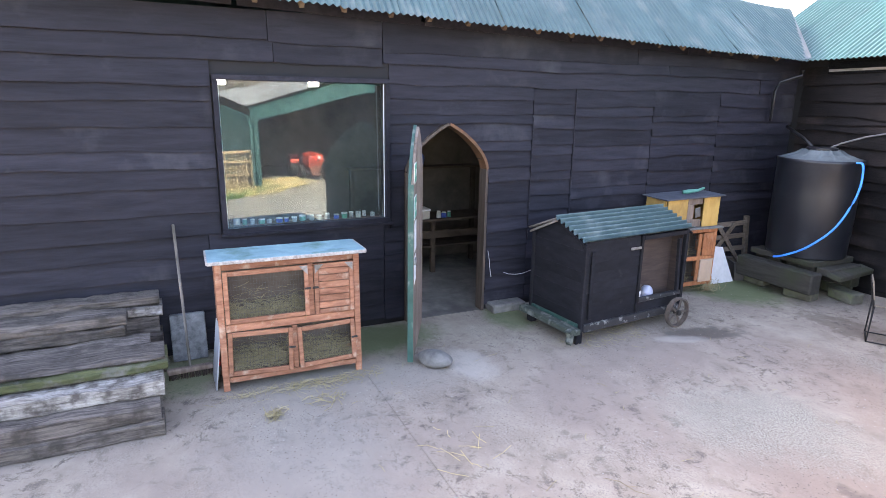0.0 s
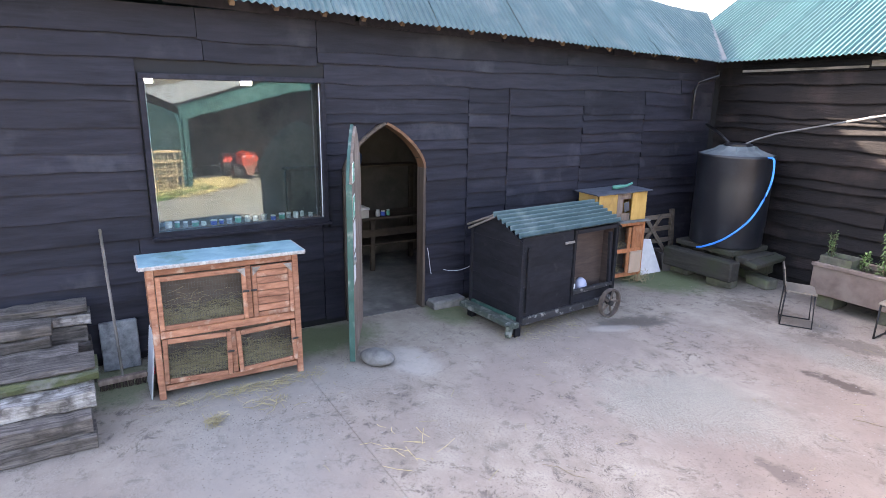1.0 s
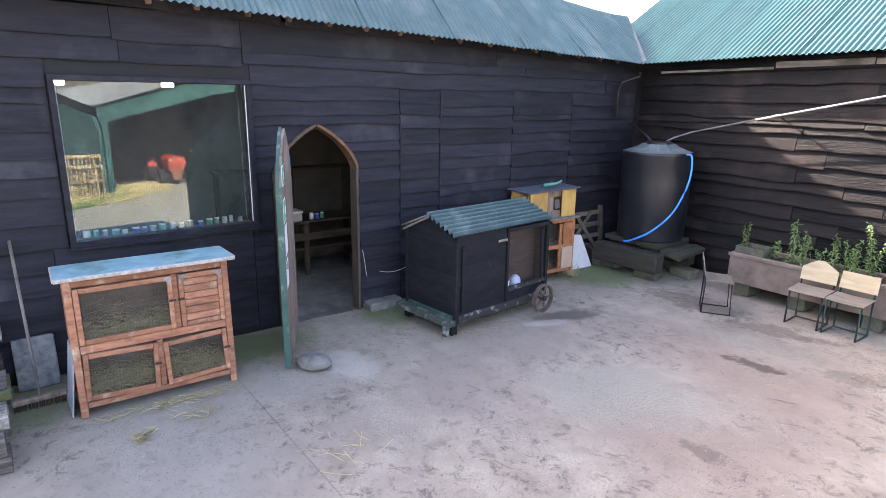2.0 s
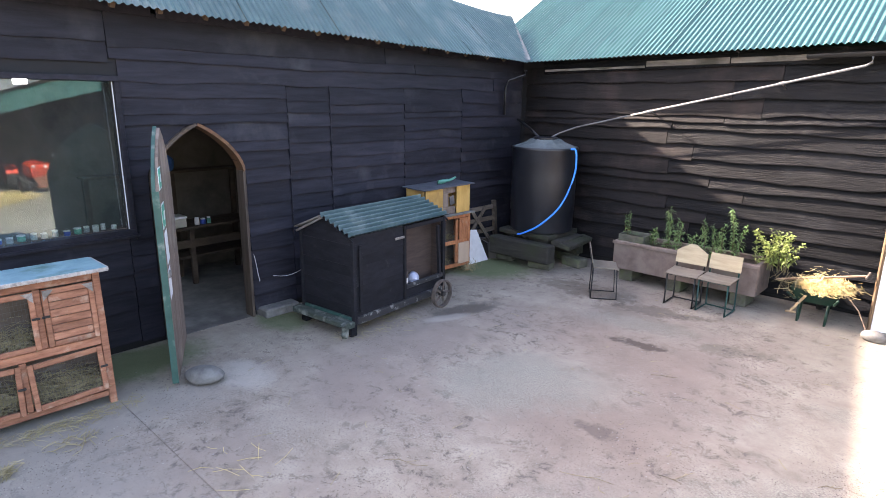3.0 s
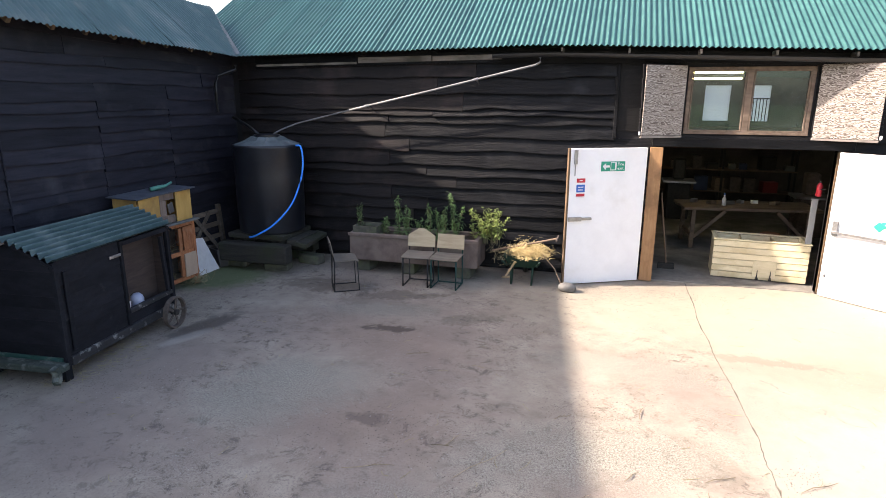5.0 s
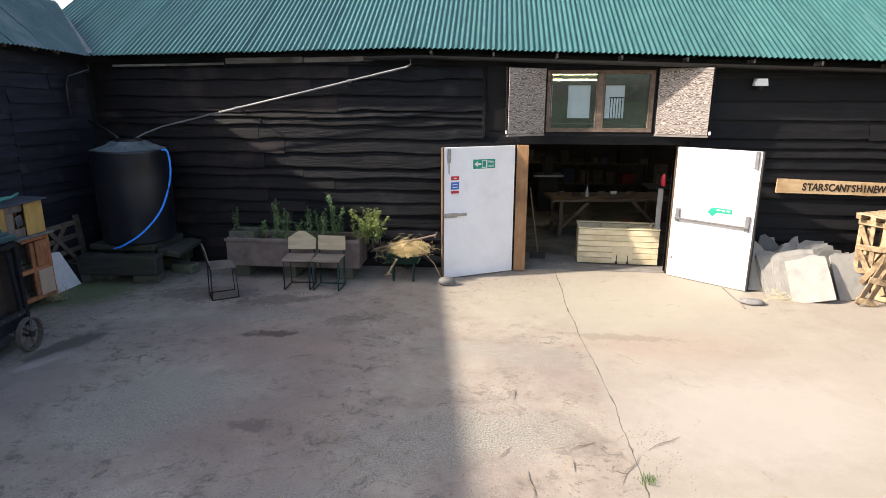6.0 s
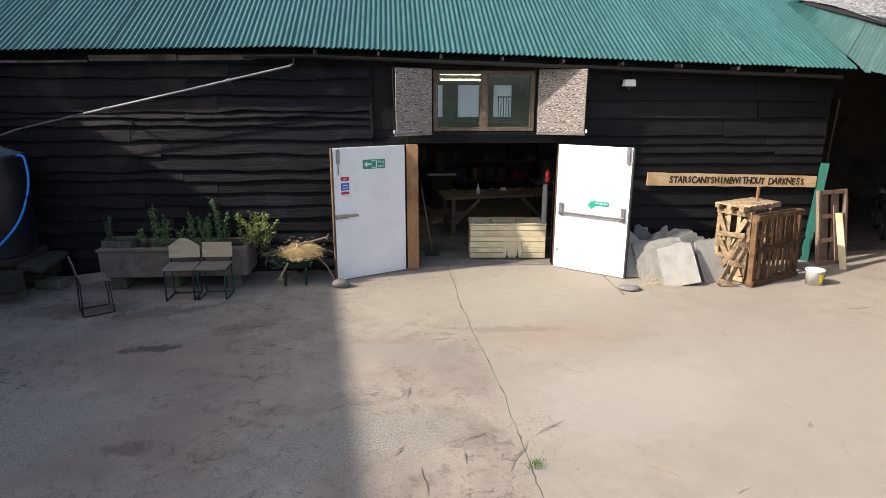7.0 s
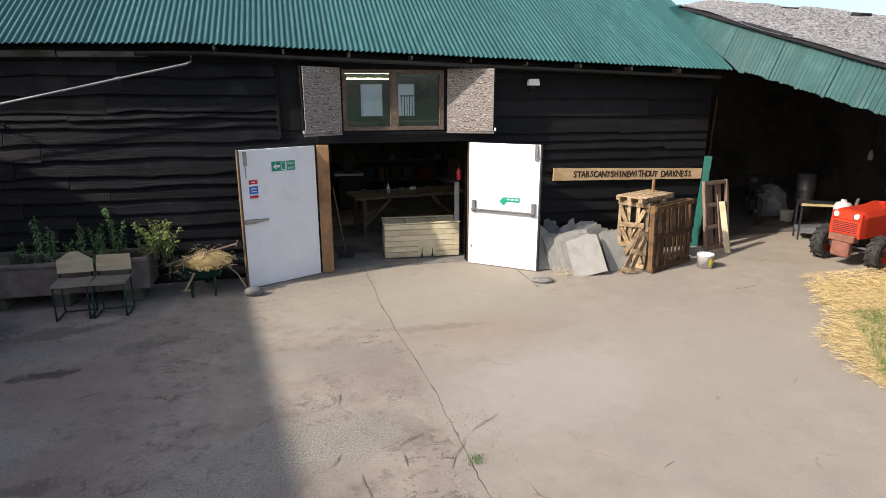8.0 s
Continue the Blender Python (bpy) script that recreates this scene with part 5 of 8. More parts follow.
box(bm, -f2 - 0.02, f2 + 0.06, -w2 / 2 - 0.04, w2 / 2 + 0.04, 0.962, 0.985, None, 0.004)
part("mid_roof", bm, M("grey_felt", (0.1, 0.1, 0.1), (0.19, 0.19, 0.18), 0.9, (8, 8, 8), 50, 0.5, vary=0), h2, "grey felt shelf roof")
up = new("upper_box")
up.parent = h2
up.matrix_basis = pose(0, 0, 0.987) @ Matrix.Diagonal((1, 1, 1.17, 1))
block("back_panel", (0.015, w2 - 0.03, 0.36), m_yellow, up, pose(-f2 + 0.03, 0, 0.18))
for s in (-1, 1):
    block("side_panel", (d2 - 0.06, 0.015, 0.36), m_yellow, up, pose(0, s * (w2 / 2 - 0.02), 0.18))
block("front_panel", (0.018, 0.36, 0.36), m_yellow, up, pose(f2 - 0.02, -0.29, 0.18))
block("front_panel", (0.018, 0.3, 0.36), m_yellow, up, pose(f2 - 0.02, w2 / 2 - 0.17, 0.18))
block("front_panel", (0.015, 0.27, 0.1), m_brown_wood, up, pose(f2 - 0.025, 0.03, 0.05))
block("front_panel", (0.015, 0.27, 0.08), m_brown_wood, up, pose(f2 - 0.025, 0.03, 0.32))
block("front_panel", (0.015, 0.12, 0.18), m_brown_wood, up, pose(f2 - 0.025, -0.045, 0.19))
block("hatch_plate", (0.014, 0.1, 0.12), m_steel, up, pose(f2 - 0.018, 0.09, 0.18, 12, 0, 0))
bm = B()
box(bm, -f2 - 0.02, f2 + 0.04, -w2 / 2 - 0.04, w2 / 2 + 0.03, 0.0, 0.018, None, 0.004)
rf = part("roof", bm, M("dark_slate_felt", (0.045, 0.05, 0.062), (0.1, 0.107, 0.128), 0.7, (8, 8, 8), 50, 0.4, vary=0), h2, "dark grey felt roof")
rf.matrix_basis = pose(0, 0, 1.415, 1.2, 1.0, 0)
straw("hay", 160, lambda r: (r.uniform(-0.1, 0.15), r.uniform(-0.4, 0.2), 0.54 + abs(r.gauss(0, 0.05))), 5, m_hay, "", h2, length=(0.06, 0.18))
straw("hay", 160, lambda r: (r.uniform(-0.1, 0.15), r.uniform(-0.4, 0.2), 0.13 + abs(r.gauss(0, 0.05))), 6, m_hay, "", h2, length=(0.06, 0.18))
straw("hay_wisp", 120, lambda r: (-6.3 + r.gauss(0, 0.06), -2.1 + r.gauss(0, 0.08), 0.004 + abs(r.gauss(0, 0.05))), 7, m_hay, "tuft of hay beside the stacked hutch", length=(0.06, 0.18), tilt=1.0)
trg = thing("hose_trigger", "pale green plastic hose trigger on the hutch roof", "hose nozzle", pose(-6.5, -2.45, 1.441, 0, 0, 70))
m_mint = plain("mint_plastic", (0.07, 0.26, 0.21), 0.4)
bm = B()
tube(bm, ((-0.12, 0, 0.025), (0.0, 0, 0.04), (0.1, 0, 0.05), (0.19, 0, 0.09)), (0.03, 0.028, 0.02, 0.014), 10)
part("body", bm, m_mint, trg, smooth=True)
bm = B()
tube(bm, ((0.02, 0, 0.03), (-0.03, 0, 0.008), (-0.12, 0.03, 0.01)), 0.01, 8)
part("lever", bm, plain("dark_green_plastic", (0.02, 0.15, 0.1), 0.4), trg, smooth=True)

# ---- white offcut, grey trough, gate ----
bd = thing("white_board", "white painted offcut board leaning by the hutch", "board", pose(-6.505, -1.57, 0, 0, 0, 88))
bm = B()
prism(bm, ((-0.24, 0.004), (0.24, 0.004), (0.03, 0.56), (-0.12, 0.58)), -0.009, 0.009, "y", pose(0, 0, 0, -10, 0, 0))
part("board", bm, plain("dull_white_board", (0.6, 0.6, 0.62), 0.7), bd)
tr = thing("trough", "dark grey plastic trough on the ground", "trough", pose(-6.56, -0.98, 0, 0, 0, -28) @ Matrix.Diagonal((0.8, 0.9, 1, 1)))
bm = B()
o0, o1 = [(-0.2, -0.25), (0.2, -0.25), (0.2, 0.25), (-0.2, 0.25)], [(-0.26, -0.32), (0.26, -0.32), (0.26, 0.32), (-0.26, 0.32)]
i1, i0 = [(x * 0.9, y * 0.92) for x, y in o1], [(x * 0.88, y * 0.9) for x, y in o0]
loops = [[bm.verts.new((x, y, z)) for x, y in lp] for lp, z in ((o0, 0), (o1, 0.3), (i1, 0.3), (i0, 0.04))]
for a, b in zip(loops, loops[1:]):
    for j in range(4):
        bm.faces.new((a[j], a[(j + 1) % 4], b[(j + 1) % 4], b[j]))
bm.faces.new(loops[0][::-1])
bm.faces.new(loops[-1])
part("tub", bm, plain("grey_trough_plastic", (0.09, 0.085, 0.09), 0.6), tr)
gt = thing("field_gate", "old weathered five-bar timber gate leaning on the wall", "gate", pose(-6.76, -1.35, 0.0, 0, -5, 0))
m_gate = M("dark_gate_wood", (0.07, 0.055, 0.045), (0.16, 0.125, 0.1), 0.9, (20, 3, 20), 40, 0.6, vary=0.2)
for i, z in enumerate((0.08, 0.26, 0.44, 0.64, 0.84)):
    block("bar", (0.025, 1.15, 0.075), m_gate, gt, pose(0, 0, z))
for y in (-0.58, 0.58):
    block("stile", (0.06, 0.075, 0.95), m_gate, gt, pose(0, y, 0.475))
for a, b in (((0.03, -0.54, 0.06), (0.03, 0.3, 0.86)), ((0.03, 0.54, 0.06), (0.03, -0.1, 0.86))):
    bar("brace", a, b, 0.02, 0.07, m_gate, gt)

# ---- water tank on its timber stand ----
TX, TY, TB = -5.84, -0.72, 0.58
m_tank = M("matt_black_tank_plastic", (0.007, 0.008, 0.0115), (0.014, 0.0155, 0.021), 0.36, (3, 3, 1.2), 30, 0.15, vary=0, stain=(0.03, 0.031, 0.037), stain_at=1.6, stain_cut=0.62, spec=0.4)
st = thing("tank_stand", "stand of old mossy timbers on concrete blocks under the tank", "stand", pose(TX, TY, 0))
m_dark_timber = M("dark_mossy_timber", (0.016, 0.015, 0.013), (0.055, 0.05, 0.042), 0.92, (3, 20, 20), 40, 0.9, vary=0.2, stain=(0.035, 0.04, 0.022), stain_at=3, depth=0.01)
m_block = M("mossy_concrete_block", (0.06, 0.06, 0.045), (0.14, 0.135, 0.11), 0.92, (8, 8, 8), 60, 0.7, vary=0.2, stain=(0.1, 0.12, 0.06), stain_at=4)
for x, y in ((-0.5, -0.3), (0.28, -0.36), (0.6, 0.15), (-0.5, 0.35), (0.3, 0.4)):
    block("concrete_block", (0.4, 0.22, 0.15), m_block, st, pose(x, y, 0.075, 0, 0, random.Random(x).uniform(-12, 12)), 0.015)
block("beam", (1.2, 0.22, 0.3), m_dark_timber, st, pose(-0.02, -0.53, 0.302), 0.02)
block("beam", (1.25, 0.2, 0.24), m_dark_timber, st, pose(-0.05, 0.38, 0.272), 0.015)
for i in range(5):
    block("deck_plank", (0.2, 0.74 + 0.05 * (i % 2), 0.1), m_dark_timber, st, pose(-0.42 + i * 0.232, 0.02 + 0.02 * (i % 3), 0.445, 0, 0, -1 + i * 0.8), 0.012)
block("deck_plank", (0.2, 0.9, 0.08), m_dark_timber, st, pose(0.64, 0.1, 0.42, 0, 12, 6), 0.012)
block("packer", (1.0, 0.9, 0.078), m_dark_timber, st, pose(-0.05, 0, 0.536), 0.008)
tank = thing("water_tank", "tall black plastic rainwater tank with a ribbed conical lid", "water tank", pose(TX, TY, TB))
bm = B()
R = 0.535
lathe(bm, ((0, 0), (R * 0.95, 0), (R * 0.98, 0.03), (R * 0.98, 0.3), (R, 0.34), (R, 0.9), (R, 1.33), (R * 1.015, 1.35), (R * 1.015, 1.385), (R * 0.97, 1.39)), 56)
part("body", bm, m_tank, tank, smooth=True)
bm = B()
n, prof = 48, ((R * 0.97, 1.388), (R * 0.6, 1.45), (0.25, 1.5), (0.16, 1.505))
rings = []
for r, z in prof:
    rings.append([bm.verts.new(((r) * math.cos(TAU * i / n), r * math.sin(TAU * i / n), z + (0.012 if i % 4 == 0 and 0.2 < r < R * 0.9 else 0))) for i in range(n)])
for a, b in zip(rings, rings[1:]):
    for i in range(n):
        bm.faces.new((a[i], a[(i + 1) % n], b[(i + 1) % n], b[i]))
part("top", bm, M("dusty_tank_top", (0.05, 0.065, 0.07), (0.13, 0.155, 0.16), 0.6, (5, 5, 5), 40, 0.2, vary=0), tank, "dusty grey ribbed top")
bm = B()
lathe(bm, ((0.19, 1.495), (0.2, 1.5), (0.2, 1.535), (0.17, 1.545), (0, 1.545)), 28)
part("lid", bm, m_tank, tank, "black screw lid")
hose = thing("garden_hose", "bright blue hose hanging down the tank side", "hose", pose(0, 0, 0))
bm = B()
pts = []
ctrl = [(-5.22, -0.92, 1.97), (-5.12, -0.94, 1.94), (-5.09, -0.98, 1.63), (-5.16, -1.06, 1.28), (-5.27, -1.16, 1.02), (-5.48, -1.3, 0.77), (-5.72, -1.38, 0.62), (-5.86, -1.37, 0.57)]
for i in range(len(ctrl) - 1):
    p0, p1, p2, p3 = (Vector(ctrl[max(0, min(len(ctrl) - 1, i + k))]) for k in (-1, 0, 1, 2))
    for s in range(6):
        t = s / 6
        pts.append(0.5 * ((2 * p1) + (p2 - p0) * t + (2 * p0 - 5 * p1 + 4 * p2 - p3) * t * t + (3 * p1 - p0 - 3 * p2 + p3) * t ** 3))
pts.append(Vector(ctrl[-1]))
tube(bm, pts, 0.015, 8)
part("hose", bm, plain("blue_hose", (0.02, 0.28, 0.95), 0.35), hose, smooth=True)

# rainwater pipes
rp = tagged(thing("drain_pipe", "sloping grey rainwater pipe from gutter to tank", "pipe"), kind="structure")
bm = B()
tube(bm, ((-1.6, -0.25, 3.27), (-1.6, -0.25, 3.2), (-1.66, -0.25, 3.165), (-3.3, -0.25, 2.79), (-4.6, -0.25, 2.5)), 0.016, 12)
part("pipe", bm, m_grey_pipe, rp, smooth=True)
# same pipe beyond the sun's edge, its shade given as a darker grey
bm = B()
tube(bm, ((-4.6, -0.25, 2.5), (-5.55, -0.27, 2.275), (-5.72, -0.5, 2.18), (-5.8, -0.66, 2.1)), 0.013, 10)
part("lower_pipe", bm, M("shaded_pipe_grey", (0.09, 0.09, 0.095), (0.18, 0.18, 0.185), 0.5, (9, 9, 9), 30, 0.1, metal=0.2, vary=0), rp, "thin lower length of the grey pipe, darkened as shaded", smooth=True)
for k in (0.3, 0.9):
    p = Vector((-1.66, -0.25, 3.165)).lerp(Vector((-4.6, -0.25, 2.5)), k)
    bm = B()
    cyl(bm, p - Vector((0.03, 0.002, 0.007)), p + Vector((0.03, 0.002, 0.007)), 0.023, n=14)
    part("collar", bm, m_grey_pipe, rp)
    bar("bracket", p, (p.x, -0.01, p.z - 0.06), 0.02, 0.02, m_steel, rp)
bm = B()
tube(bm, ((-6.5, -0.45, 3.2), (-6.5, -0.45, 3.12), (-6.72, -0.62, 3.02), (-6.76, -0.66, 2.9), (-6.76, -0.66, 2.45)), 0.022, 10)
part("downpipe", bm, m_gutter, rp, smooth=True)
bm = B()
tube(bm, ((-6.72, -0.3, 2.36), (-6.3, -0.5, 2.22), (-6.0, -0.68, 2.1)), 0.025, 10)
part("inlet_pipe", bm, m_gutter, rp, smooth=True)

# ---- school chairs ----
m_ply = M("worn_beech_ply", (0.11, 0.092, 0.073), (0.22, 0.188, 0.152), 0.6, (3, 14, 14), 40, 0.25, vary=0.1, stain=(0.17, 0.14, 0.11), stain_at=5)
m_ply_pale = M("pale_beech_ply", (0.31, 0.25, 0.16), (0.47, 0.39, 0.265), 0.6, (3, 14, 14), 40, 0.25, vary=0.05)
m_tube_dark = plain("dark_tube_steel", (0.03, 0.03, 0.032), 0.5, metal=0.4)
m_tube_green = plain("teal_tube_steel", (0.012, 0.058, 0.052), 0.45, metal=0.2)


def school_chair(at, frame_m, back_m, label, pointed_back=False):
    """Faces -y, seat 0.43 high."""
    c = thing("school_chair", label, "chair", at @ Matrix.Diagonal((1.1, 1, 1.06, 1)), "school chairs by the planter")
    for s in (-1, 1):
        x = s * 0.17
        bm = B()
        tube(bm, ((x, -0.17, 0.42), (x, -0.19, 0.011), (x, 0.16, 0.011), (x, 0.15, 0.42)), 0.011, 8)
        part("side_frame", bm, frame_m, c, smooth=True)
        bm = B()
        tube(bm, ((x, 0.15, 0.41), (x, 0.18, 0.56), (x, 0.205, 0.69)), 0.011, 8)
        part("back_post", bm, frame_m, c, smooth=True)
    for y, z in ((-0.17, 0.405), (0.15, 0.405), (0.16, 0.012)):
        bm = B()
        cyl(bm, (-0.17, y, z), (0.17, y, z), 0.01, n=8)
        part("crossbar", bm, frame_m, c)
    bm = B()
    rows = []
    for i in range(7):
        y = -0.19 + 0.34 * i / 6
        z = 0.425 + 0.012 * (i / 6) ** 2 - (0.012 if i == 0 else 0)
        rows.append([[bm.verts.new((x, y, z + d - 0.008 * math.cos(x * 8))) for x in (-0.19, -0.1, 0, 0.1, 0.19)] for d in (0, 0.011)])
    for a, b in zip(rows, rows[1:]):
        for d in (0, 1):
            for j in range(4):
                bm.faces.new((a[d][j], a[d][j + 1], b[d][j + 1], b[d][j]))
        for j in (0, 4):
            bm.faces.new((a[0][j], b[0][j], b[1][j], a[1][j]))
    for r in (rows[0], rows[-1]):
        for j in range(4):
            bm.faces.new((r[0][j], r[0][j + 1], r[1][j + 1], r[1][j]))
    bmesh.ops.recalc_face_normals(bm, faces=bm.faces)
    part("seat", bm, m_ply, c)
    top = ((-0.19, 0.51), (0.19, 0.51), (0.19, 0.67), (0.03, 0.77), (-0.04, 0.77), (-0.19, 0.67)) if pointed_back else ((-0.19, 0.51), (0.19, 0.51), (0.185, 0.71), (-0.185, 0.71))
    bm = B()
    prism(bm, top, -0.006, 0.006, "y")
    b = part("backrest", bm, back_m, c, "pale plywood backrest")
    b.matrix_basis = pose(0, 0.07, 0, -10.5, 0, 0)
    return c


school_chair(pose(-4.13, -1.66, 0, 0, 0, 122), m_tube_dark, m_ply, "dark-framed school chair with worn ply seat, turned sideways")
school_chair(pose(-3.16, -1.15, 0, 0, 0, 2), m_tube_dark, m_ply_pale, "dark-framed school chair with a pointed pale ply back", True)
school_chair(pose(-2.72, -1.15, 0, 0, 0, -2), m_tube_green, m_ply_pale, "teal-framed school chair with a pale ply back")

# ---- planter with shrubs ----
m_trough = M("pinkish_cement_trough", (0.095, 0.07, 0.06), (0.2, 0.152, 0.132), 0.85, (4, 4, 4), 50, 0.4, vary=0.05, stain=(0.17, 0.14, 0.12), stain_at=2)
m_soil = M("dark_soil", (0.03, 0.022, 0.016), (0.075, 0.058, 0.042), 0.95, (20, 20, 20), 50, 0.9, vary=0, depth=0.02)
pl = thing("planter_trough", "long pinkish cement planter trough on blocks by the wall", "planter", pose(-3.375, -0.54, 0))
X2 = 1.035
for p in ((X2 * 2, 0.06, 0.0, -0.27), (X2 * 2, 0.06, 0.0, 0.27)):
    block("side_wall", (p[0], p[1], 0.44), m_trough, pl, pose(0, p[3], 0.42), 0.012)
for s in (-1, 1):
    block("end_wall", (0.06, 0.478, 0.44), m_trough, pl, pose(s * (X2 - 0.03), 0, 0.42), 0.008)
block("bottom", (X2 * 2 - 0.13, 0.478, 0.05), m_trough, pl, pose(0, 0, 0.23), 0.002)
block("rim", (X2 * 2 + 0.03, 0.02, 0.05), m_trough, pl, pose(0, -0.312, 0.615), 0.006)
bm = B()
box(bm, -X2 + 0.065, X2 - 0.065, -0.236, 0.236, 0.26, 0.58)
part("soil", bm, m_soil, pl, "dark soil")
for x in (-0.85, -0.1, 0.8):
    block("support_block", (0.22, 0.4, 0.195), m_block, pl, pose(x, 0, 0.0975), 0.012)
tray = thing("seed_tray", "small grey plastic tray set in the planter", "planter", pose(-4.16, -0.64, 0.582))
for s in (-1, 1):
    block("side_wall", (0.4, 0.012, 0.16), m_block, tray, pose(0, s * 0.16, 0.08))
    block("end_wall", (0.012, 0.308, 0.16), m_block, tray, pose(s * 0.194, 0, 0.08))
block("soil", (0.37, 0.3, 0.1), m_soil, tray, pose(0, 0, 0.05))


def leafy(name, at, stems, rng, material, label, leaf=(0.03, 0.06), lw=0.006, per=46, curl=0.5):
    """A bushy herb: bent stems set with narrow leaves."""
    p = thing(name, label, "plant", at)
    bark = plain("herb_stem", (0.12, 0.11, 0.06), 0.8)
    lf, lfaces = [], []
    for (dx, dy, h, lean) in stems:
        a = rng.uniform(0, TAU)
        pts = []
        for i in range(6):
            k = i / 5
            pts.append(Vector((dx + math.cos(a) * lean * k * k, dy + math.sin(a) * lean * k * k, h * k - (0.05 if i == 0 else 0))))
        bm = B()
        tube(bm, pts, [0.006 * (1 - 0.7 * i / 5) for i in range(6)], 5)
        part("stem", bm, bark, p)
        n = int(per * h / 0.4)
        for i in range(n):
            k = 0.12 + 0.88 * (i + rng.random()) / n
            j = min(int(k * 5), 4)
            c = pts[j].lerp(pts[j + 1], k * 5 - j)
            b = rng.uniform(0, TAU)
            e = rng.uniform(0.1, 0.9)
            d = Vector((math.cos(b) * math.cos(e), math.sin(b) * math.cos(e), math.sin(e)))
            l = rng.uniform(*leaf) * (1.1 - 0.5 * k)
            s = d.cross(Vector((0, 0, 1))).normalized() * lw
            t = len(lf)
            tip = c + d * l + Vector((0, 0, -curl * l * rng.random()))
            lf += [c, c + d * l * 0.5 + s, tip, c + d * l * 0.5 - s]
            lfaces.append((t, t + 1, t + 2, t + 3))
    me = bpy.data.meshes.new("leaves")
    me.from_pydata(lf, [], lfaces)
    me.materials.append(material)
    ob = new("leaves", me)
    ob.parent = p
    return p


def leaf_material(name, a, b):
    mat = M(name, a, b, 0.55, (14, 14, 14), 30, 0, vary=0.1)
    mat.node_tree.nodes["Principled BSDF"].inputs["Subsurface Weight"].default_value = 0.0
    return mat


m_leaf = leaf_material("herb_leaf", (0.055, 0.12, 0.035), (0.15, 0.27, 0.085))
m_leaf_y = leaf_material("yellow_green_leaf", (0.12, 0.175, 0.04), (0.29, 0.36, 0.1))
rng = random.Random(31)


def stems(n, spread, h0, h1, lean=0.1):
    return [(rng.gauss(0, spread), rng.gauss(0, spread * 0.7), rng.uniform(h0, h1), rng.uniform(0, lean)) for _ in range(n)]


leafy("herb", pose(-4.32, -0.62, 0.68), stems(4, 0.025, 0.3, 0.42, 0.05), rng, m_leaf, "thin young herb in a grey tray", leaf=(0.04, 0.08), lw=0.008, per=40)
HERB = "upright narrow-leaved green herb in the planter"
for x, y, n, sp, h0, h1 in ((-3.93, -0.6, 5, 0.05, 0.2, 0.36), (-3.74, -0.6, 4, 0.05, 0.12, 0.22), (-3.52, -0.62, 9, 0.07, 0.35, 0.63), (-3.3, -0.6, 4, 0.05, 0.15, 0.3), (-3.1, -0.6, 8, 0.06, 0.35, 0.66), (-2.94, -0.58, 6, 0.05, 0.3, 0.55), (-2.75, -0.6, 8, 0.045, 0.45, 0.78)):
    leafy("herb", pose(x, y, 0.58), stems(max(2, n * 2 // 3), sp, h0, h1, 0.16), rng, m_leaf, HERB, leaf=(0.06, 0.14), lw=0.0085, per=40, curl=0.9)
for x, y, h in ((-3.16, -0.8, 0.12), (-2.86, -0.82, 0.1), (-2.72, -0.8, 0.12)):
    leafy("herb", pose(x, y, 0.6), stems(3, 0.04, 0.06, h, 0.16), rng, m_leaf, "small herb spilling over the planter rim", leaf=(0.06, 0.12), lw=0.008, per=70, curl=1.4)
leafy("shrub", pose(-2.26, -0.52, 0.585), stems(24, 0.085, 0.16, 0.52, 0.3), rng, m_leaf_y, "bushy yellow-green leafy shrub at the trough end", leaf=(0.06, 0.13), lw=0.012, per=36, curl=0.7)

# ---- white double fire doors, standing open ----
LZ = 2.0
m_raw_edge = M("raw_door_edge", (0.065, 0.04, 0.022), (0.16, 0.105, 0.062), 0.8, (20, 20, 3), 40, 0.4, vary=0.1)


def fire_door(name, hx_, hy_, fx_, fy_, side, label):
    """A leaf from its hinge to its free edge; side: which way its inner face looks."""
    w = math.hypot(fx_ - hx_, fy_ - hy_)
    a = math.degrees(math.atan2(fy_ - hy_, fx_ - hx_))
    d = thing(name, label, "door", pose(hx_, hy_, 0.015, 0, 0, a), kind="structure")
    bm = B()
    box(bm, 0.004, w - 0.025, -0.022, 0.022, 0.0, LZ, None, 0.003)
    part("leaf", bm, m_white_paint, d)
    bm = B()
    box(bm, w - 0.024, w + 0.004, -0.026, 0.026, 0.0, LZ + 0.004, None, 0.003)
    part("edge_lipping", bm, m_raw_edge if side > 0 else m_black_metal, d, "raw wooden edge" if side > 0 else "dark edge strip")
    bm = B()
    box(bm, 0.01, w - 0.03, -side * 0.025 - 0.01, -side * 0.025 + 0.01, 0.01, LZ - 0.01)
    part("outer_cladding", bm, m_board_b, d, "black boarded outer face")
    return d, w


d2_, w = fire_door("door_2", -0.02, -0.045, -1.1, -0.6, 1, "open white-painted fire door with exit sign and steel latch")
F = 0.026


def on_leaf(d, name, u, z, sw, sh, material, lift=0.0, thick=0.004, turn=0, label="", side=1):
    ob = block(name, (sw, thick, sh), material, d, pose(u, side * (F + lift), z, 0, turn, 0), 0.0008, label)
    return ob


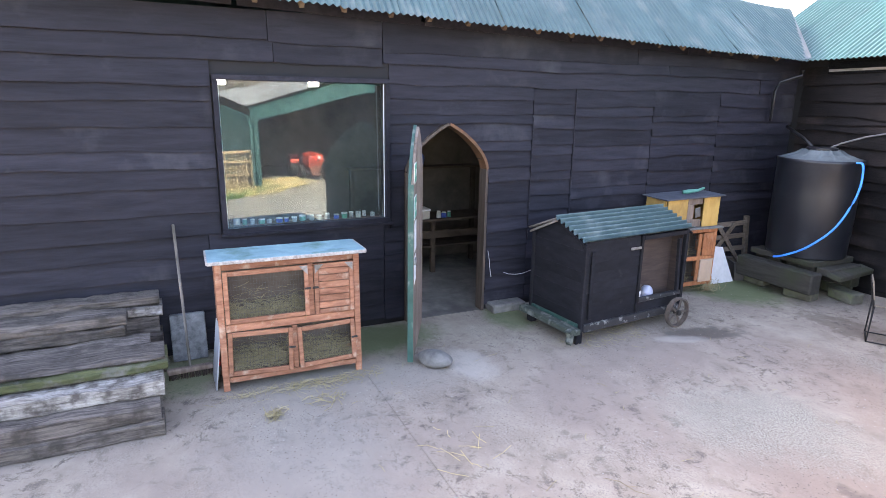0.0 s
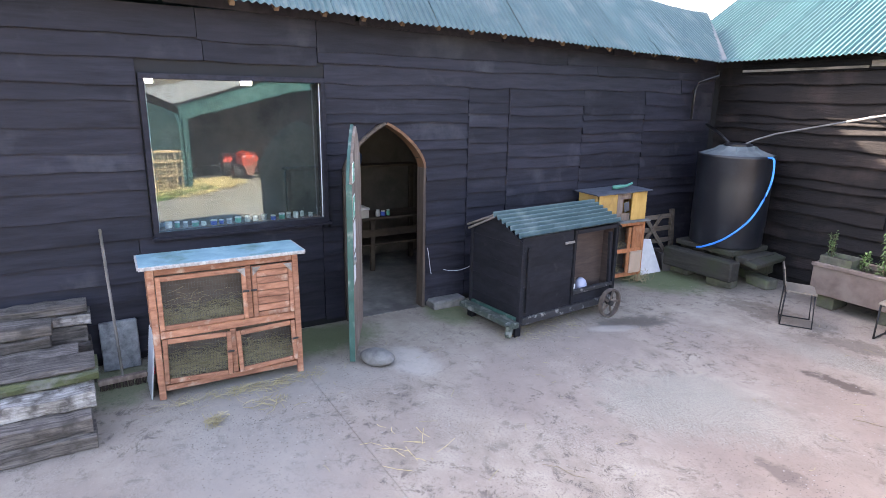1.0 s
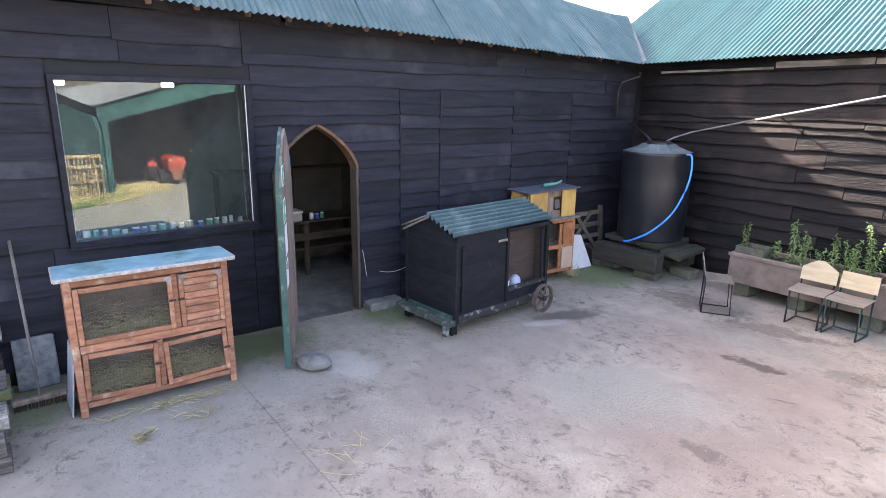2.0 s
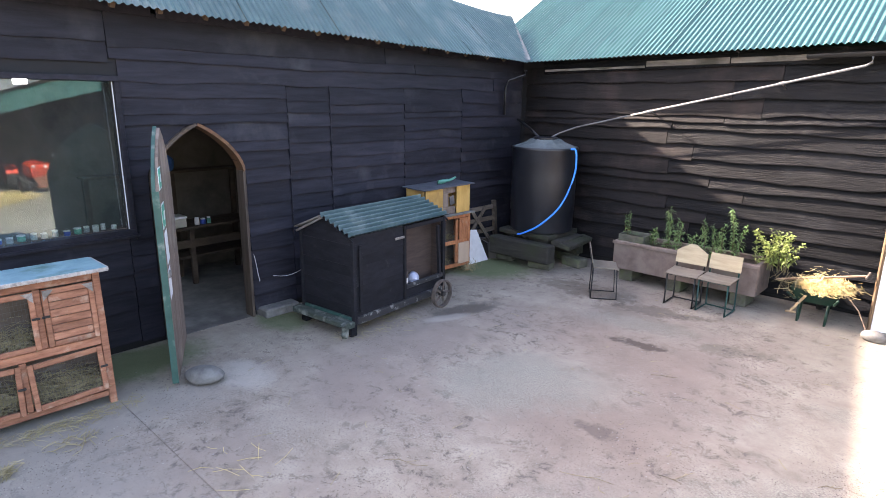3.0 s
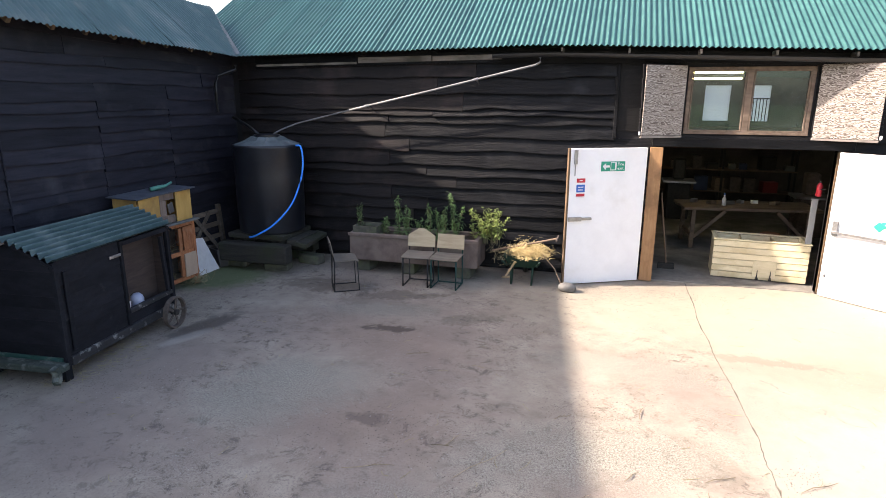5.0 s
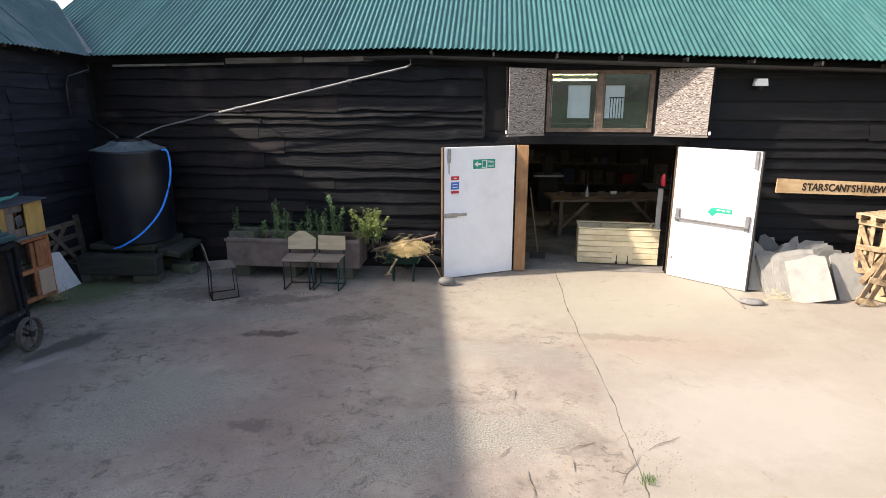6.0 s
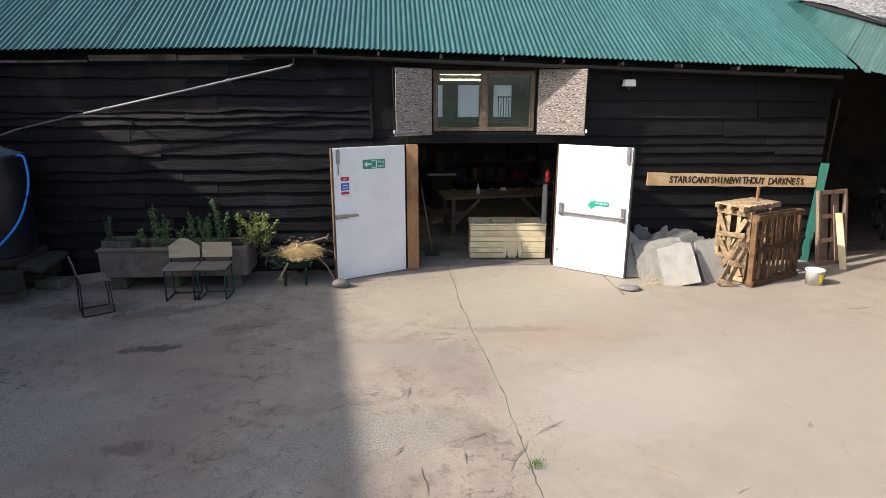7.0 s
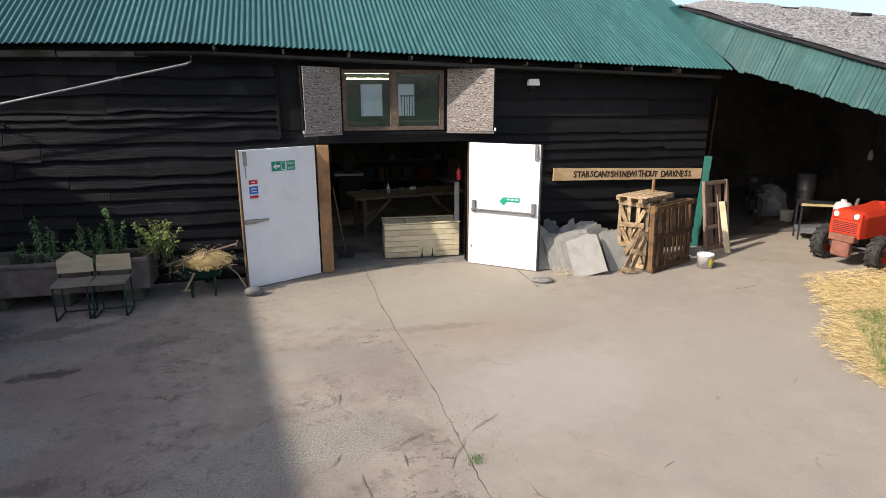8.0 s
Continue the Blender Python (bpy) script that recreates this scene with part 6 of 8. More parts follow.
sx_, sz_ = w * 0.44, 1.74
on_leaf(d2_, "exit_sign", sx_, sz_, 0.37, 0.14, m_sign_green, label="green fire exit sign")
TW = pose(0, 0, 0, 90, 0, 180)
on_leaf(d2_, "sign_mark", sx_ - 0.005, sz_, 0.09, 0.115, m_sign_white, 0.004)
bm = B()
prism(bm, ((-0.05, 0), (0.0, 0.045), (0.0, 0.015), (0.06, 0.015), (0.06, -0.015), (0.0, -0.015), (0.0, -0.045)), -0.002, 0.002, "y")
ar = part("sign_arrow", bm, m_sign_white, d2_)
ar.matrix_basis = pose(sx_ + 0.115, F + 0.005, sz_, 0, 0, 180)
bm = B()
prism(bm, ((-0.03, -0.045), (0.03, -0.045), (0.03, 0.05), (-0.03, 0.05)), -0.001, 0.001, "y")
dm = part("sign_mark", bm, m_sign_green, d2_)
dm.matrix_basis = pose(sx_ + 0.003, F + 0.0085, sz_)
for body, dz in (("Fire", 0.03), ("exit", -0.03)):
    lettering(body, 0.062, m_sign_white, d2_, pose(sx_ - 0.115, F + 0.0035, sz_ + dz) @ pose(0, 0, 0, 90, 0, 180))
for z, h, mt in ((1.545, 0.06, m_sign_red), (1.43, 0.11, m_sign_blue), (1.335, 0.04, m_sign_red)):
    on_leaf(d2_, "notice", w - 0.2, z, 0.13, h, mt, label="small coloured notice")
for z, c in ((1.545, 0.03), (1.45, 0.05), (1.41, 0.05), (1.37, 0.02)):
    on_leaf(d2_, "notice_line", w - 0.2, z, c * 1.6, 0.012, m_sign_white, 0.004)
on_leaf(d2_, "notice", w - 0.2, 1.3, 0.13, 0.02, m_sign_white)
on_leaf(d2_, "latch_case", w - 0.13, 0.985, 0.2, 0.06, m_steel, 0.012, 0.035, label="steel latch bar")
on_leaf(d2_, "latch_case", w - 0.31, 0.985, 0.16, 0.035, m_steel, 0.01, 0.03)
on_leaf(d2_, "door_bolt", w - 0.1, 1.88, 0.045, 0.2, m_steel, 0.012, 0.03, label="steel top bolt")
on_leaf(d2_, "bolt_rod", w - 0.1, 1.72, 0.012, 0.22, m_steel, 0.006, 0.012)
d3_, w3 = fire_door("door_3", 2.44, -0.045, 3.365, -0.83, -1, "open white-painted fire door with a steel panic bar and green notice")
FS = -1


def on_right(name, u, z, sw, sh, material, lift=0.0, thick=0.004, turn=0, label=""):
    return on_leaf(d3_, name, u, z, sw, sh, material, lift, thick, turn, label, side=-1)


on_right("door_bolt", w3 - 0.08, 1.88, 0.05, 0.24, m_steel, 0.012, 0.035, label="steel top bolt")
on_right("panic_bar", w3 / 2, 0.93, w3 - 0.14, 0.03, m_steel, 0.05, 0.03, label="steel panic bar")
for u, h in ((0.1, 0.2), (w3 - 0.1, 0.22)):
    on_right("bar_bracket", u, 0.98, 0.06, h, m_steel, 0.015, 0.04)
on_right("notice", w3 * 0.62, 1.12, 0.26, 0.075, m_sign_green, label="green notice strip")
on_right("notice", w3 * 0.5, 1.09, 0.1, 0.1, m_sign_green, 0.004, turn=40)
for i in range(3):
    on_right("notice_line", w3 * 0.57 + i * 0.07, 1.125, 0.05, 0.018, m_sign_white, 0.005)
on_right("handle", 0.06, 0.3, 0.02, 0.04, m_steel, 0.01, 0.02)
# door posts and lintel
posts = tagged(part("door_posts", B(), m_new_wood), "raw pine door posts of the workshop doorway", "door frame", kind="structure")
bar("post", (0.105, 0.0, 0.013), (0.105, 0.0, 2.02), 0.14, 0.18, m_new_wood, posts, 0.006)
bar("post", (2.46, 0.09, 0.013), (2.46, 0.09, 2.02), 0.12, 0.06, m_raw_edge, posts, 0.006)
bar("lintel", (0.04, -0.02, 2.1), (2.6, -0.02, 2.1), 0.06, 0.13, m_board_b, posts)

# ---- loft window with plywood shutters ----
window_2 = tagged(part("window_2", B(), m_grey_wood), "two-light timber window above the workshop doors", "window", kind="structure")
x0, x1, z0, z1 = WIN_B
m_frame_wood = M("bare_brown_window_wood", (0.07, 0.048, 0.034), (0.17, 0.125, 0.095), 0.8, (14, 14, 3), 40, 0.4, vary=0.1)
xm = (x0 + x1) / 2
for z in (z0 + 0.018, z1 - 0.018):
    bar("window_frame", (x0, 0.03, z), (x1, 0.03, z), 0.07, 0.036, m_frame_wood, window_2)
for x, wd in ((x0 + 0.024, 0.048), (xm, 0.08), (x1 - 0.024, 0.048)):
    bar("window_frame", (x, 0.03, z0 + 0.036), (x, 0.03, z1 - 0.036), 0.065, wd, m_frame_wood, window_2)
for a, b in ((x0 + 0.048, xm - 0.04), (xm + 0.04, x1 - 0.048)):
    bm = B()
    box(bm, a, b, 0.028, 0.032, z0 + 0.036, z1 - 0.036)
    g = part("pane", bm, m_clear, window_2)
    g.visible_shadow = False
    for z in (z0 + 0.048, z1 - 0.048):
        bar("sash_rail", (a, 0.012, z), (b, 0.012, z), 0.03, 0.024, m_frame_wood, window_2)
    for x in (a + 0.014, b - 0.014):
        bar("sash_stile", (x, 0.012, z0 + 0.061), (x, 0.012, z1 - 0.061), 0.03, 0.02, m_frame_wood, window_2)


def ply_material():
    mat = M("figured_plywood", (0.2, 0.16, 0.13), (0.44, 0.39, 0.33), 0.75, (2, 2, 2), 30, 0.2, vary=0.05)
    nt = mat.node_tree
    bsdf = nt.nodes["Principled BSDF"]
    wv = nt.nodes.new("ShaderNodeTexWave")
    wv.inputs["Scale"].default_value, wv.inputs["Distortion"].default_value = 11.0, 26.0
    wv.inputs["Detail"].default_value, wv.inputs["Detail Scale"].default_value = 3.0, 0.9
    wv.bands_direction = "Z"
    tc = nt.nodes.new("ShaderNodeTexCoord")
    mp = nt.nodes.new("ShaderNodeMapping")
    mp.inputs["Scale"].default_value = (0.55, 1, 1.6)
    nt.links.new(tc.outputs["Object"], mp.inputs[0])
    nt.links.new(mp.outputs[0], wv.inputs["Vector"])
    nt.links.new(ramp_of(nt, wv.outputs["Fac"], ((0.05, (0.085, 0.068, 0.058)), (0.45, (0.19, 0.16, 0.14)), (0.95, (0.38, 0.345, 0.315)))), bsdf.inputs["Base Color"])
    return mat


m_figured = ply_material()


def shutter(hx_, fx_, fy_, inner, label):
    w = math.hypot(fx_ - hx_, fy_ + 0.02)
    a = math.degrees(math.atan2(fy_ + 0.02, fx_ - hx_))
    s = thing("shutter", label, "shutter", pose(hx_, -0.02, 2.18, 0, 0, a), "window shutters")
    hgt = 0.98
    bm = B()
    box(bm, 0.01, w, -0.008, 0.008, 0.02, hgt - 0.01, None, 0.002)
    part("panel", bm, m_figured, s, "strongly figured plywood face")
    rr = random.Random(int(hx_ * 10))
    for i in range(5):
        b = block("board", (w + 0.02 + rr.uniform(-0.01, 0.02), 0.03, 0.205), m_board_b, s, pose(w / 2 + 0.01, -inner * 0.032, 0.1 + i * 0.195, inner * 7, 0, rr.uniform(-1, 1)), 0.004)
    bar("hem_batten", (0.0, -inner * 0.012, 0.0), (w + 0.01, -inner * 0.012, 0.0), 0.04, 0.03, m_grey_wood, s)
    block("hook", (0.03, 0.012, 0.05), m_sign_white, s, pose(w + 0.03, 0, 0.05))
    return s


shutter(0.42, -0.14, -0.34, 1, "open plywood-faced shutter with black boards outside, grey-brown")
shutter(2.06, 2.74, -0.31, -1, "open plywood-faced shutter with black boards outside, pale brown")

# ---- workshop interior ----
m_tube = glow("warm_tube", (1.0, 0.88, 0.4), 8.0)
for y, xa, xb, z in ((3.0, 0.78, 1.66, 3.17), (2.6, 0.76, 1.58, 3.05)):
    l = thing("strip_light", "lit yellowish fluorescent strip hanging in the workshop", "lamp", pose((xa + xb) / 2, y, z), "workshop strip lights")
    block("tube", (xb - xa, 0.035, 0.03), m_tube, l, pose(0, 0, 0), 0.008)
    block("housing", (xb - xa + 0.06, 0.09, 0.05), m_sign_white, l, pose(0, 0, 0.045))
    for s in (-1, 1):
        block("hanger", (0.01, 0.01, 1.2), m_black_metal, l, pose(s * (xb - xa) / 2.4, 0, 0.67))
# milky glazing in the rear openings
m_frost = bpy.data.materials.new("milky_window_sheet")
m_frost.use_nodes = True
nt = m_frost.node_tree
tl, df, mx = nt.nodes.new("ShaderNodeBsdfTranslucent"), nt.nodes["Principled BSDF"], nt.nodes.new("ShaderNodeMixShader")
tone = ramp_of(nt, noise_of(nt, nt.nodes.new("ShaderNodeTexCoord").outputs["Object"], 2.0), ((0.3, (0.72, 0.78, 0.82)), (0.7, (0.84, 0.88, 0.9))))
nt.links.new(tone, tl.inputs[0])
nt.links.new(tone, df.inputs["Base Color"])
mx.inputs[0].default_value = 0.25
nt.links.new(tl.outputs[0], mx.inputs[1])
nt.links.new(df.outputs[0], mx.inputs[2])
nt.links.new(mx.outputs[0], nt.nodes["Material Output"].inputs[0])
window_3 = tagged(part("window_3", B(), m_frost), "milky sheet glazing in the workshop's rear windows", "window", kind="structure")
for xa, xb in ((0.8, 1.25), (1.68, 2.3), (2.7, 3.23)):
    block("pane", (xb - xa - 0.004, 0.006, 0.886), m_frost, window_3, pose((xa + xb) / 2, 7.95, 2.595), 0)
# outdoor railing, stood in for by bars inside the window opening
rail = thing("railing_bars", "dark metal railing bars set into the workshop rear window", "railing", pose(2.98, 7.86, 2.153))
for i in range(5):
    bm = B()
    cyl(bm, (-0.14 + i * 0.075, 0, 0), (-0.14 + i * 0.075, 0, 0.56), 0.011, n=8)
    part("bar", bm, m_black_metal, rail)
block("top_rail", (0.4, 0.03, 0.03), m_black_metal, rail, pose(0.02, 0, 0.56))
tb = thing("trestle_table", "long dim timber trestle table in the workshop", "table", pose(1.95, 2.9, 0.012, 0, 0, 8))
# furniture wood darkened in colour to look dim indoors
m_dim_wood = M("dim_workshop_wood", (0.09, 0.062, 0.045), (0.21, 0.15, 0.11), 0.85, (3, 14, 14), 40, 0.4, vary=0.15)
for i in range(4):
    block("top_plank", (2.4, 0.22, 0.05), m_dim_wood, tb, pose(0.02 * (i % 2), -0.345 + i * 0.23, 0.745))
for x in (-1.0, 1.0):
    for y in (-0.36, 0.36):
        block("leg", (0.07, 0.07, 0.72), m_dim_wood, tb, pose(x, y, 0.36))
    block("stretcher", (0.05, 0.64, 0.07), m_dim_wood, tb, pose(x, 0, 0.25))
for s in (-1, 1):
    bar("brace", (s * 0.97, -0.36, 0.2), (s * 0.45, -0.36, 0.7), 0.04, 0.06, m_dim_wood, tb)
bt = thing("spray_bottle", "small white bottle on the trestle table", "bottle", pose(1.55, 2.7, 0.783))
bm = B()
lathe(bm, ((0, 0), (0.035, 0), (0.035, 0.12), (0.015, 0.16), (0.015, 0.2)), 14)
part("body", bm, m_sign_white, bt, smooth=True)
bm = B()
lathe(bm, ((0.018, 0.2), (0.018, 0.23), (0, 0.23)), 10)
part("cap", bm, m_sign_blue, bt)
rng = random.Random(14)
for i in range(6):
    o = thing("tool_box", "dusty small box of oddments on the trestle table", "box", pose(1.1 + i * 0.27 + rng.uniform(-0.05, 0.05), 2.75 + rng.uniform(0, 0.3) + i * 0.04, 0.783, 0, 0, rng.uniform(0, 90)), "oddments on the table")
    block("body", (rng.uniform(0.08, 0.2), rng.uniform(0.06, 0.12), 0.06), rng.choice((m_dim_wood, m_sign_white, m_steel, m_rust)), o, pose(0, 0, 0.03), 0.004)
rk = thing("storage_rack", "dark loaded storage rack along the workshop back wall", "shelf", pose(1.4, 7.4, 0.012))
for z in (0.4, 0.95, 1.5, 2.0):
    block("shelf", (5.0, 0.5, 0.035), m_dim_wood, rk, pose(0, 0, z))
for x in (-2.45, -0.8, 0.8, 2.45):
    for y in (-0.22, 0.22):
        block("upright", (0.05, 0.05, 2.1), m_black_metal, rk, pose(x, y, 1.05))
# box colours dimmed as well, for the shade along the back wall
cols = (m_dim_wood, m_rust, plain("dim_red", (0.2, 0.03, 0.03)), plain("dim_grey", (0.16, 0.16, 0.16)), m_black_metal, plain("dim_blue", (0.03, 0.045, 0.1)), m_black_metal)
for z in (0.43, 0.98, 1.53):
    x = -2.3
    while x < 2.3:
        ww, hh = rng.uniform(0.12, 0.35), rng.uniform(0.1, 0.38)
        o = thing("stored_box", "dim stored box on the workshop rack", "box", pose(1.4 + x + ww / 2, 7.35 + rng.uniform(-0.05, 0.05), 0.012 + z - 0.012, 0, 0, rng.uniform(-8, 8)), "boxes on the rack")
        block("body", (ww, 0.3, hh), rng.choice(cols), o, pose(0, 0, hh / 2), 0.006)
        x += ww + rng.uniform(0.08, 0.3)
for x, y, h, c in ((-0.6, 4.5, 0.9, m_black_metal), (3.4, 4.2, 1.1, m_rust), (1.0, 5.4, 1.2, m_black_metal)):
    mc = thing("machine", "dark workshop machine on a stand", "machine", pose(x, y, 0.012))
    block("cabinet", (0.5, 0.45, h * 0.7), c, mc, pose(0, 0, h * 0.35), 0.02)
    block("table", (0.7, 0.6, 0.05), m_steel, mc, pose(0, 0, h * 0.7 + 0.025), 0.005)
    block("head", (0.25, 0.3, h * 0.4), c, mc, pose(0, 0.1, h * 0.9 + 0.05), 0.03)
stl = thing("stool", "round-topped wooden stool by the bench", "stool", pose(2.2, 1.9, 0.012))
bm = B()
lathe(bm, ((0, 0.42), (0.15, 0.42), (0.16, 0.435), (0.15, 0.455), (0, 0.46)), 20)
part("seat", bm, plain("red_brown_seat", (0.25, 0.09, 0.05)), stl)
for i in range(4):
    a = TAU * (i + 0.5) / 4
    bar("leg", (0.17 * math.cos(a), 0.17 * math.sin(a), 0.0), (0.1 * math.cos(a), 0.1 * math.sin(a), 0.42), 0.03, 0.03, m_dim_wood, stl)
bb = thing("broom", "thin broom leaning inside the doorway", "broom", pose(0.46, 0.75, 0.012))
bar("handle", (0, 0, 0.1), (-0.2, -0.4, 1.3), 0.022, 0.022, m_dim_wood, bb, 0.006)
block("head", (0.26, 0.06, 0.1), m_black_metal, bb, pose(0, 0, 0.05), 0.01)
fe = thing("fire_extinguisher", "red fire extinguisher fixed by the doorway", "extinguisher", pose(2.37, 0.34, 1.36) @ Matrix.Diagonal((0.7, 0.7, 0.7, 1)))
bm = B()
lathe(bm, ((0, 0), (0.05, 0), (0.055, 0.02), (0.055, 0.22), (0.03, 0.26), (0.02, 0.28)), 16)
part("cylinder", bm, m_sign_red, fe, smooth=True)
block("valve", (0.03, 0.06, 0.04), m_black_metal, fe, pose(0, 0, 0.3))
block("bracket", (0.13, 0.05, 0.03), m_black_metal, fe, pose(0.06, -0.03, 0.15))
lb = thing("pale_board", "tall pale board standing inside the doorway", "board", pose(2.36, 0.42, 0.012))
block("board", (0.08, 0.03, 1.25), plain("pale_grey_board", (0.3, 0.31, 0.31)), lb, pose(0, 0, 0.675))

# ---- new timber planter crate in the doorway ----
m_crate = M("new_pale_deal", (0.5, 0.43, 0.27), (0.66, 0.58, 0.4), 0.7, (3, 16, 16), 40, 0.25, vary=0.1, stain=(0.45, 0.37, 0.22), stain_at=4)
cr = thing("planter_crate", "new pale timber crate with a small hinged flap", "crate", pose(1.77, 0.7, 0.013, 0, 0, -4.5))
cw, cd, ch = 1.3, 0.56, 0.62
for i in range(6):
    hh = 0.088
    for s in (-1, 1):
        block("side_board", (cw, 0.022, hh), m_crate, cr, pose(0, s * (cd / 2 - 0.011), 0.02 + hh / 2 + i * 0.097), 0.003)
        block("end_board", (0.022, cd - 0.05, hh), m_crate, cr, pose(s * (cw / 2 - 0.011), 0, 0.02 + hh / 2 + i * 0.097), 0.003)
for sx in (-1, 1):
    for sy in (-1, 1):
        block("corner_post", (0.045, 0.045, ch - 0.02), m_crate, cr, pose(sx * (cw / 2 - 0.046), sy * (cd / 2 - 0.046), ch / 2))
for s in (-1, 1):
    block("rim", (cw + 0.03, 0.06, 0.02), m_crate, cr, pose(0, s * (cd / 2 - 0.02), ch - 0.006))
    block("rim", (0.06, cd - 0.105, 0.02), m_crate, cr, pose(s * (cw / 2 - 0.02), 0, ch - 0.006))
block("floor_panel", (cw - 0.05, cd - 0.05, 0.015), m_crate, cr, pose(0, 0, 0.02))
for i in range(2):
    block("divider", (0.02, cd - 0.06, 0.06), m_crate, cr, pose(-0.25 + i * 0.45, 0, ch - 0.05))
block("flap", (0.32, 0.012, 0.26), m_crate, cr, pose(0.08, -cd / 2 - 0.007, 0.19), 0.003)
for x in (-0.01, 0.17):
    bm = B()
    prism(bm, ((-0.008, 0.06), (-0.025, 0.0), (0.025, 0.0), (0.008, 0.06), (0.004, 0.15), (-0.004, 0.15)), -0.004, 0.004, "y")
    h = part("strap_hinge", bm, m_black_metal, cr, "black strap hinge")
    h.matrix_basis = pose(x, -cd / 2 - 0.018, 0.02)

# ---- flood lamp and carved sign ----
fl = thing("flood_lamp", "small white security flood lamp on the wall", "lamp", pose(3.47, -0.02, 2.9))
bm = B()
prism(bm, ((-0.09, 0.0), (0.09, 0.0), (0.07, 0.1), (-0.07, 0.1)), -0.16, -0.04, "y")
part("housing", bm, plain("white_lamp_housing", (0.7, 0.72, 0.72)), fl)
block("bracket", (0.04, 0.06, 0.04), m_black_metal, fl, pose(0, -0.02, 0.03))
bm = B()
lathe(bm, ((0, -0.05), (0.03, -0.045), (0.04, 0), (0, 0)), 14, pose(0, -0.1, -0.005))
part("sensor", bm, m_black_metal, fl, "black motion sensor")
m_sign_wood = M("pale_sign_board", (0.42, 0.28, 0.14), (0.6, 0.44, 0.26), 0.7, (2, 20, 20), 40, 0.25, vary=0, stain=(0.36, 0.22, 0.1), stain_at=3)
sg = thing("carved_sign", "long pale timber sign board with burnt dark letters", "sign", pose(5.385, -0.045, 1.41, 0, 1.45, 0))
bm = B()
n = 24
tp = [(-1.46 + 2.92 * i / n, 0.105 + 0.008 * noise.noise((i * 0.4, 1, 0)) - 0.012 * i / n) for i in range(n + 1)]
bt_ = [(-1.46 + 2.92 * i / n, -0.105 + 0.01 * noise.noise((i * 0.5, 7, 0)) + 0.012 * i / n) for i in range(n, -1, -1)]
prism(bm, bt_[::-1] + tp[::-1], -0.014, 0.014, "y")
part("board", bm, m_sign_wood, sg)
ltr = plain("burnt_letter", (0.03, 0.018, 0.012), 0.9)
word = "STARSCANTSHINEWITHOUTDARKNESS"
rr = random.Random(77)
for i, ch_ in enumerate(word):
    x = -1.06 + 2.2 * i / (len(word) - 1) + (0.07 if i > 20 else 0)
    lettering(ch_, 0.148 * rr.uniform(0.92, 1.08), ltr, sg, pose(x, -0.016, -0.005 + rr.uniform(-0.006, 0.006)) @ pose(0, 0, 0, 90, 0, 0) @ pose(0, 0, 0, 0, 0, rr.uniform(-4, 4)) @ Matrix.Diagonal((0.82, 1.0, 1, 1)), "letter", 0.003, 0.0045)

# ---- leaning slates ----
m_slate = M("grey_stone_slate", (0.215, 0.208, 0.186), (0.275, 0.266, 0.24), 0.9, (5, 5, 4), 60, 0.6, vary=0.3, stain=(0.185, 0.18, 0.168), stain_at=5, stain_cut=0.6, depth=0.005)
rr = random.Random(19)


def slate(x, y, w, h, lean, turn, tilt=0, whole=False):
    s = rr.uniform(-0.05, 0.05)
    peak = rr.uniform(-0.35, 0.35) * w
    kl, kr = (rr.uniform(0.9, 0.98), rr.uniform(0.9, 0.98)) if whole else (rr.uniform(0.55, 0.95), rr.uniform(0.55, 0.95))
    pts = [(-w / 2, 0), (w / 2, 0), (w / 2 + s * 0.6, h * kr * 0.6), (w / 2 + s - 0.01, h * kr)]
    pts += [((peak + w / 2) / 2 + s, h * (kr + 1) / 2 + rr.uniform(-0.025, 0.025)), (peak + 0.02 + s, h), (peak - 0.05 + s, h * rr.uniform(0.95, 1.0))]
    pts += [((peak - w / 2) / 2 + s, h * (kl + 1) / 2 + rr.uniform(-0.03, 0.02)), (-w / 2 + s + 0.01, h * kl), (-w / 2 + s * 0.4, h * kl * 0.5)]
    bm = B()
    prism(bm, pts, -0.012, 0.012, "y")
    for v in bm.verts:
        v.co.y += 0.006 * noise.noise(v.co * 4 + Vector((x, y, 0)))
    ob = part("stone_slate", bm, m_slate)
    ob.matrix_basis = pose(x, y, 0.012, -lean, tilt, turn)
    return tagged(ob, "grey riven stone slate leaning in a stack by the door", "slate", "leaning slates")


slate(4.1, -1.25, 0.53, 0.66, 30, -6, -12, True)
for i in range(7):
    slate(4.06 - i * 0.042 + rr.uniform(-0.01, 0.01), -1.2 + i * 0.045, 0.5 + rr.uniform(-0.05, 0.05), 0.66 + rr.uniform(-0.05, 0.05), 29 - i * 0.8, -6 + rr.uniform(-3, 3), -11, True)
slate(4.72, -1.08, 0.42, 0.68, 24, 8, -10, True)
for i in range(5):
    slate(4.62 - i * 0.06, -0.96 + i * 0.07, 0.44, 0.62 + i * 0.03, 22 - i * 1.5, 10 + rr.uniform(-5, 5), -7, True)
for i in range(7):
    slate(3.98 - i * 0.02 + rr.uniform(-0.22, 0.2), -0.86 + i * 0.085, rr.uniform(0.3, 0.5), 0.74 + rr.uniform(-0.1, 0.14), 20 - i * 2, rr.uniform(-8, 8))
for i in range(3):
    slate(3.5 - i * 0.06, -0.78 + i * 0.2, 0.42, 0.6 + rr.uniform(0, 0.15), 18, rr.uniform(-25, 0))
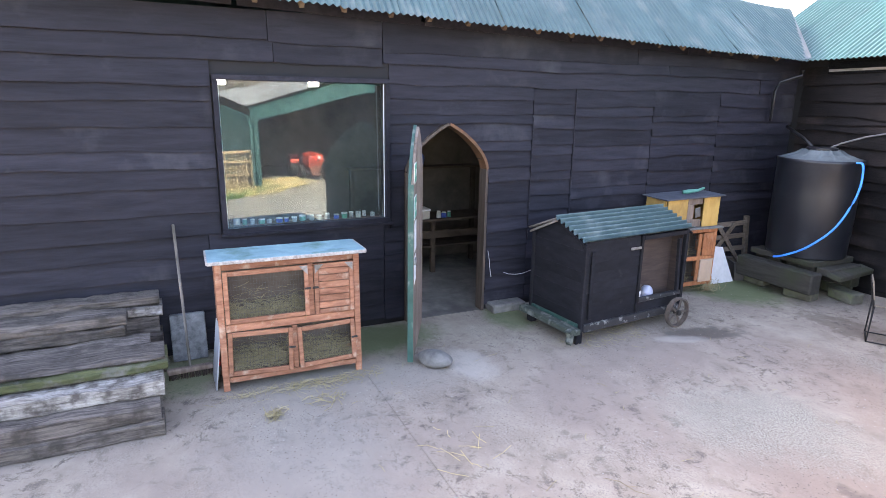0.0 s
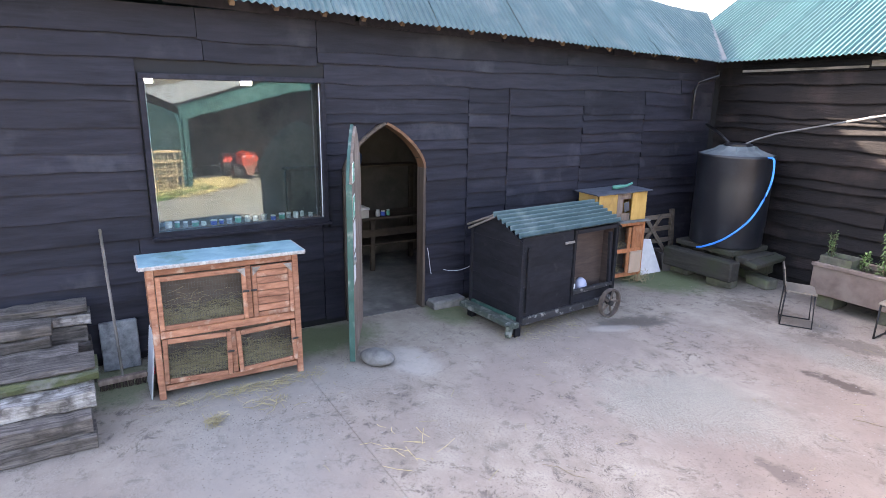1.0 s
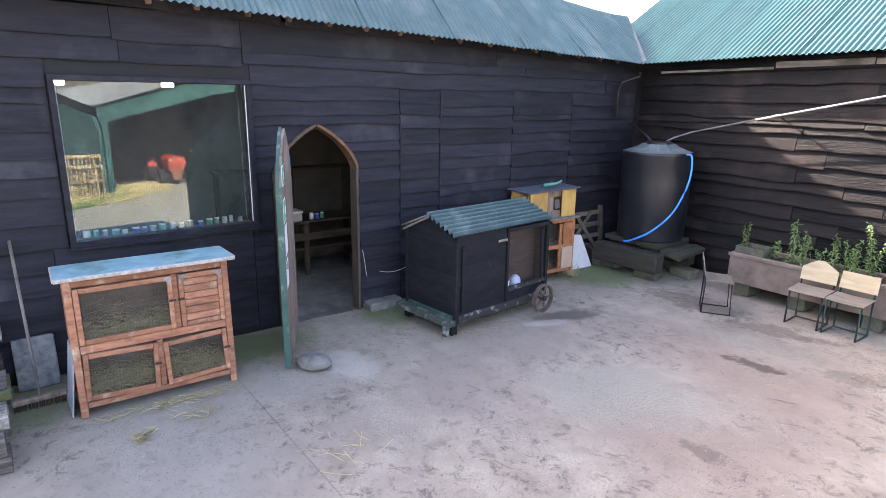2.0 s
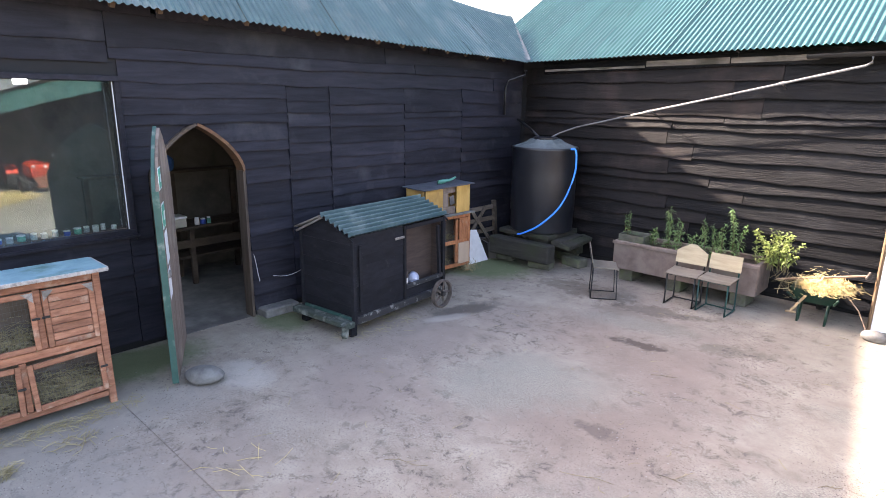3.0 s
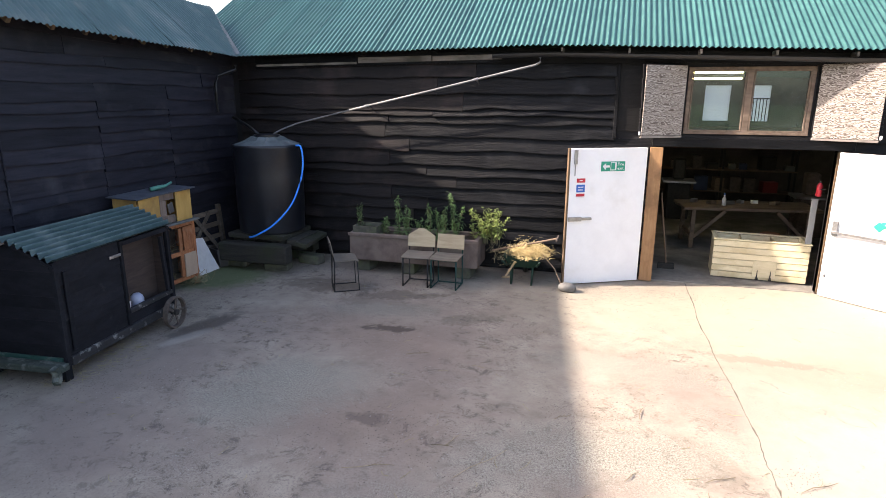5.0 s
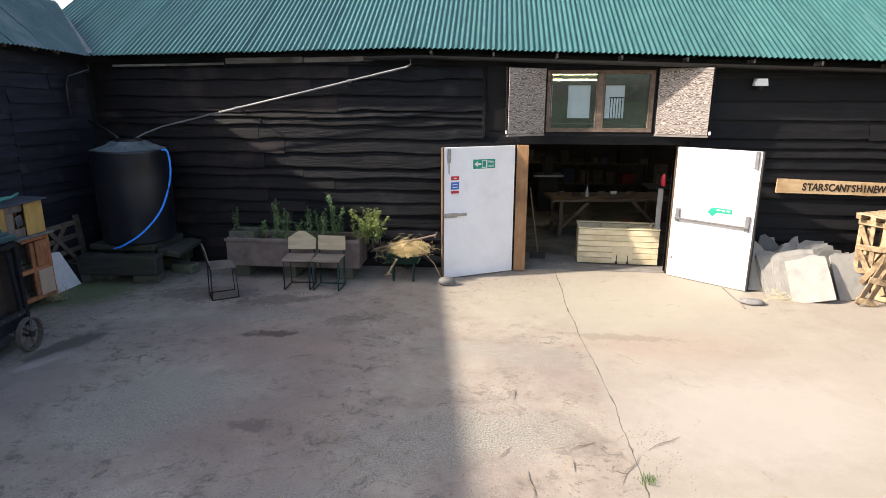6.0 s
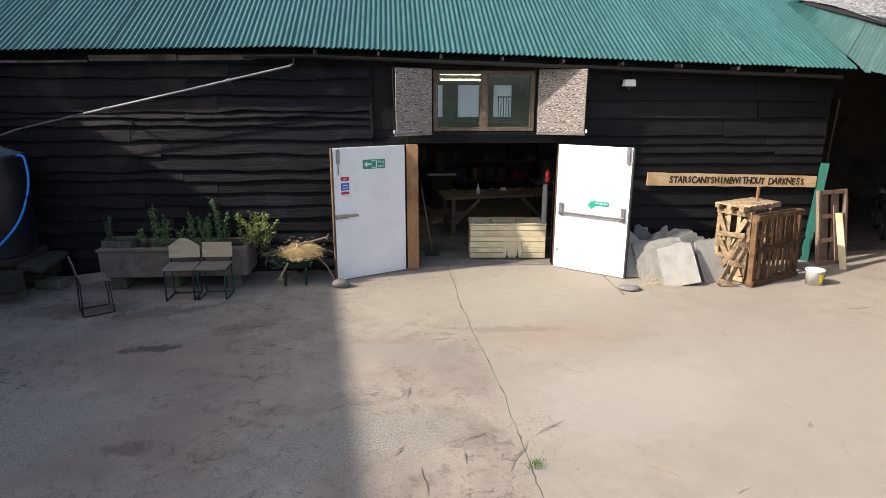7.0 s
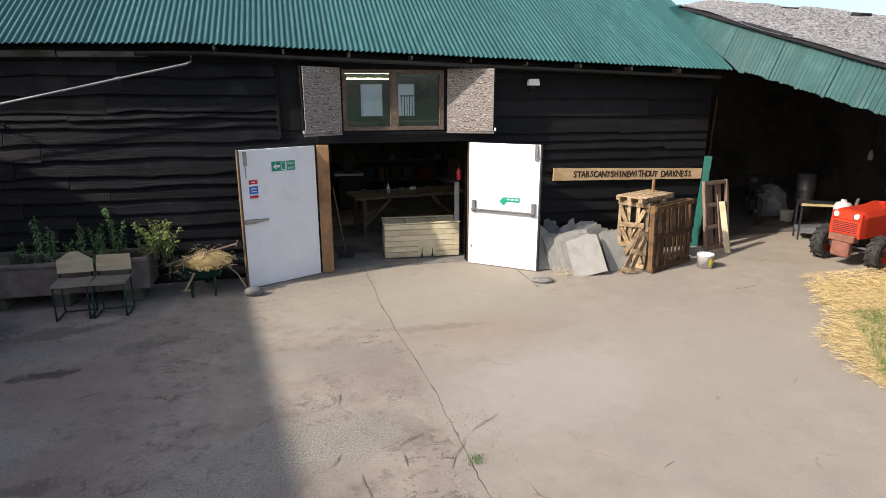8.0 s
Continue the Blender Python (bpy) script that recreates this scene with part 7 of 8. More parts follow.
straw("straw_wisp", 40, lambda r: (3.72 + r.gauss(0, 0.12), -1.12 + r.gauss(0, 0.1), 0.004 + abs(r.gauss(0, 0.03))), 41, m_straw, "wisps of straw round the slates", length=(0.05, 0.18), tilt=0.6)


# ---- pallets ----
m_pallet_brown = M("old_brown_pallet_wood", (0.05, 0.026, 0.011), (0.17, 0.094, 0.042), 0.85, (9, 9, 7), 40, 0.7, vary=0.5, stain=(0.035, 0.021, 0.012), stain_at=6, stain_cut=0.58)


def pallet(at, w, h, d, slats, label, seed, cross=False, back=True, wood=m_pallet):
    """Stands upright: faces -y, w wide, h high."""
    p = thing("pallet", label, "pallet", at, "pallets by the wall")
    r = random.Random(seed)
    for x in (-w / 2 + 0.03, w / 2 - 0.03):
        block("bearer", (0.055, d - 0.046, h), wood, p, pose(x, 0, h / 2))
    for z in (h * 0.05, h * 0.52, h * 0.96):
        block("cross_rail", (w, 0.02, 0.075), wood, p, pose(0, -d / 2 + 0.01, z))
        if back:
            block("cross_rail", (w, 0.02, 0.085), wood, p, pose(0, d / 2 - 0.01, z))
    for i in range(slats):
        x = -w / 2 + 0.12 + (w - 0.24) * (i + 0.5) / slats
        block("slat", (0.06, 0.018, h * 0.96), wood, p, pose(x + r.uniform(-0.012, 0.012), -d / 2 + 0.033, h / 2, 0, r.uniform(-1.5, 1.5), 0))
    if cross:
        for s in (-1, 1):
            bar("brace", (-s * w * 0.4, -d / 2 - 0.01 - 0.02 * (s > 0), h * 0.1), (s * w * 0.4, -d / 2 - 0.01 - 0.02 * (s > 0), h * 0.9), 0.018, 0.07, wood, p)
    return p


ang = math.degrees(math.atan2(0.45, 1.11))
pallet(pose(5.57, -1.12, 0.0, -2, 0, ang + 3), 1.16, 1.08, 0.13, 8, "brown weathered pallet standing on edge", 1, wood=m_pallet_brown)
pallet(pose(5.4, -0.6, 0.0, 0, 0, ang), 1.05, 1.1, 0.12, 6, "weathered pallet standing behind another", 2)
pallet(pose(4.96, -0.95, 0.0, 0, 0, ang - 84), 0.55, 1.1, 0.1, 2, "narrow slatted pallet end with cross braces", 3, True)
tp_ = thing("pallet", "flat pallet laid over the standing ones", "pallet", pose(5.2, -0.85, 1.115, 0, -1, ang), "pallets by the wall")
for y in (-0.26, 0, 0.26):
    block("bearer", (0.86, 0.08, 0.06), m_pallet, tp_, pose(0, y * 0.8, 0.03))
for i in range(7):
    block("slat", (0.09, 0.5, 0.018), m_pallet, tp_, pose(-0.385 + i * 0.128, 0, 0.07, 0, 0, (i % 3 - 1) * 1.5))
pallet(pose(4.93, -0.95, 0.0, 8, 0, ang - 60), 0.4, 0.78, 0.07, 1, "small broken crate frame with cross braces", 4, True, False)
lf_ = thing("broken_frame", "broken length of pallet frame leaning on the pallets", "timber", pose(4.66, -1.3, 0.0))
for dx in (0.0, 0.12):
    bar("slat", (-0.06 + dx, -0.03, 0.03), (0.3 + dx, 0.05, 0.72), 0.02, 0.08, m_pallet, lf_)
for k in (0.1, 0.5, 0.9):
    p = Vector((-0.06, -0.055, 0.03)).lerp(Vector((0.3, 0.025, 0.72)), k)
    bar("crosspiece", p - Vector((0.07, 0, 0)), p + Vector((0.21, 0, -0.06)), 0.02, 0.08, m_pallet, lf_)
bar("stake", (0.74, 0.55, 1.0), (0.74, 0.55, 1.42), 0.035, 0.035, m_new_wood, lf_)

# ---- bucket, green post, old frame, plank ----
bk = thing("plastic_bucket", "white plastic bucket with a yellow label", "bucket", pose(6.12, -1.3, 0) @ Matrix.Diagonal((0.86, 0.86, 0.9, 1)))
bm = B()
lathe(bm, ((0, 0.004), (0.125, 0.004), (0.13, 0), (0.145, 0.23), (0.155, 0.235), (0.155, 0.26), (0.145, 0.26), (0.14, 0.22), (0.12, 0.02), (0, 0.015)), 28)
part("pail", bm, plain("white_pail", (0.78, 0.78, 0.76), 0.35), bk, smooth=True)
bm = B()
rows = []
for z in (0.05, 0.2):
    rr_ = 0.131 + 0.0145 * z / 0.23 + 0.004
    rows.append([bm.verts.new((rr_ * math.cos(a), rr_ * math.sin(a), z)) for a in [radians(-96 + 9 * i) for i in range(9)]])
for i in range(8):
    bm.faces.new((rows[0][i], rows[0][i + 1], rows[1][i + 1], rows[1][i]))
part("label", bm, plain("yellow_label", (0.75, 0.65, 0.05)), bk, "yellow label")
bm = B()
tube(bm, [(0.158 * math.cos(a), 0.158 * math.sin(a), 0.245 - 0.14 * math.sin((a + 1.57) / 3.14 * math.pi) * 0.9) for a in [-1.57 + 3.14 * i / 12 for i in range(13)]], 0.004, 6)
part("handle", bm, m_wire, bk)
gp = thing("green_post", "dark green painted post leaning at the barn corner", "post", pose(7.08, 0.0, 0))
bar("post", (-0.19, 0, 0), (-0.12, -0.05, 1.68), 0.1, 0.13, plain("green_post_paint", (0.015, 0.11, 0.085), 0.45), gp, 0.006)
for z in (0.5, 1.0, 1.4):
    block("bolt", (0.03, 0.03, 0.03), m_steel, gp, pose(-0.19 + 0.07 * z / 1.7, -0.05 * z / 1.7 - 0.055, z))
of_ = thing("timber_frame", "old grey ladder-like timber frame leaning by the corner", "frame", pose(7.16, -0.3, 0, -9, 0, 14))
m_old = M("old_brown_frame_wood", (0.12, 0.08, 0.055), (0.26, 0.19, 0.14), 0.88, (16, 16, 4), 40, 0.5, vary=0.2)
for x in (-0.3, 0.3):
    block("stile", (0.05, 0.06, 1.26), m_old, of_, pose(x, 0, 0.63))
for z in (0.04, 0.42, 0.82, 1.22):
    block("rail", (0.548, 0.05, 0.07), m_old, of_, pose(0, 0, z))
for x in (-0.12, 0.12):
    block("backing_board", (0.17, 0.018, 1.2), m_old, of_, pose(x, 0.045, 0.62))
bar("batten", (0.05, -0.05, 0.05), (0.0, -0.05, 1.0), 0.02, 0.06, m_old, of_)
pk = thing("pine_plank", "pale new pine plank propped against the frame", "plank", pose(7.15, -0.6, 0))
bar("plank", (0, 0, 0.0), (-0.14, 0.13, 0.92), 0.05, 0.1, m_crate, pk)

# ---- wheelbarrow with straw ----
m_barrow = plain("green_barrow_steel", (0.005, 0.032, 0.02), 0.5)
wb = thing("wheelbarrow", "green steel wheelbarrow heaped with straw", "wheelbarrow", pose(-1.69, -0.5, 0, 0, 0, 3))
bm = B()
lo_, hi_ = [(-0.2, -0.26), (0.2, -0.26), (0.18, 0.22), (-0.18, 0.22)], [(-0.31, -0.36), (0.31, -0.36), (0.29, 0.38), (-0.29, 0.38)]
loops = [[bm.verts.new((x * k, y * k, z)) for x, y in lp] for lp, z, k in ((lo_, 0.26, 1), (hi_, 0.45, 1), (hi_, 0.45, 0.96), (lo_, 0.275, 0.96))]
for a, b in zip(loops, loops[1:]):
    for j in range(4):
        bm.faces.new((a[j], a[(j + 1) % 4], b[(j + 1) % 4], b[j]))
bm.faces.new(loops[0][::-1])
bm.faces.new(loops[-1])
for v in bm.verts:
    v.co.x, v.co.y = v.co.x * 0.9, v.co.y * 0.9
part("tray", bm, m_barrow, wb)
for s in (-1, 1):
    bm = B()
    tube(bm, ((s * 0.06, 0.42, 0.16), (s * 0.14, 0.2, 0.25), (s * 0.22, -0.3, 0.3), (s * 0.27, -0.5, 0.42)), 0.014, 8)
    part("shaft", bm, m_barrow, wb, smooth=True)
    bm = B()
    tube(bm, ((s * 0.15, -0.05, 0.27), (s * 0.15, -0.22, 0.012), (s * 0.15, -0.3, 0.012), (s * 0.16, -0.3, 0.28)), 0.014, 8)
    part("leg", bm, m_barrow, wb, smooth=True)
bm = B()
lathe(bm, ((0.1, -0.03), (0.155, -0.035), (0.165, 0), (0.155, 0.035), (0.1, 0.03), (0.1, -0.03)), 24, pose(0, 0.42, 0.165, 0, 90, 0))
part("wheel", bm, m_black_metal, wb, smooth=True)
straw("straw_heap", 2200, lambda r: (-1.58 + r.gauss(0, 0.12), -0.64 + r.gauss(0, 0.12), 0.41 + abs(r.gauss(0, 0.065))), 51, m_straw, "heap of golden straw in the wheelbarrow", length=(0.05, 0.17), width=0.003, tilt=0.6)
straw("hay_trail", 60, lambda r: (-1.96 + r.gauss(0, 0.08), -0.55 + r.gauss(0, 0.12), 0.36 + r.gauss(0, 0.06)), 52, m_hay, "brown straggling hay hanging beside the wheelbarrow", length=(0.1, 0.3), tilt=1.0)
fk = thing("fork", "wooden-handled fork laid across the straw", "fork", pose(0, 0, 0))
bar("handle", (-1.9, -0.85, 0.14), (-1.62, -0.68, 0.62), 0.03, 0.03, m_pallet, fk, 0.008)
bar("grip", (-1.96, -0.87, 0.13), (-1.84, -0.84, 0.13), 0.03, 0.03, m_pallet, fk, 0.008)
fk = thing("rake", "long brown rake handle across the straw", "rake", pose(0, 0, 0))
bar("handle", (-2.16, -0.65, 0.46), (-1.2, -0.65, 0.71), 0.026, 0.026, m_old, fk, 0.008)
bar("head", (-1.2, -0.71, 0.69), (-1.18, -0.59, 0.74), 0.02, 0.03, m_rust, fk, 0.004)
fk = thing("stick", "thin bent stick propped in the wheelbarrow", "stick", pose(0, 0, 0))
bm = B()
tube(bm, ((-1.4, -0.75, 0.5), (-1.2, -0.8, 0.3), (-1.1, -0.85, 0.12), (-1.05, -0.85, 0.01)), 0.008, 6)
part("shaft", bm, m_old, fk)

# ---- open eastern shed with hanging tin and an old cement roof ----
def tin_foot(y):
    return 3.2 + (y + 0.27) * 0.238


def tin_head(y):
    return 4.03 + (y - 0.23) * 0.288


shed_roof = tagged(part("roof_shed", B(), m_grey_roof), "mossy grey corrugated cement roof over hanging green tin", "roof", kind="structure")
y, k = 1.7, 0
rr = random.Random(23)
while y > -4.25:
    w = 0.61
    rag = rr.uniform(-0.05, 0.04)

    def foot(s, y=y, rag=rag, k=k):
        v = y - s
        z = tin_foot(min(v, -0.27) if v > -0.27 else v) + rag * 0.5 + 0.05 * noise.noise((v * 5, 2, 0)) + 0.025 * noise.noise((v * 17, 3, 0))
        if v > -0.3:
            z = 3.2 + (v + 0.35) * 0.6 - 0.02
        return V(7.06 + 0.008 * (k % 2), v, z)

    def head(s, y=y, k=k):
        v = y - s
        z = tin_head(v)
        return V(7.32 + 0.008 * (k % 2), v, max(z, 3.25 + (v + 0.35) * 0.6) if v > -0.3 else z)

    sheet = part("tin_sheet", tin_sheet(foot, head, None, Vector((-0.93, 0, 0.37)), w, pitch=0.0785, amp=0.013, rows=4, droop=0.012, seed=0.0), m_tin_c, shed_roof, smooth=True)
    y, k = y - w + 0.06, k + 1
def ridge_z(y):
    return 4.28 + (y - 0.7) * 0.195 + 0.05 * noise.noise((y * 1.4, 6, 0))


# corrugated cement slope, sagging
bm = B()
rows = []
nx, ny = 26, 200
for j in range(ny + 1):
    y = 6.2 - 10.75 * j / ny
    row = []
    for i in range(nx + 1):
        q = i / nx
        x = 7.2 + 4.22 * q
        e = tin_head(min(y, 1.5)) + 0.03
        z = e + (ridge_z(y) - e) * q + 0.05 * noise.noise((x * 0.8, y * 0.7, 0)) + 0.02 * min(1.0, q * 6) * math.cos(TAU * y / 0.146) + min(1.0, 0.2 + q * 6) * (0.022 * noise.noise((x * 5, y * 5, 1)) + 0.018 * noise.noise((x * 13, y * 13, 4))) + min(1.0, q * 4) * 0.045 * noise.noise((round(q * 4), y * 0.6, 9))
        row.append(bm.verts.new((x, y, z)))
    rows.append(row)
for a, b in zip(rows, rows[1:]):
    for i in range(nx):
        bm.faces.new((a[i], a[i + 1], b[i + 1], b[i]))
part("cement_slope", bm, m_grey_roof, shed_roof)
bm = B()
rows = []
for j in range(21):
    y = 6.2 - 10.75 * j / 20
    z = ridge_z(y)
    rows.append([bm.verts.new(p) for p in ((11.42, y, z), (15.0, y, z - 1.6))])
for a, b in zip(rows, rows[1:]):
    bm.faces.new((a[0], a[1], b[1], b[0]))
part("rear_slope", bm, m_grey_roof, shed_roof)
bar("eaves_beam", (7.31, 1.5, tin_head(1.5)), (7.31, -4.5, tin_head(-4.5)), 0.16, 0.06, m_backing, shed_roof)
for x, y in ((10.6, 2.4), (10.6, 0.6)):
    z = tin_head(min(y, 1.5)) + 0.04 + (x - 7.22) / 4.2 * (ridge_z(y) - tin_head(min(y, 1.5)) - 0.03)
    block("ridge_vent", (0.3, 0.24, 0.08), m_backing, shed_roof, pose(x, y, z + 0.01, 10, 0, 0), 0.02)
slab("wall_shed_back", "black interior wall of the open shed", "wall", m_inside, 14.6, 14.7, -4.5, 6.0, 0, 4.2)
slab("wall_shed_north", "black interior wall of the open shed", "wall", m_inside, 6.95, 14.6, 5.9, 6.0, 0, 4.2)
bm = B()
prism(bm, ((7.05, 0), (14.6, 0), (14.6, 0.7), (11.4, 2.85), (7.4, 2.4), (7.05, 2.0)), -4.5, -4.4, "y")
tagged(part("wall_shed_south", bm, m_tin_c), "green sheeted end wall of the shed", "wall", kind="structure")
slab("post_shed", "rough dark timber roof post", "post", m_backing, 7.6, 7.74, 2.6, 2.74, 0, 4.0)
slab("post_shed", "green corner post of the shed", "post", m_tin_c, 7.06, 7.22, -4.36, -4.2, 0, 2.4)
for x, y in ((7.15, 0.5),):
    pl_ = thing("pole", "thin grey pole standing at the barn corner", "pole", pose(x, y, 0))
    bar("pole", (0.2, 0, 0), (0.38, 0.1, 2.7), 0.03, 0.03, m_jamb, pl_)

# dark earth slabs laid out to the sun's reach so the floor reads shaded
m_earth = M("shaded_trodden_earth", (0.06, 0.052, 0.043), (0.17, 0.15, 0.128), 0.95, (4, 4, 4), 60, 0.6, vary=0)
slab("floor_shed", "trodden earth floor, darkened over the shaded part of the open shed", "floor", m_earth, 10.0, 14.6, -4.4, 0.5, -0.02, 0.006)
slab("floor_shed", "trodden earth floor, darkened over the shaded part of the open shed", "floor", m_earth, 6.96, 14.6, 0.5, 5.9, -0.02, 0.006)

# ---- small red tractor ----
m_red = M("tractor_red", (0.42, 0.03, 0.012), (0.54, 0.05, 0.02), 0.35, (3, 3, 3), 30, 0.05, vary=0, stain=(0.4, 0.05, 0.03), stain_at=4, stain_cut=0.66, spec=0.5)
m_tyre = M("tractor_tyre", (0.012, 0.012, 0.012), (0.04, 0.037, 0.034), 0.8, (14, 14, 14), 50, 0.3, vary=0)
m_rust_red = M("rusty_red_weight", (0.12, 0.05, 0.035), (0.24, 0.1, 0.07), 0.75, (8, 8, 8), 50, 0.4, vary=0)
tra = thing("tractor", "small bright red compact tractor with lugged tyres", "tractor", pose(8.62, -1.73, 0, 0, 0, 188.5))
# local axes: x forward, wheels at x = 0 in front and -1.45 behind


def tractor_wheel(x, y, r, w, lugs, side):
    wh = new("wheel")
    wh.parent = tra
    wh.matrix_basis = pose(x, y, r, 90, 0, 0)
    bm = B()
    lathe(bm, ((r * 0.55, -w / 2), (r * 0.82, -w * 0.52), (r * 0.93, -w * 0.42), (r * 0.94, 0), (r * 0.93, w * 0.42), (r * 0.82, w * 0.52), (r * 0.55, w / 2), (r * 0.55, -w / 2)), 36)
    for i in range(lugs):
        for s in (-1, 1):
            a = TAU * (i + (0.5 if s > 0 else 0)) / lugs
            m = pose(0, 0, 0, 0, 0, math.degrees(a)) @ pose(r * 0.955, 0, s * w * 0.24, s * 32, 0, 0)
            box(bm, -r * 0.05, r * 0.06, -r * 0.045, r * 0.045, -w * 0.27, w * 0.27, m)
    part("tyre", bm, m_tyre, wh)
    bm = B()
    lathe(bm, ((0, -0.02), (r * 0.2, -0.03), (r * 0.25, -w * 0.2), (r * 0.5, -w * 0.3), (r * 0.56, -w * 0.42), (r * 0.56, w * 0.42), (r * 0.5, w * 0.3), (r * 0.25, w * 0.2), (r * 0.2, 0.06), (0, 0.06)), 28)
    part("rim", bm, m_red, wh, "red wheel rim", smooth=True)
    for i in range(5):
        a = TAU * i / 5
        bm = B()
        for s in (-1, 1):
            cyl(bm, (r * 0.12 * math.cos(a), r * 0.12 * math.sin(a), 0), (r * 0.12 * math.cos(a), r * 0.12 * math.sin(a), s * 0.075), 0.012, n=6)
        part("wheel_bolt", bm, m_steel, wh)


for s in (-1, 1):
    tractor_wheel(0, s * 0.46, 0.285, 0.2, 15, s)
    tractor_wheel(-1.5, s * 0.52, 0.42, 0.28, 18, s)
bm = B()
sec = ((-0.27, 0.5), (-0.27, 0.86), (-0.22, 0.95), (0.22, 0.95), (0.27, 0.86), (0.27, 0.5))
rows = []
for x, dz, k in ((0.26, -0.06, 0.92), (0.14, -0.02, 0.96), (-0.4, 0.0, 0.96), (-0.72, 0.03, 0.96)):
    rows.append([bm.verts.new((x, y * k, z + (dz if z > 0.6 else 0))) for y, z in sec])
for a, b in zip(rows, rows[1:]):
    for j in range(5):
        bm.faces.new((a[j], b[j], b[j + 1], a[j + 1]))
bm.faces.new(rows[0])
bm.faces.new(rows[-1][::-1])
bmesh.ops.recalc_face_normals(bm, faces=bm.faces)
hood = part("hood", bm, m_red, tra)
gr = new("grille")
gr.parent = tra
gr.matrix_basis = pose(0.265, 0, 0.66)
block("surround", (0.03, 0.5, 0.22), m_red, gr, pose(0, 0, 0), 0.008)
for i in range(6):
    block("slot", (0.012, 0.4, 0.014), m_black_metal, gr, pose(0.014, 0, -0.075 + i * 0.03), 0.002, "dark grille slot")
block("nose_panel", (0.04, 0.5, 0.14), m_red, tra, pose(0.255, 0, 0.845), 0.015)
for s in (-1, 1):
    hl = new("headlight")
    hl.parent = tra
    hl.matrix_basis = pose(0.277, s * 0.165, 0.855, 0, 90, 0)
    bm = B()
    lathe(bm, ((0.052, -0.01), (0.055, 0.012), (0.046, 0.016)), 20)
    part("bezel", bm, m_steel, hl)
    bm = B()
    lathe(bm, ((0.046, 0.006), (0.03, 0.016), (0, 0.02)), 20)
    part("lens", bm, plain("lamp_lens", (0.75, 0.76, 0.74), 0.2), hl, "pale round lens", smooth=True)
block("weight_bracket", (0.16, 0.42, 0.12), m_rust_red, tra, pose(0.26, 0, 0.48), 0.015, "rusty red bracket")
block("front_weight", (0.12, 0.3, 0.26), m_rust_red, tra, pose(0.27, 0, 0.3), 0.02, "rusty red front plate")
block("axle_beam", (0.12, 0.72, 0.1), m_black_metal, tra, pose(0, 0, 0.29), 0.015)
block("steering_rod", (0.03, 0.6, 0.03), m_steel, tra, pose(0.14, 0.05, 0.34), 0.006)
block("chassis", (1.7, 0.2, 0.2), m_black_metal, tra, pose(-0.7, 0, 0.4), 0.02)
block("engine", (0.8, 0.34, 0.3), m_black_metal, tra, pose(-0.25, 0, 0.5), 0.03)
block("dashboard", (0.2, 0.42, 0.44), m_red, tra, pose(-0.8, 0, 0.77), 0.05)
bm = B()
tube(bm, ((-0.45, -0.31, 0.55), (-0.45, -0.33, 0.7), (-0.47, -0.33, 0.98), (-0.5, -0.33, 1.02)), 0.025, 10)
part("exhaust", bm, m_rust, tra, "dull iron exhaust", smooth=True)
bm = B()
tube(bm, [(-0.92 + 0.18 * 0.5 * math.cos(a), 0.18 * math.sin(a), 1.16 + 0.13 * math.cos(a)) for a in [TAU * i / 20 for i in range(21)]], 0.013, 8)
part("steering_wheel", bm, m_black_metal, tra, smooth=True)
bar("steering_column", (-0.82, 0, 1.0), (-0.92, 0, 1.16), 0.03, 0.03, m_black_metal, tra)
block("cap", (0.1, 0.1, 0.06), m_red, tra, pose(-0.62, 0, 0.995), 0.02)
block("seat", (0.36, 0.4, 0.08), m_black_metal, tra, pose(-1.5, 0, 0.82), 0.03)
block("seat_back", (0.08, 0.38, 0.3), m_black_metal, tra, pose(-1.68, 0, 0.98), 0.03)
block("transmission", (0.6, 0.36, 0.36), m_black_metal, tra, pose(-1.45, 0, 0.55), 0.03)
for s in (-1, 1):
    bm = B()
    rows = []
    for i in range(9):
        a = radians(20 + 140 * i / 8)
        rows.append([bm.verts.new((-1.5 + 0.46 * math.cos(a), y_, 0.42 + 0.46 * math.sin(a))) for y_ in (s * 0.33, s * 0.66)])
    for a, b in zip(rows, rows[1:]):
        bm.faces.new((a[0], a[1], b[1], b[0]))
    part("mudguard", bm, m_red, tra)
    for x in (-1.5,):
        block("mudguard_stay", (0.06, 0.3, 0.05), m_red, tra, pose(x, s * 0.33, 0.7))

# ---- clutter under the shed roof ----
tb2 = thing("metal_table", "old steel-framed table with a yellow edge in the shed", "table", pose(9.5, -0.1, 0, 0, 0, -32) @ Matrix.Diagonal((0.82, 0.82, 0.97, 1)))
block("top", (0.75, 0.5, 0.03), m_black_metal, tb2, pose(0, 0, 0.735))
block("edge_strip", (0.75, 0.015, 0.05), plain("yellow_edge", (0.4, 0.32, 0.15)), tb2, pose(0, -0.26, 0.725), label="yellowish edge")
for sx in (-1, 1):
    for sy in (-1, 1):
        block("leg", (0.035, 0.035, 0.72), m_tube_dark, tb2, pose(sx * 0.34, sy * 0.21, 0.36))
block("lower_shelf", (0.7, 0.44, 0.1), plain("grey_shelf", (0.12, 0.13, 0.14)), tb2, pose(0, 0, 0.2))
dr = thing("metal_drum", "tall dull galvanised drum in the shed", "drum", pose(10.9, 1.55, 0) @ Matrix.Diagonal((0.72, 0.72, 0.85, 1)))
bm = B()
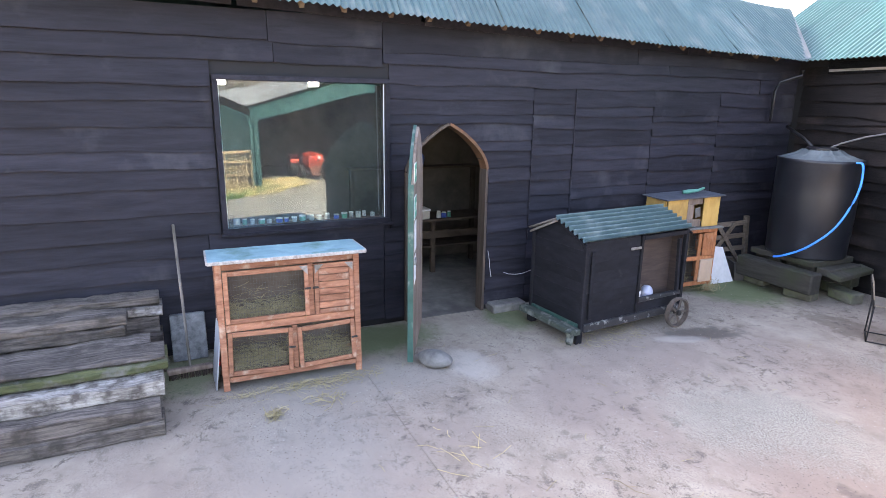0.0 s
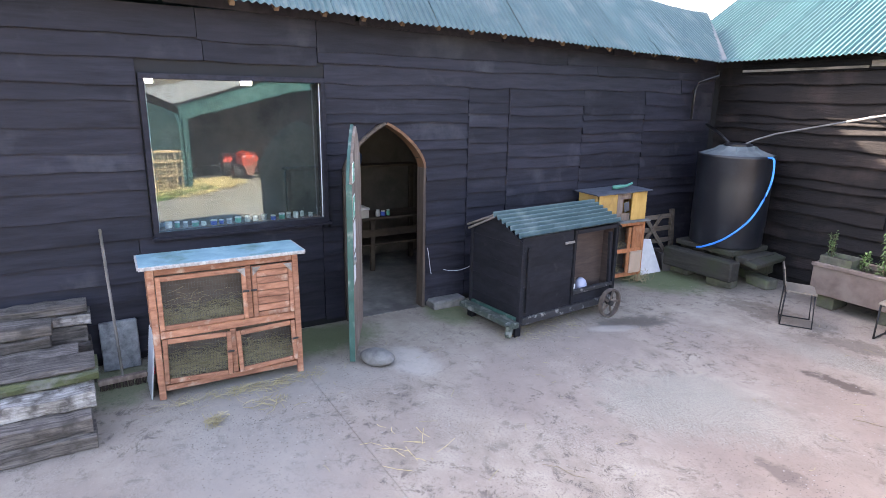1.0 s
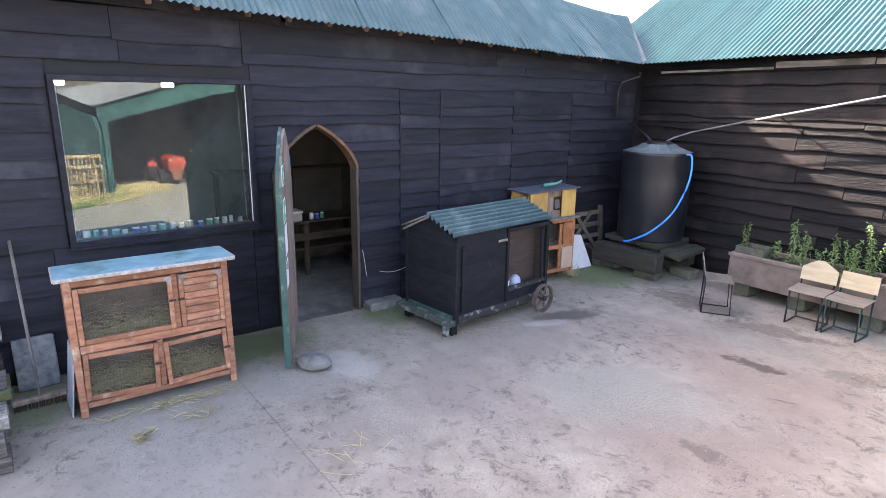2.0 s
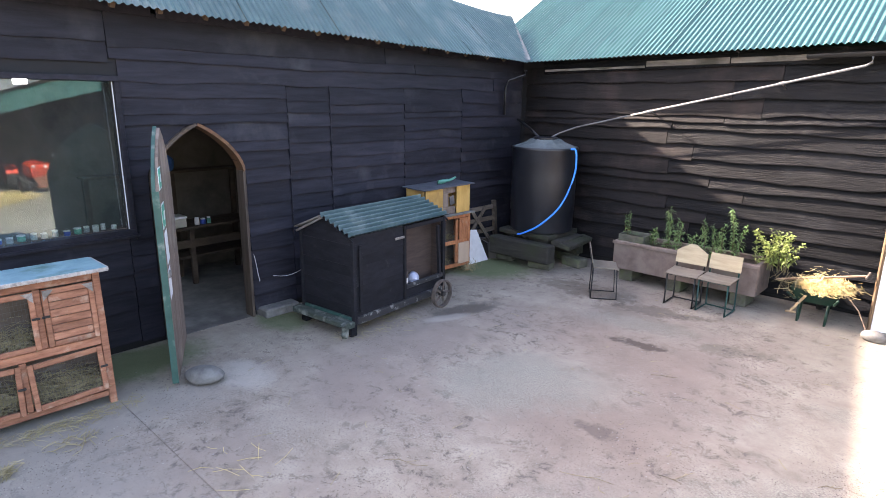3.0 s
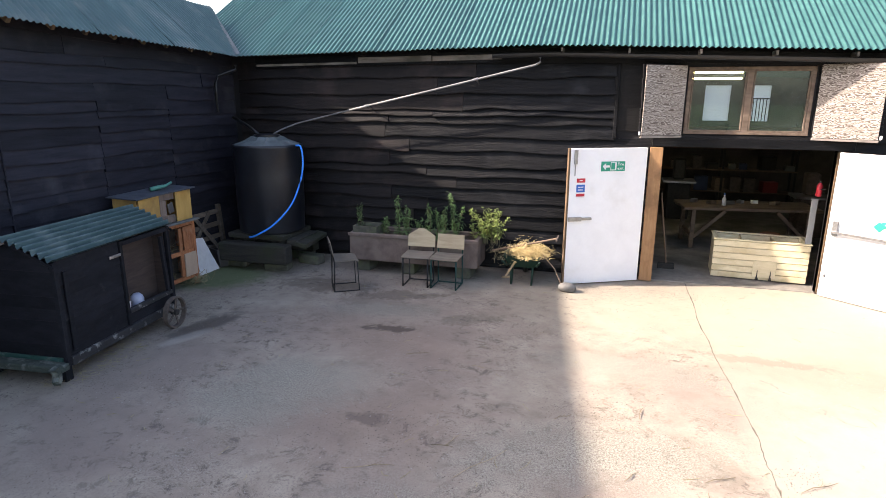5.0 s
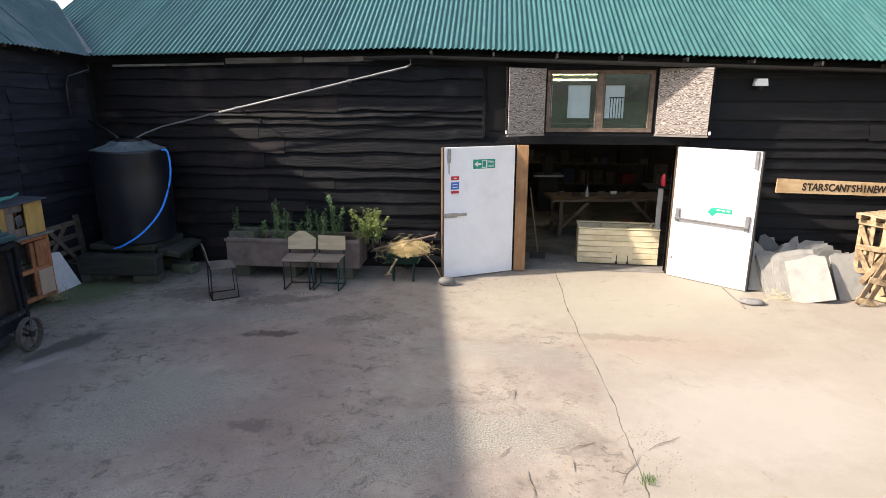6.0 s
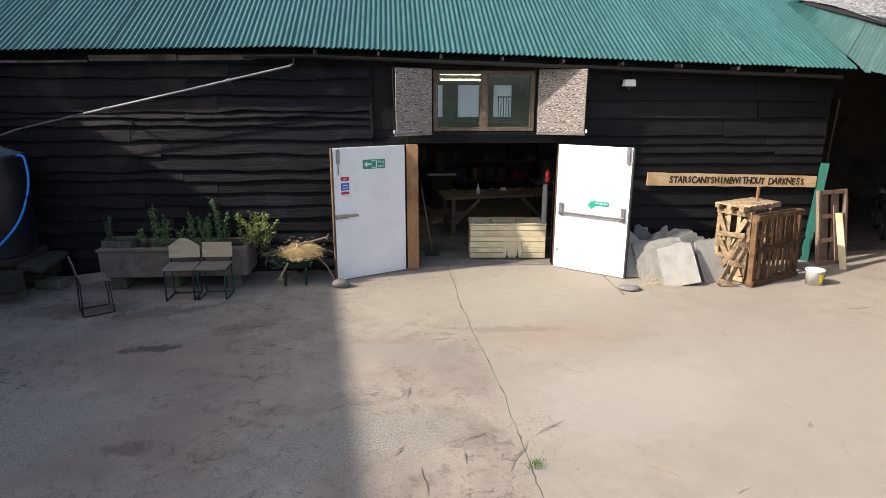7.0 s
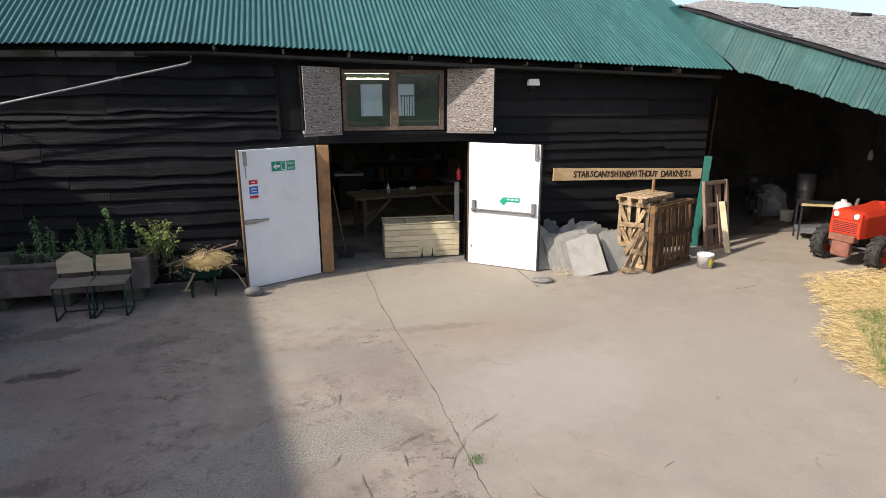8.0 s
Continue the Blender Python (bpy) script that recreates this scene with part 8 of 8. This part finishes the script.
lathe(bm, ((0, 0.01), (0.25, 0.01), (0.26, 0), (0.26, 0.38), (0.27, 0.4), (0.26, 0.42), (0.26, 0.78), (0.27, 0.8), (0.26, 0.82), (0.26, 1.2), (0.24, 1.2), (0.24, 1.18), (0, 1.18)), 32)
part("shell", bm, plain("dull_galvanised", (0.2, 0.2, 0.2), 0.4, metal=0.7), dr, smooth=True)
sk = thing("bulk_sack", "crumpled grey plastic sack on the shed floor", "sack", pose(10.45, 2.15, 0))
bm = B()
bmesh.ops.create_icosphere(bm, subdivisions=4, radius=0.42)
for v in bm.verts:
    v.co += noise.noise_vector(v.co * 4) * 0.07 + noise.noise_vector(v.co * 11) * 0.025
    v.co.z = max(v.co.z * 0.95, -0.3) + 0.3
part("bag", bm, plain("grey_sack", (0.2, 0.2, 0.215), 0.5), sk)
bk2 = thing("plastic_bucket", "small grubby white bucket in the shed", "bucket", pose(10.35, 1.42, 0))
bm = B()
lathe(bm, ((0, 0.004), (0.12, 0.004), (0.14, 0.22), (0.15, 0.24), (0.14, 0.24), (0.115, 0.02), (0, 0.015)), 20)
part("pail", bm, plain("grubby_white", (0.45, 0.46, 0.4), 0.5), bk2, smooth=True)
mb = thing("motor_bike", "dark old motorcycle parked in the shed", "motorcycle", pose(9.75, 1.75, 0, 0, 0, 55))
for x in (-0.6, 0.6):
    wh = new("wheel")
    wh.parent = mb
    wh.matrix_basis = pose(x, 0, 0.3, 90, 0, 0)
    bm = B()
    lathe(bm, ((0.24, -0.04), (0.29, -0.04), (0.3, 0), (0.29, 0.04), (0.24, 0.04), (0.24, -0.04)), 28)
    part("tyre", bm, m_tyre, wh, smooth=True)
    bm = B()
    for i in range(8):
        a = TAU * i / 8
        cyl(bm, (0, 0, 0), (0.24 * math.cos(a), 0.24 * math.sin(a), 0), 0.004, n=5)
    cyl(bm, (0, 0, -0.05), (0, 0, 0.05), 0.04, n=12)
    part("rim", bm, m_steel, wh)
block("engine", (0.36, 0.26, 0.3), m_black_metal, mb, pose(-0.02, 0, 0.36), 0.03)
block("tank", (0.45, 0.22, 0.18), m_black_metal, mb, pose(0.12, 0, 0.72), 0.06)
block("saddle", (0.5, 0.2, 0.09), m_black_metal, mb, pose(-0.35, 0, 0.74), 0.03)
bar("fork", (0.6, 0.05, 0.3), (0.4, 0.05, 0.9), 0.04, 0.04, m_steel, mb)
bar("handlebar", (0.4, -0.32, 0.95), (0.4, 0.32, 0.95), 0.025, 0.025, m_black_metal, mb, 0.006)
bm = B()
lathe(bm, ((0, -0.06), (0.06, -0.04), (0.08, 0.03), (0.06, 0.045), (0, 0.05)), 18, pose(0.5, 0, 0.82, 0, 90, 0))
part("headlamp", bm, m_steel, mb, smooth=True)
hk = thing("hanging_lamp", "small pale lamp hanging from the dark shed roof", "lamp", pose(12.0, 1.05, 1.35))
bm = B()
lathe(bm, ((0, 0), (0.05, 0.02), (0.06, 0.1), (0.03, 0.2), (0.02, 0.22)), 14)
part("shade", bm, plain("pale_enamel", (0.35, 0.35, 0.34)), hk, smooth=True)
bar("flex", (0, 0, 0.2), (0, 0, 3.72), 0.01, 0.01, m_black_metal, hk, 0.001)
wc = thing("white_canister", "upright white plastic canister in the shed mouth", "canister", pose(9.7, -0.5, 0))
bm = B()
lathe(bm, ((0, 0), (0.14, 0), (0.15, 0.03), (0.15, 0.72), (0.12, 0.78), (0.05, 0.8), (0.05, 0.84), (0, 0.84)), 24)
part("body", bm, plain("dull_white_canister", (0.5, 0.5, 0.5), 0.5), wc, smooth=True)
pallet(pose(7.0, -5.15, 0, -3, 0, 100), 1.2, 1.3, 0.14, 9, "pale pallet standing against the shed end", 8)
pallet(pose(6.75, -5.2, 0, -3, 0, 96), 1.2, 1.0, 0.14, 9, "pale pallet standing against the shed end", 9)

# ---- straw and grass by the shed ----
def verge(r, spread=1.0):
    while True:
        x, y = r.uniform(4.7, 9.2), r.uniform(-9.5, -2.2)
        edge = 7.1 - max(0.0, -2.3 - y) * 0.85 + 0.3 * noise.noise((y * 1.3, 2, 0)) + 0.18 * noise.noise((y * 4, 5, 0))
        edge = max(edge, 4.95 + 0.2 * noise.noise((y * 2, 8, 0)))
        if y < -2.15 and x > edge + r.uniform(-0.15, 0.5) ** 2:
            return x, y, 0.016 + max(0.0, min(0.03, (x - edge) * 0.05)) + 0.02 * max(0, noise.noise((x * 3, y * 3, 0)))


def mat_of_straw(r):
    return verge(r)


bm = B()
nx, ny = 60, 90
grid = {}
for i in range(nx + 1):
    for j in range(ny + 1):
        x, y = 4.7 + 4.6 * i / nx, -9.6 + 7.3 * j / ny
        edge = 7.1 - max(0.0, -2.3 - y) * 0.85 + 0.3 * noise.noise((y * 1.3, 2, 0)) + 0.18 * noise.noise((y * 4, 5, 0))
        edge = max(edge, 4.95 + 0.2 * noise.noise((y * 2, 8, 0)))
        if x > edge + 0.12 and y < -2.45:
            grid[i, j] = bm.verts.new((x, y, 0.012 + min(0.03, (x - edge) * 0.05) + 0.02 * noise.noise((x * 3, y * 3, 0))))
for i in range(nx):
    for j in range(ny):
        q = [grid.get(c) for c in ((i, j), (i + 1, j), (i + 1, j + 1), (i, j + 1))]
        if all(q):
            bm.faces.new(q)
tagged(part("straw_bed", bm, M("trodden_straw", (0.27, 0.2, 0.09), (0.55, 0.43, 0.21), 0.9, (16, 16, 16), 60, 1.0, vary=0, stain=(0.12, 0.14, 0.05), stain_at=1.1, stain_cut=0.58, depth=0.03), smooth=True), "trodden golden straw bedding before the shed", "straw", kind="stuff")
straw("loose_straw", 44000, mat_of_straw, 61, m_straw, "loose golden straw over the yard edge", length=(0.03, 0.14), width=0.0017, lift=0.03, tilt=0.3)
m_grass = leaf_material("grass_blade", (0.04, 0.1, 0.018), (0.1, 0.18, 0.045))


def blades(name, count, place, seed, label, h=(0.03, 0.09)):
    r = random.Random(seed)
    vs, fs = [], []
    for _ in range(count):
        x, y = place(r)
        a, l = r.uniform(0, TAU), r.uniform(*h)
        s = Vector((math.cos(a), math.sin(a), 0)) * 0.004
        d = Vector((r.uniform(-0.5, 0.5) * l, r.uniform(-0.5, 0.5) * l, l))
        k = len(vs)
        b = Vector((x, y, 0.01))
        vs += [b - s, b + s, b + d * 0.6 + s * 0.6, b + d]
        fs += [(k, k + 1, k + 2), (k, k + 2, k + 3)]
    me = bpy.data.meshes.new(name)
    me.from_pydata(vs, [], fs)
    me.materials.append(m_grass)
    return tagged(new(name, me), label, "grass", kind="stuff")


def patch(r):
    while True:
        y = r.uniform(-6.2, -3.7)
        x = 6.35 + (y + 3.73) * 0.83 + abs(r.gauss(0, 0.7))
        if x > 6.4 + (y + 3.73) * 0.83 + 0.2 * noise.noise((y * 3, 1, 0)) and noise.noise((x * 2.2, y * 2.2, 5)) > -0.25 + r.uniform(-0.3, 0.2):
            return x, y


blades("grass_patch", 9000, patch, 71, "patch of fresh green grass among straw", (0.04, 0.12))
blades("weed_tuft", 70, lambda r: (0.84 + r.gauss(0, 0.035), -5.45 + r.gauss(0, 0.03)), 72, "small green weed in the concrete joint", (0.015, 0.045))
blades("weed_tuft", 90, lambda r: (0.88 + r.gauss(0, 0.03), -6.1 + r.gauss(0, 0.05)), 73, "small green weed in the concrete joint", (0.02, 0.05))

# ---- crumbs of dirt and grit on the concrete ----
def grit(name, count, seed, size, material, label, cut, fx=(-6.3, 7.0), fy=(-8.8, -0.5)):
    r = random.Random(seed)
    vs, fs, made = [], [], 0
    while made < count:
        x, y = r.uniform(*fx), r.uniform(*fy)
        if noise.noise((x * 0.9 + seed, y * 0.9, 0)) + 0.5 * noise.noise((x * 3, y * 3, seed)) < cut + r.uniform(-0.35, 0.35):
            continue
        s, a, h = r.uniform(*size), r.uniform(0, TAU), r.uniform(0.25, 0.5)
        k = len(vs)
        for i in range(5):
            b = a + TAU * i / 5
            q = s * r.uniform(0.6, 1.1)
            vs.append((x + q * math.cos(b), y + q * math.sin(b), 0.001))
        vs.append((x, y, 0.002 + s * h))
        fs += [(k + i, k + (i + 1) % 5, k + 5) for i in range(5)]
        made += 1
    me = bpy.data.meshes.new(name)
    me.from_pydata(vs, [], fs)
    me.materials.append(material)
    return tagged(new(name, me), label, "grit", kind="stuff")


grit("grit", 9000, 3, (0.002, 0.007), plain("dark_grit", (0.11, 0.09, 0.078), 0.95), "dark crumbs of dirt strewn over the concrete", 0.35, (-6.3, 1.2))
grit("grit", 3500, 8, (0.003, 0.009), plain("pale_grit", (0.34, 0.31, 0.28), 0.95), "pale grit strewn over the concrete", 0.0)

# ---- litter on the yard ----
def anywhere(r):
    return r.uniform(-6.2, 6.5), r.uniform(-8.6, -0.8), 0.002


straw("yard_straw", 200, anywhere, 81, m_hay, "scattered stalks of straw on the concrete", length=(0.04, 0.16), width=0.0025, lift=0.004, tilt=0.06)
straw("yard_straw", 230, lambda r: (-5.74 + abs(r.gauss(0, 0.09)), -8.15 + r.gauss(0, 0.38), 0.003), 82, m_hay, "hay spilled in front of the rabbit hutch", length=(0.06, 0.2), width=0.002, lift=0.015, tilt=0.2)
straw("yard_straw", 13, lambda r: (-4.1 + r.gauss(0, 0.18), -7.35 + r.gauss(0, 0.16), 0.003), 83, m_straw, "stalks of straw lying on the concrete", length=(0.08, 0.26), width=0.0022, lift=0.01, tilt=0.08)
straw("yard_straw", 60, lambda r: (-5.2 + r.gauss(0, 0.035), -8.55 + r.gauss(0, 0.035), 0.003), 84, m_hay, "small tangle of hay on the concrete", length=(0.05, 0.14), lift=0.03, tilt=0.5)
straw("yard_straw", 40, lambda r: (-5.35 + r.gauss(0, 0.1), -8.05 + r.gauss(0, 0.1), 0.003), 85, m_hay, "small tangle of hay on the concrete", length=(0.05, 0.2), lift=0.02, tilt=0.3)
m_twig = M("dry_twig", (0.12, 0.09, 0.055), (0.36, 0.29, 0.19), 0.9, (14, 14, 14), 60, 0.3, vary=0.4)
rr = random.Random(91)
spots = [(6.03, -2.35, 0.5, 10), (7.3, -1.2, 0.9, -25), (-0.09, -4.2, 0.22, 80), (0.43, -5.03, 0.26, 30), (0.75, -5.3, 0.46, 62), (-1.3, -5.33, 0.56, 55), (-0.2, -5.18, 0.17, 54), (-0.02, -5.57, 0.34, -86), (-0.75, -4.45, 0.18, 40), (0.32, -5.3, 0.16, 90), (0.65, -5.36, 0.12, -15), (-1.64, -5.18, 0.18, 3), (-1.58, -5.07, 0.22, 66), (-0.52, -5.52, 0.14, 48), (1.1, -4.93, 0.35, 34), (-2.38, -3.55, 0.26, 25), (-2.1, -5.6, 0.4, 20), (-3.2, -6.4, 0.35, 30), (1.8, -5.6, 0.25, 140), (-2.0, -6.6, 0.3, 50), (-0.3, -6.3, 0.4, 75), (1.2, -6.0, 0.35, 110)]
for x, y, l, a in spots:
    t = thing("twig", "thin dry twig lying on the concrete", "twig", pose(x, y, 0.004, 0, 0, a), "twigs on the yard")
    bm = B()
    tube(bm, ((-l / 2, 0, 0.003), (-l / 6, l * rr.uniform(-0.08, 0.08), 0.012), (l / 5, l * rr.uniform(-0.08, 0.08), 0.006), (l / 2, 0, 0.008)), (0.002, 0.003, 0.0028, 0.0015), 6)
    part("stalk", bm, m_twig, t)
    bm = B()
    tube(bm, ((0, 0, 0.01), (l / 6, l * 0.08, 0.012), (l / 4, l * 0.16, 0.006)), (0.0025, 0.002, 0.0012), 5)
    part("side_shoot", bm, m_twig, t)
lath = thing("lath", "thin grey lath lying on the concrete at the white door", "stick", pose(3.06, -1.12, 0.0, 0, 0, 89))
bar("strip", (-0.46, 0, 0.008), (0.42, 0, 0.016), 0.016, 0.012, m_grey_wood, lath)
# loose twine hanging on the doorway and the corner of the hen house
tw = thing("baler_twine", "pale loose twine hanging on the black wall", "twine", pose(0, 0, 0))
bm = B()
tube(bm, [(-6.76, -5.35 + 0.62 * k, 0.52 - 0.35 * k * (1 - k) + 0.1 * k) for k in [i / 12 for i in range(13)]], 0.003, 6)
part("strand", bm, m_paper, tw)
bm = B()
tube(bm, [(-6.72, -5.62 + 0.06 * k, 0.85 - 0.35 * k + 0.02 * math.sin(k * 6)) for k in [i / 8 for i in range(9)]], 0.003, 6)
part("strand", bm, m_paper, tw)
# distant rise behind the workshop
bm = B()
rows = []
for i in range(41):
    a = radians(-60 + 120 * i / 40)
    h = 9 + 3 * noise.noise((i * 0.3, 0, 0))
    rows.append([bm.verts.new((d * math.sin(a), d * math.cos(a), z)) for d, z in ((140, -0.5), (230, h * 0.5), (330, h * 0.3))])
for a, b in zip(rows, rows[1:]):
    for j in range(2):
        bm.faces.new((a[j], b[j], b[j + 1], a[j + 1]))
tagged(part("backdrop", bm, M("far_fields", (0.06, 0.09, 0.04), (0.12, 0.15, 0.07), 0.95, (0.02, 0.02, 0.02), 10, 0, vary=0)), "distant low green hills", "hill", kind="structure")
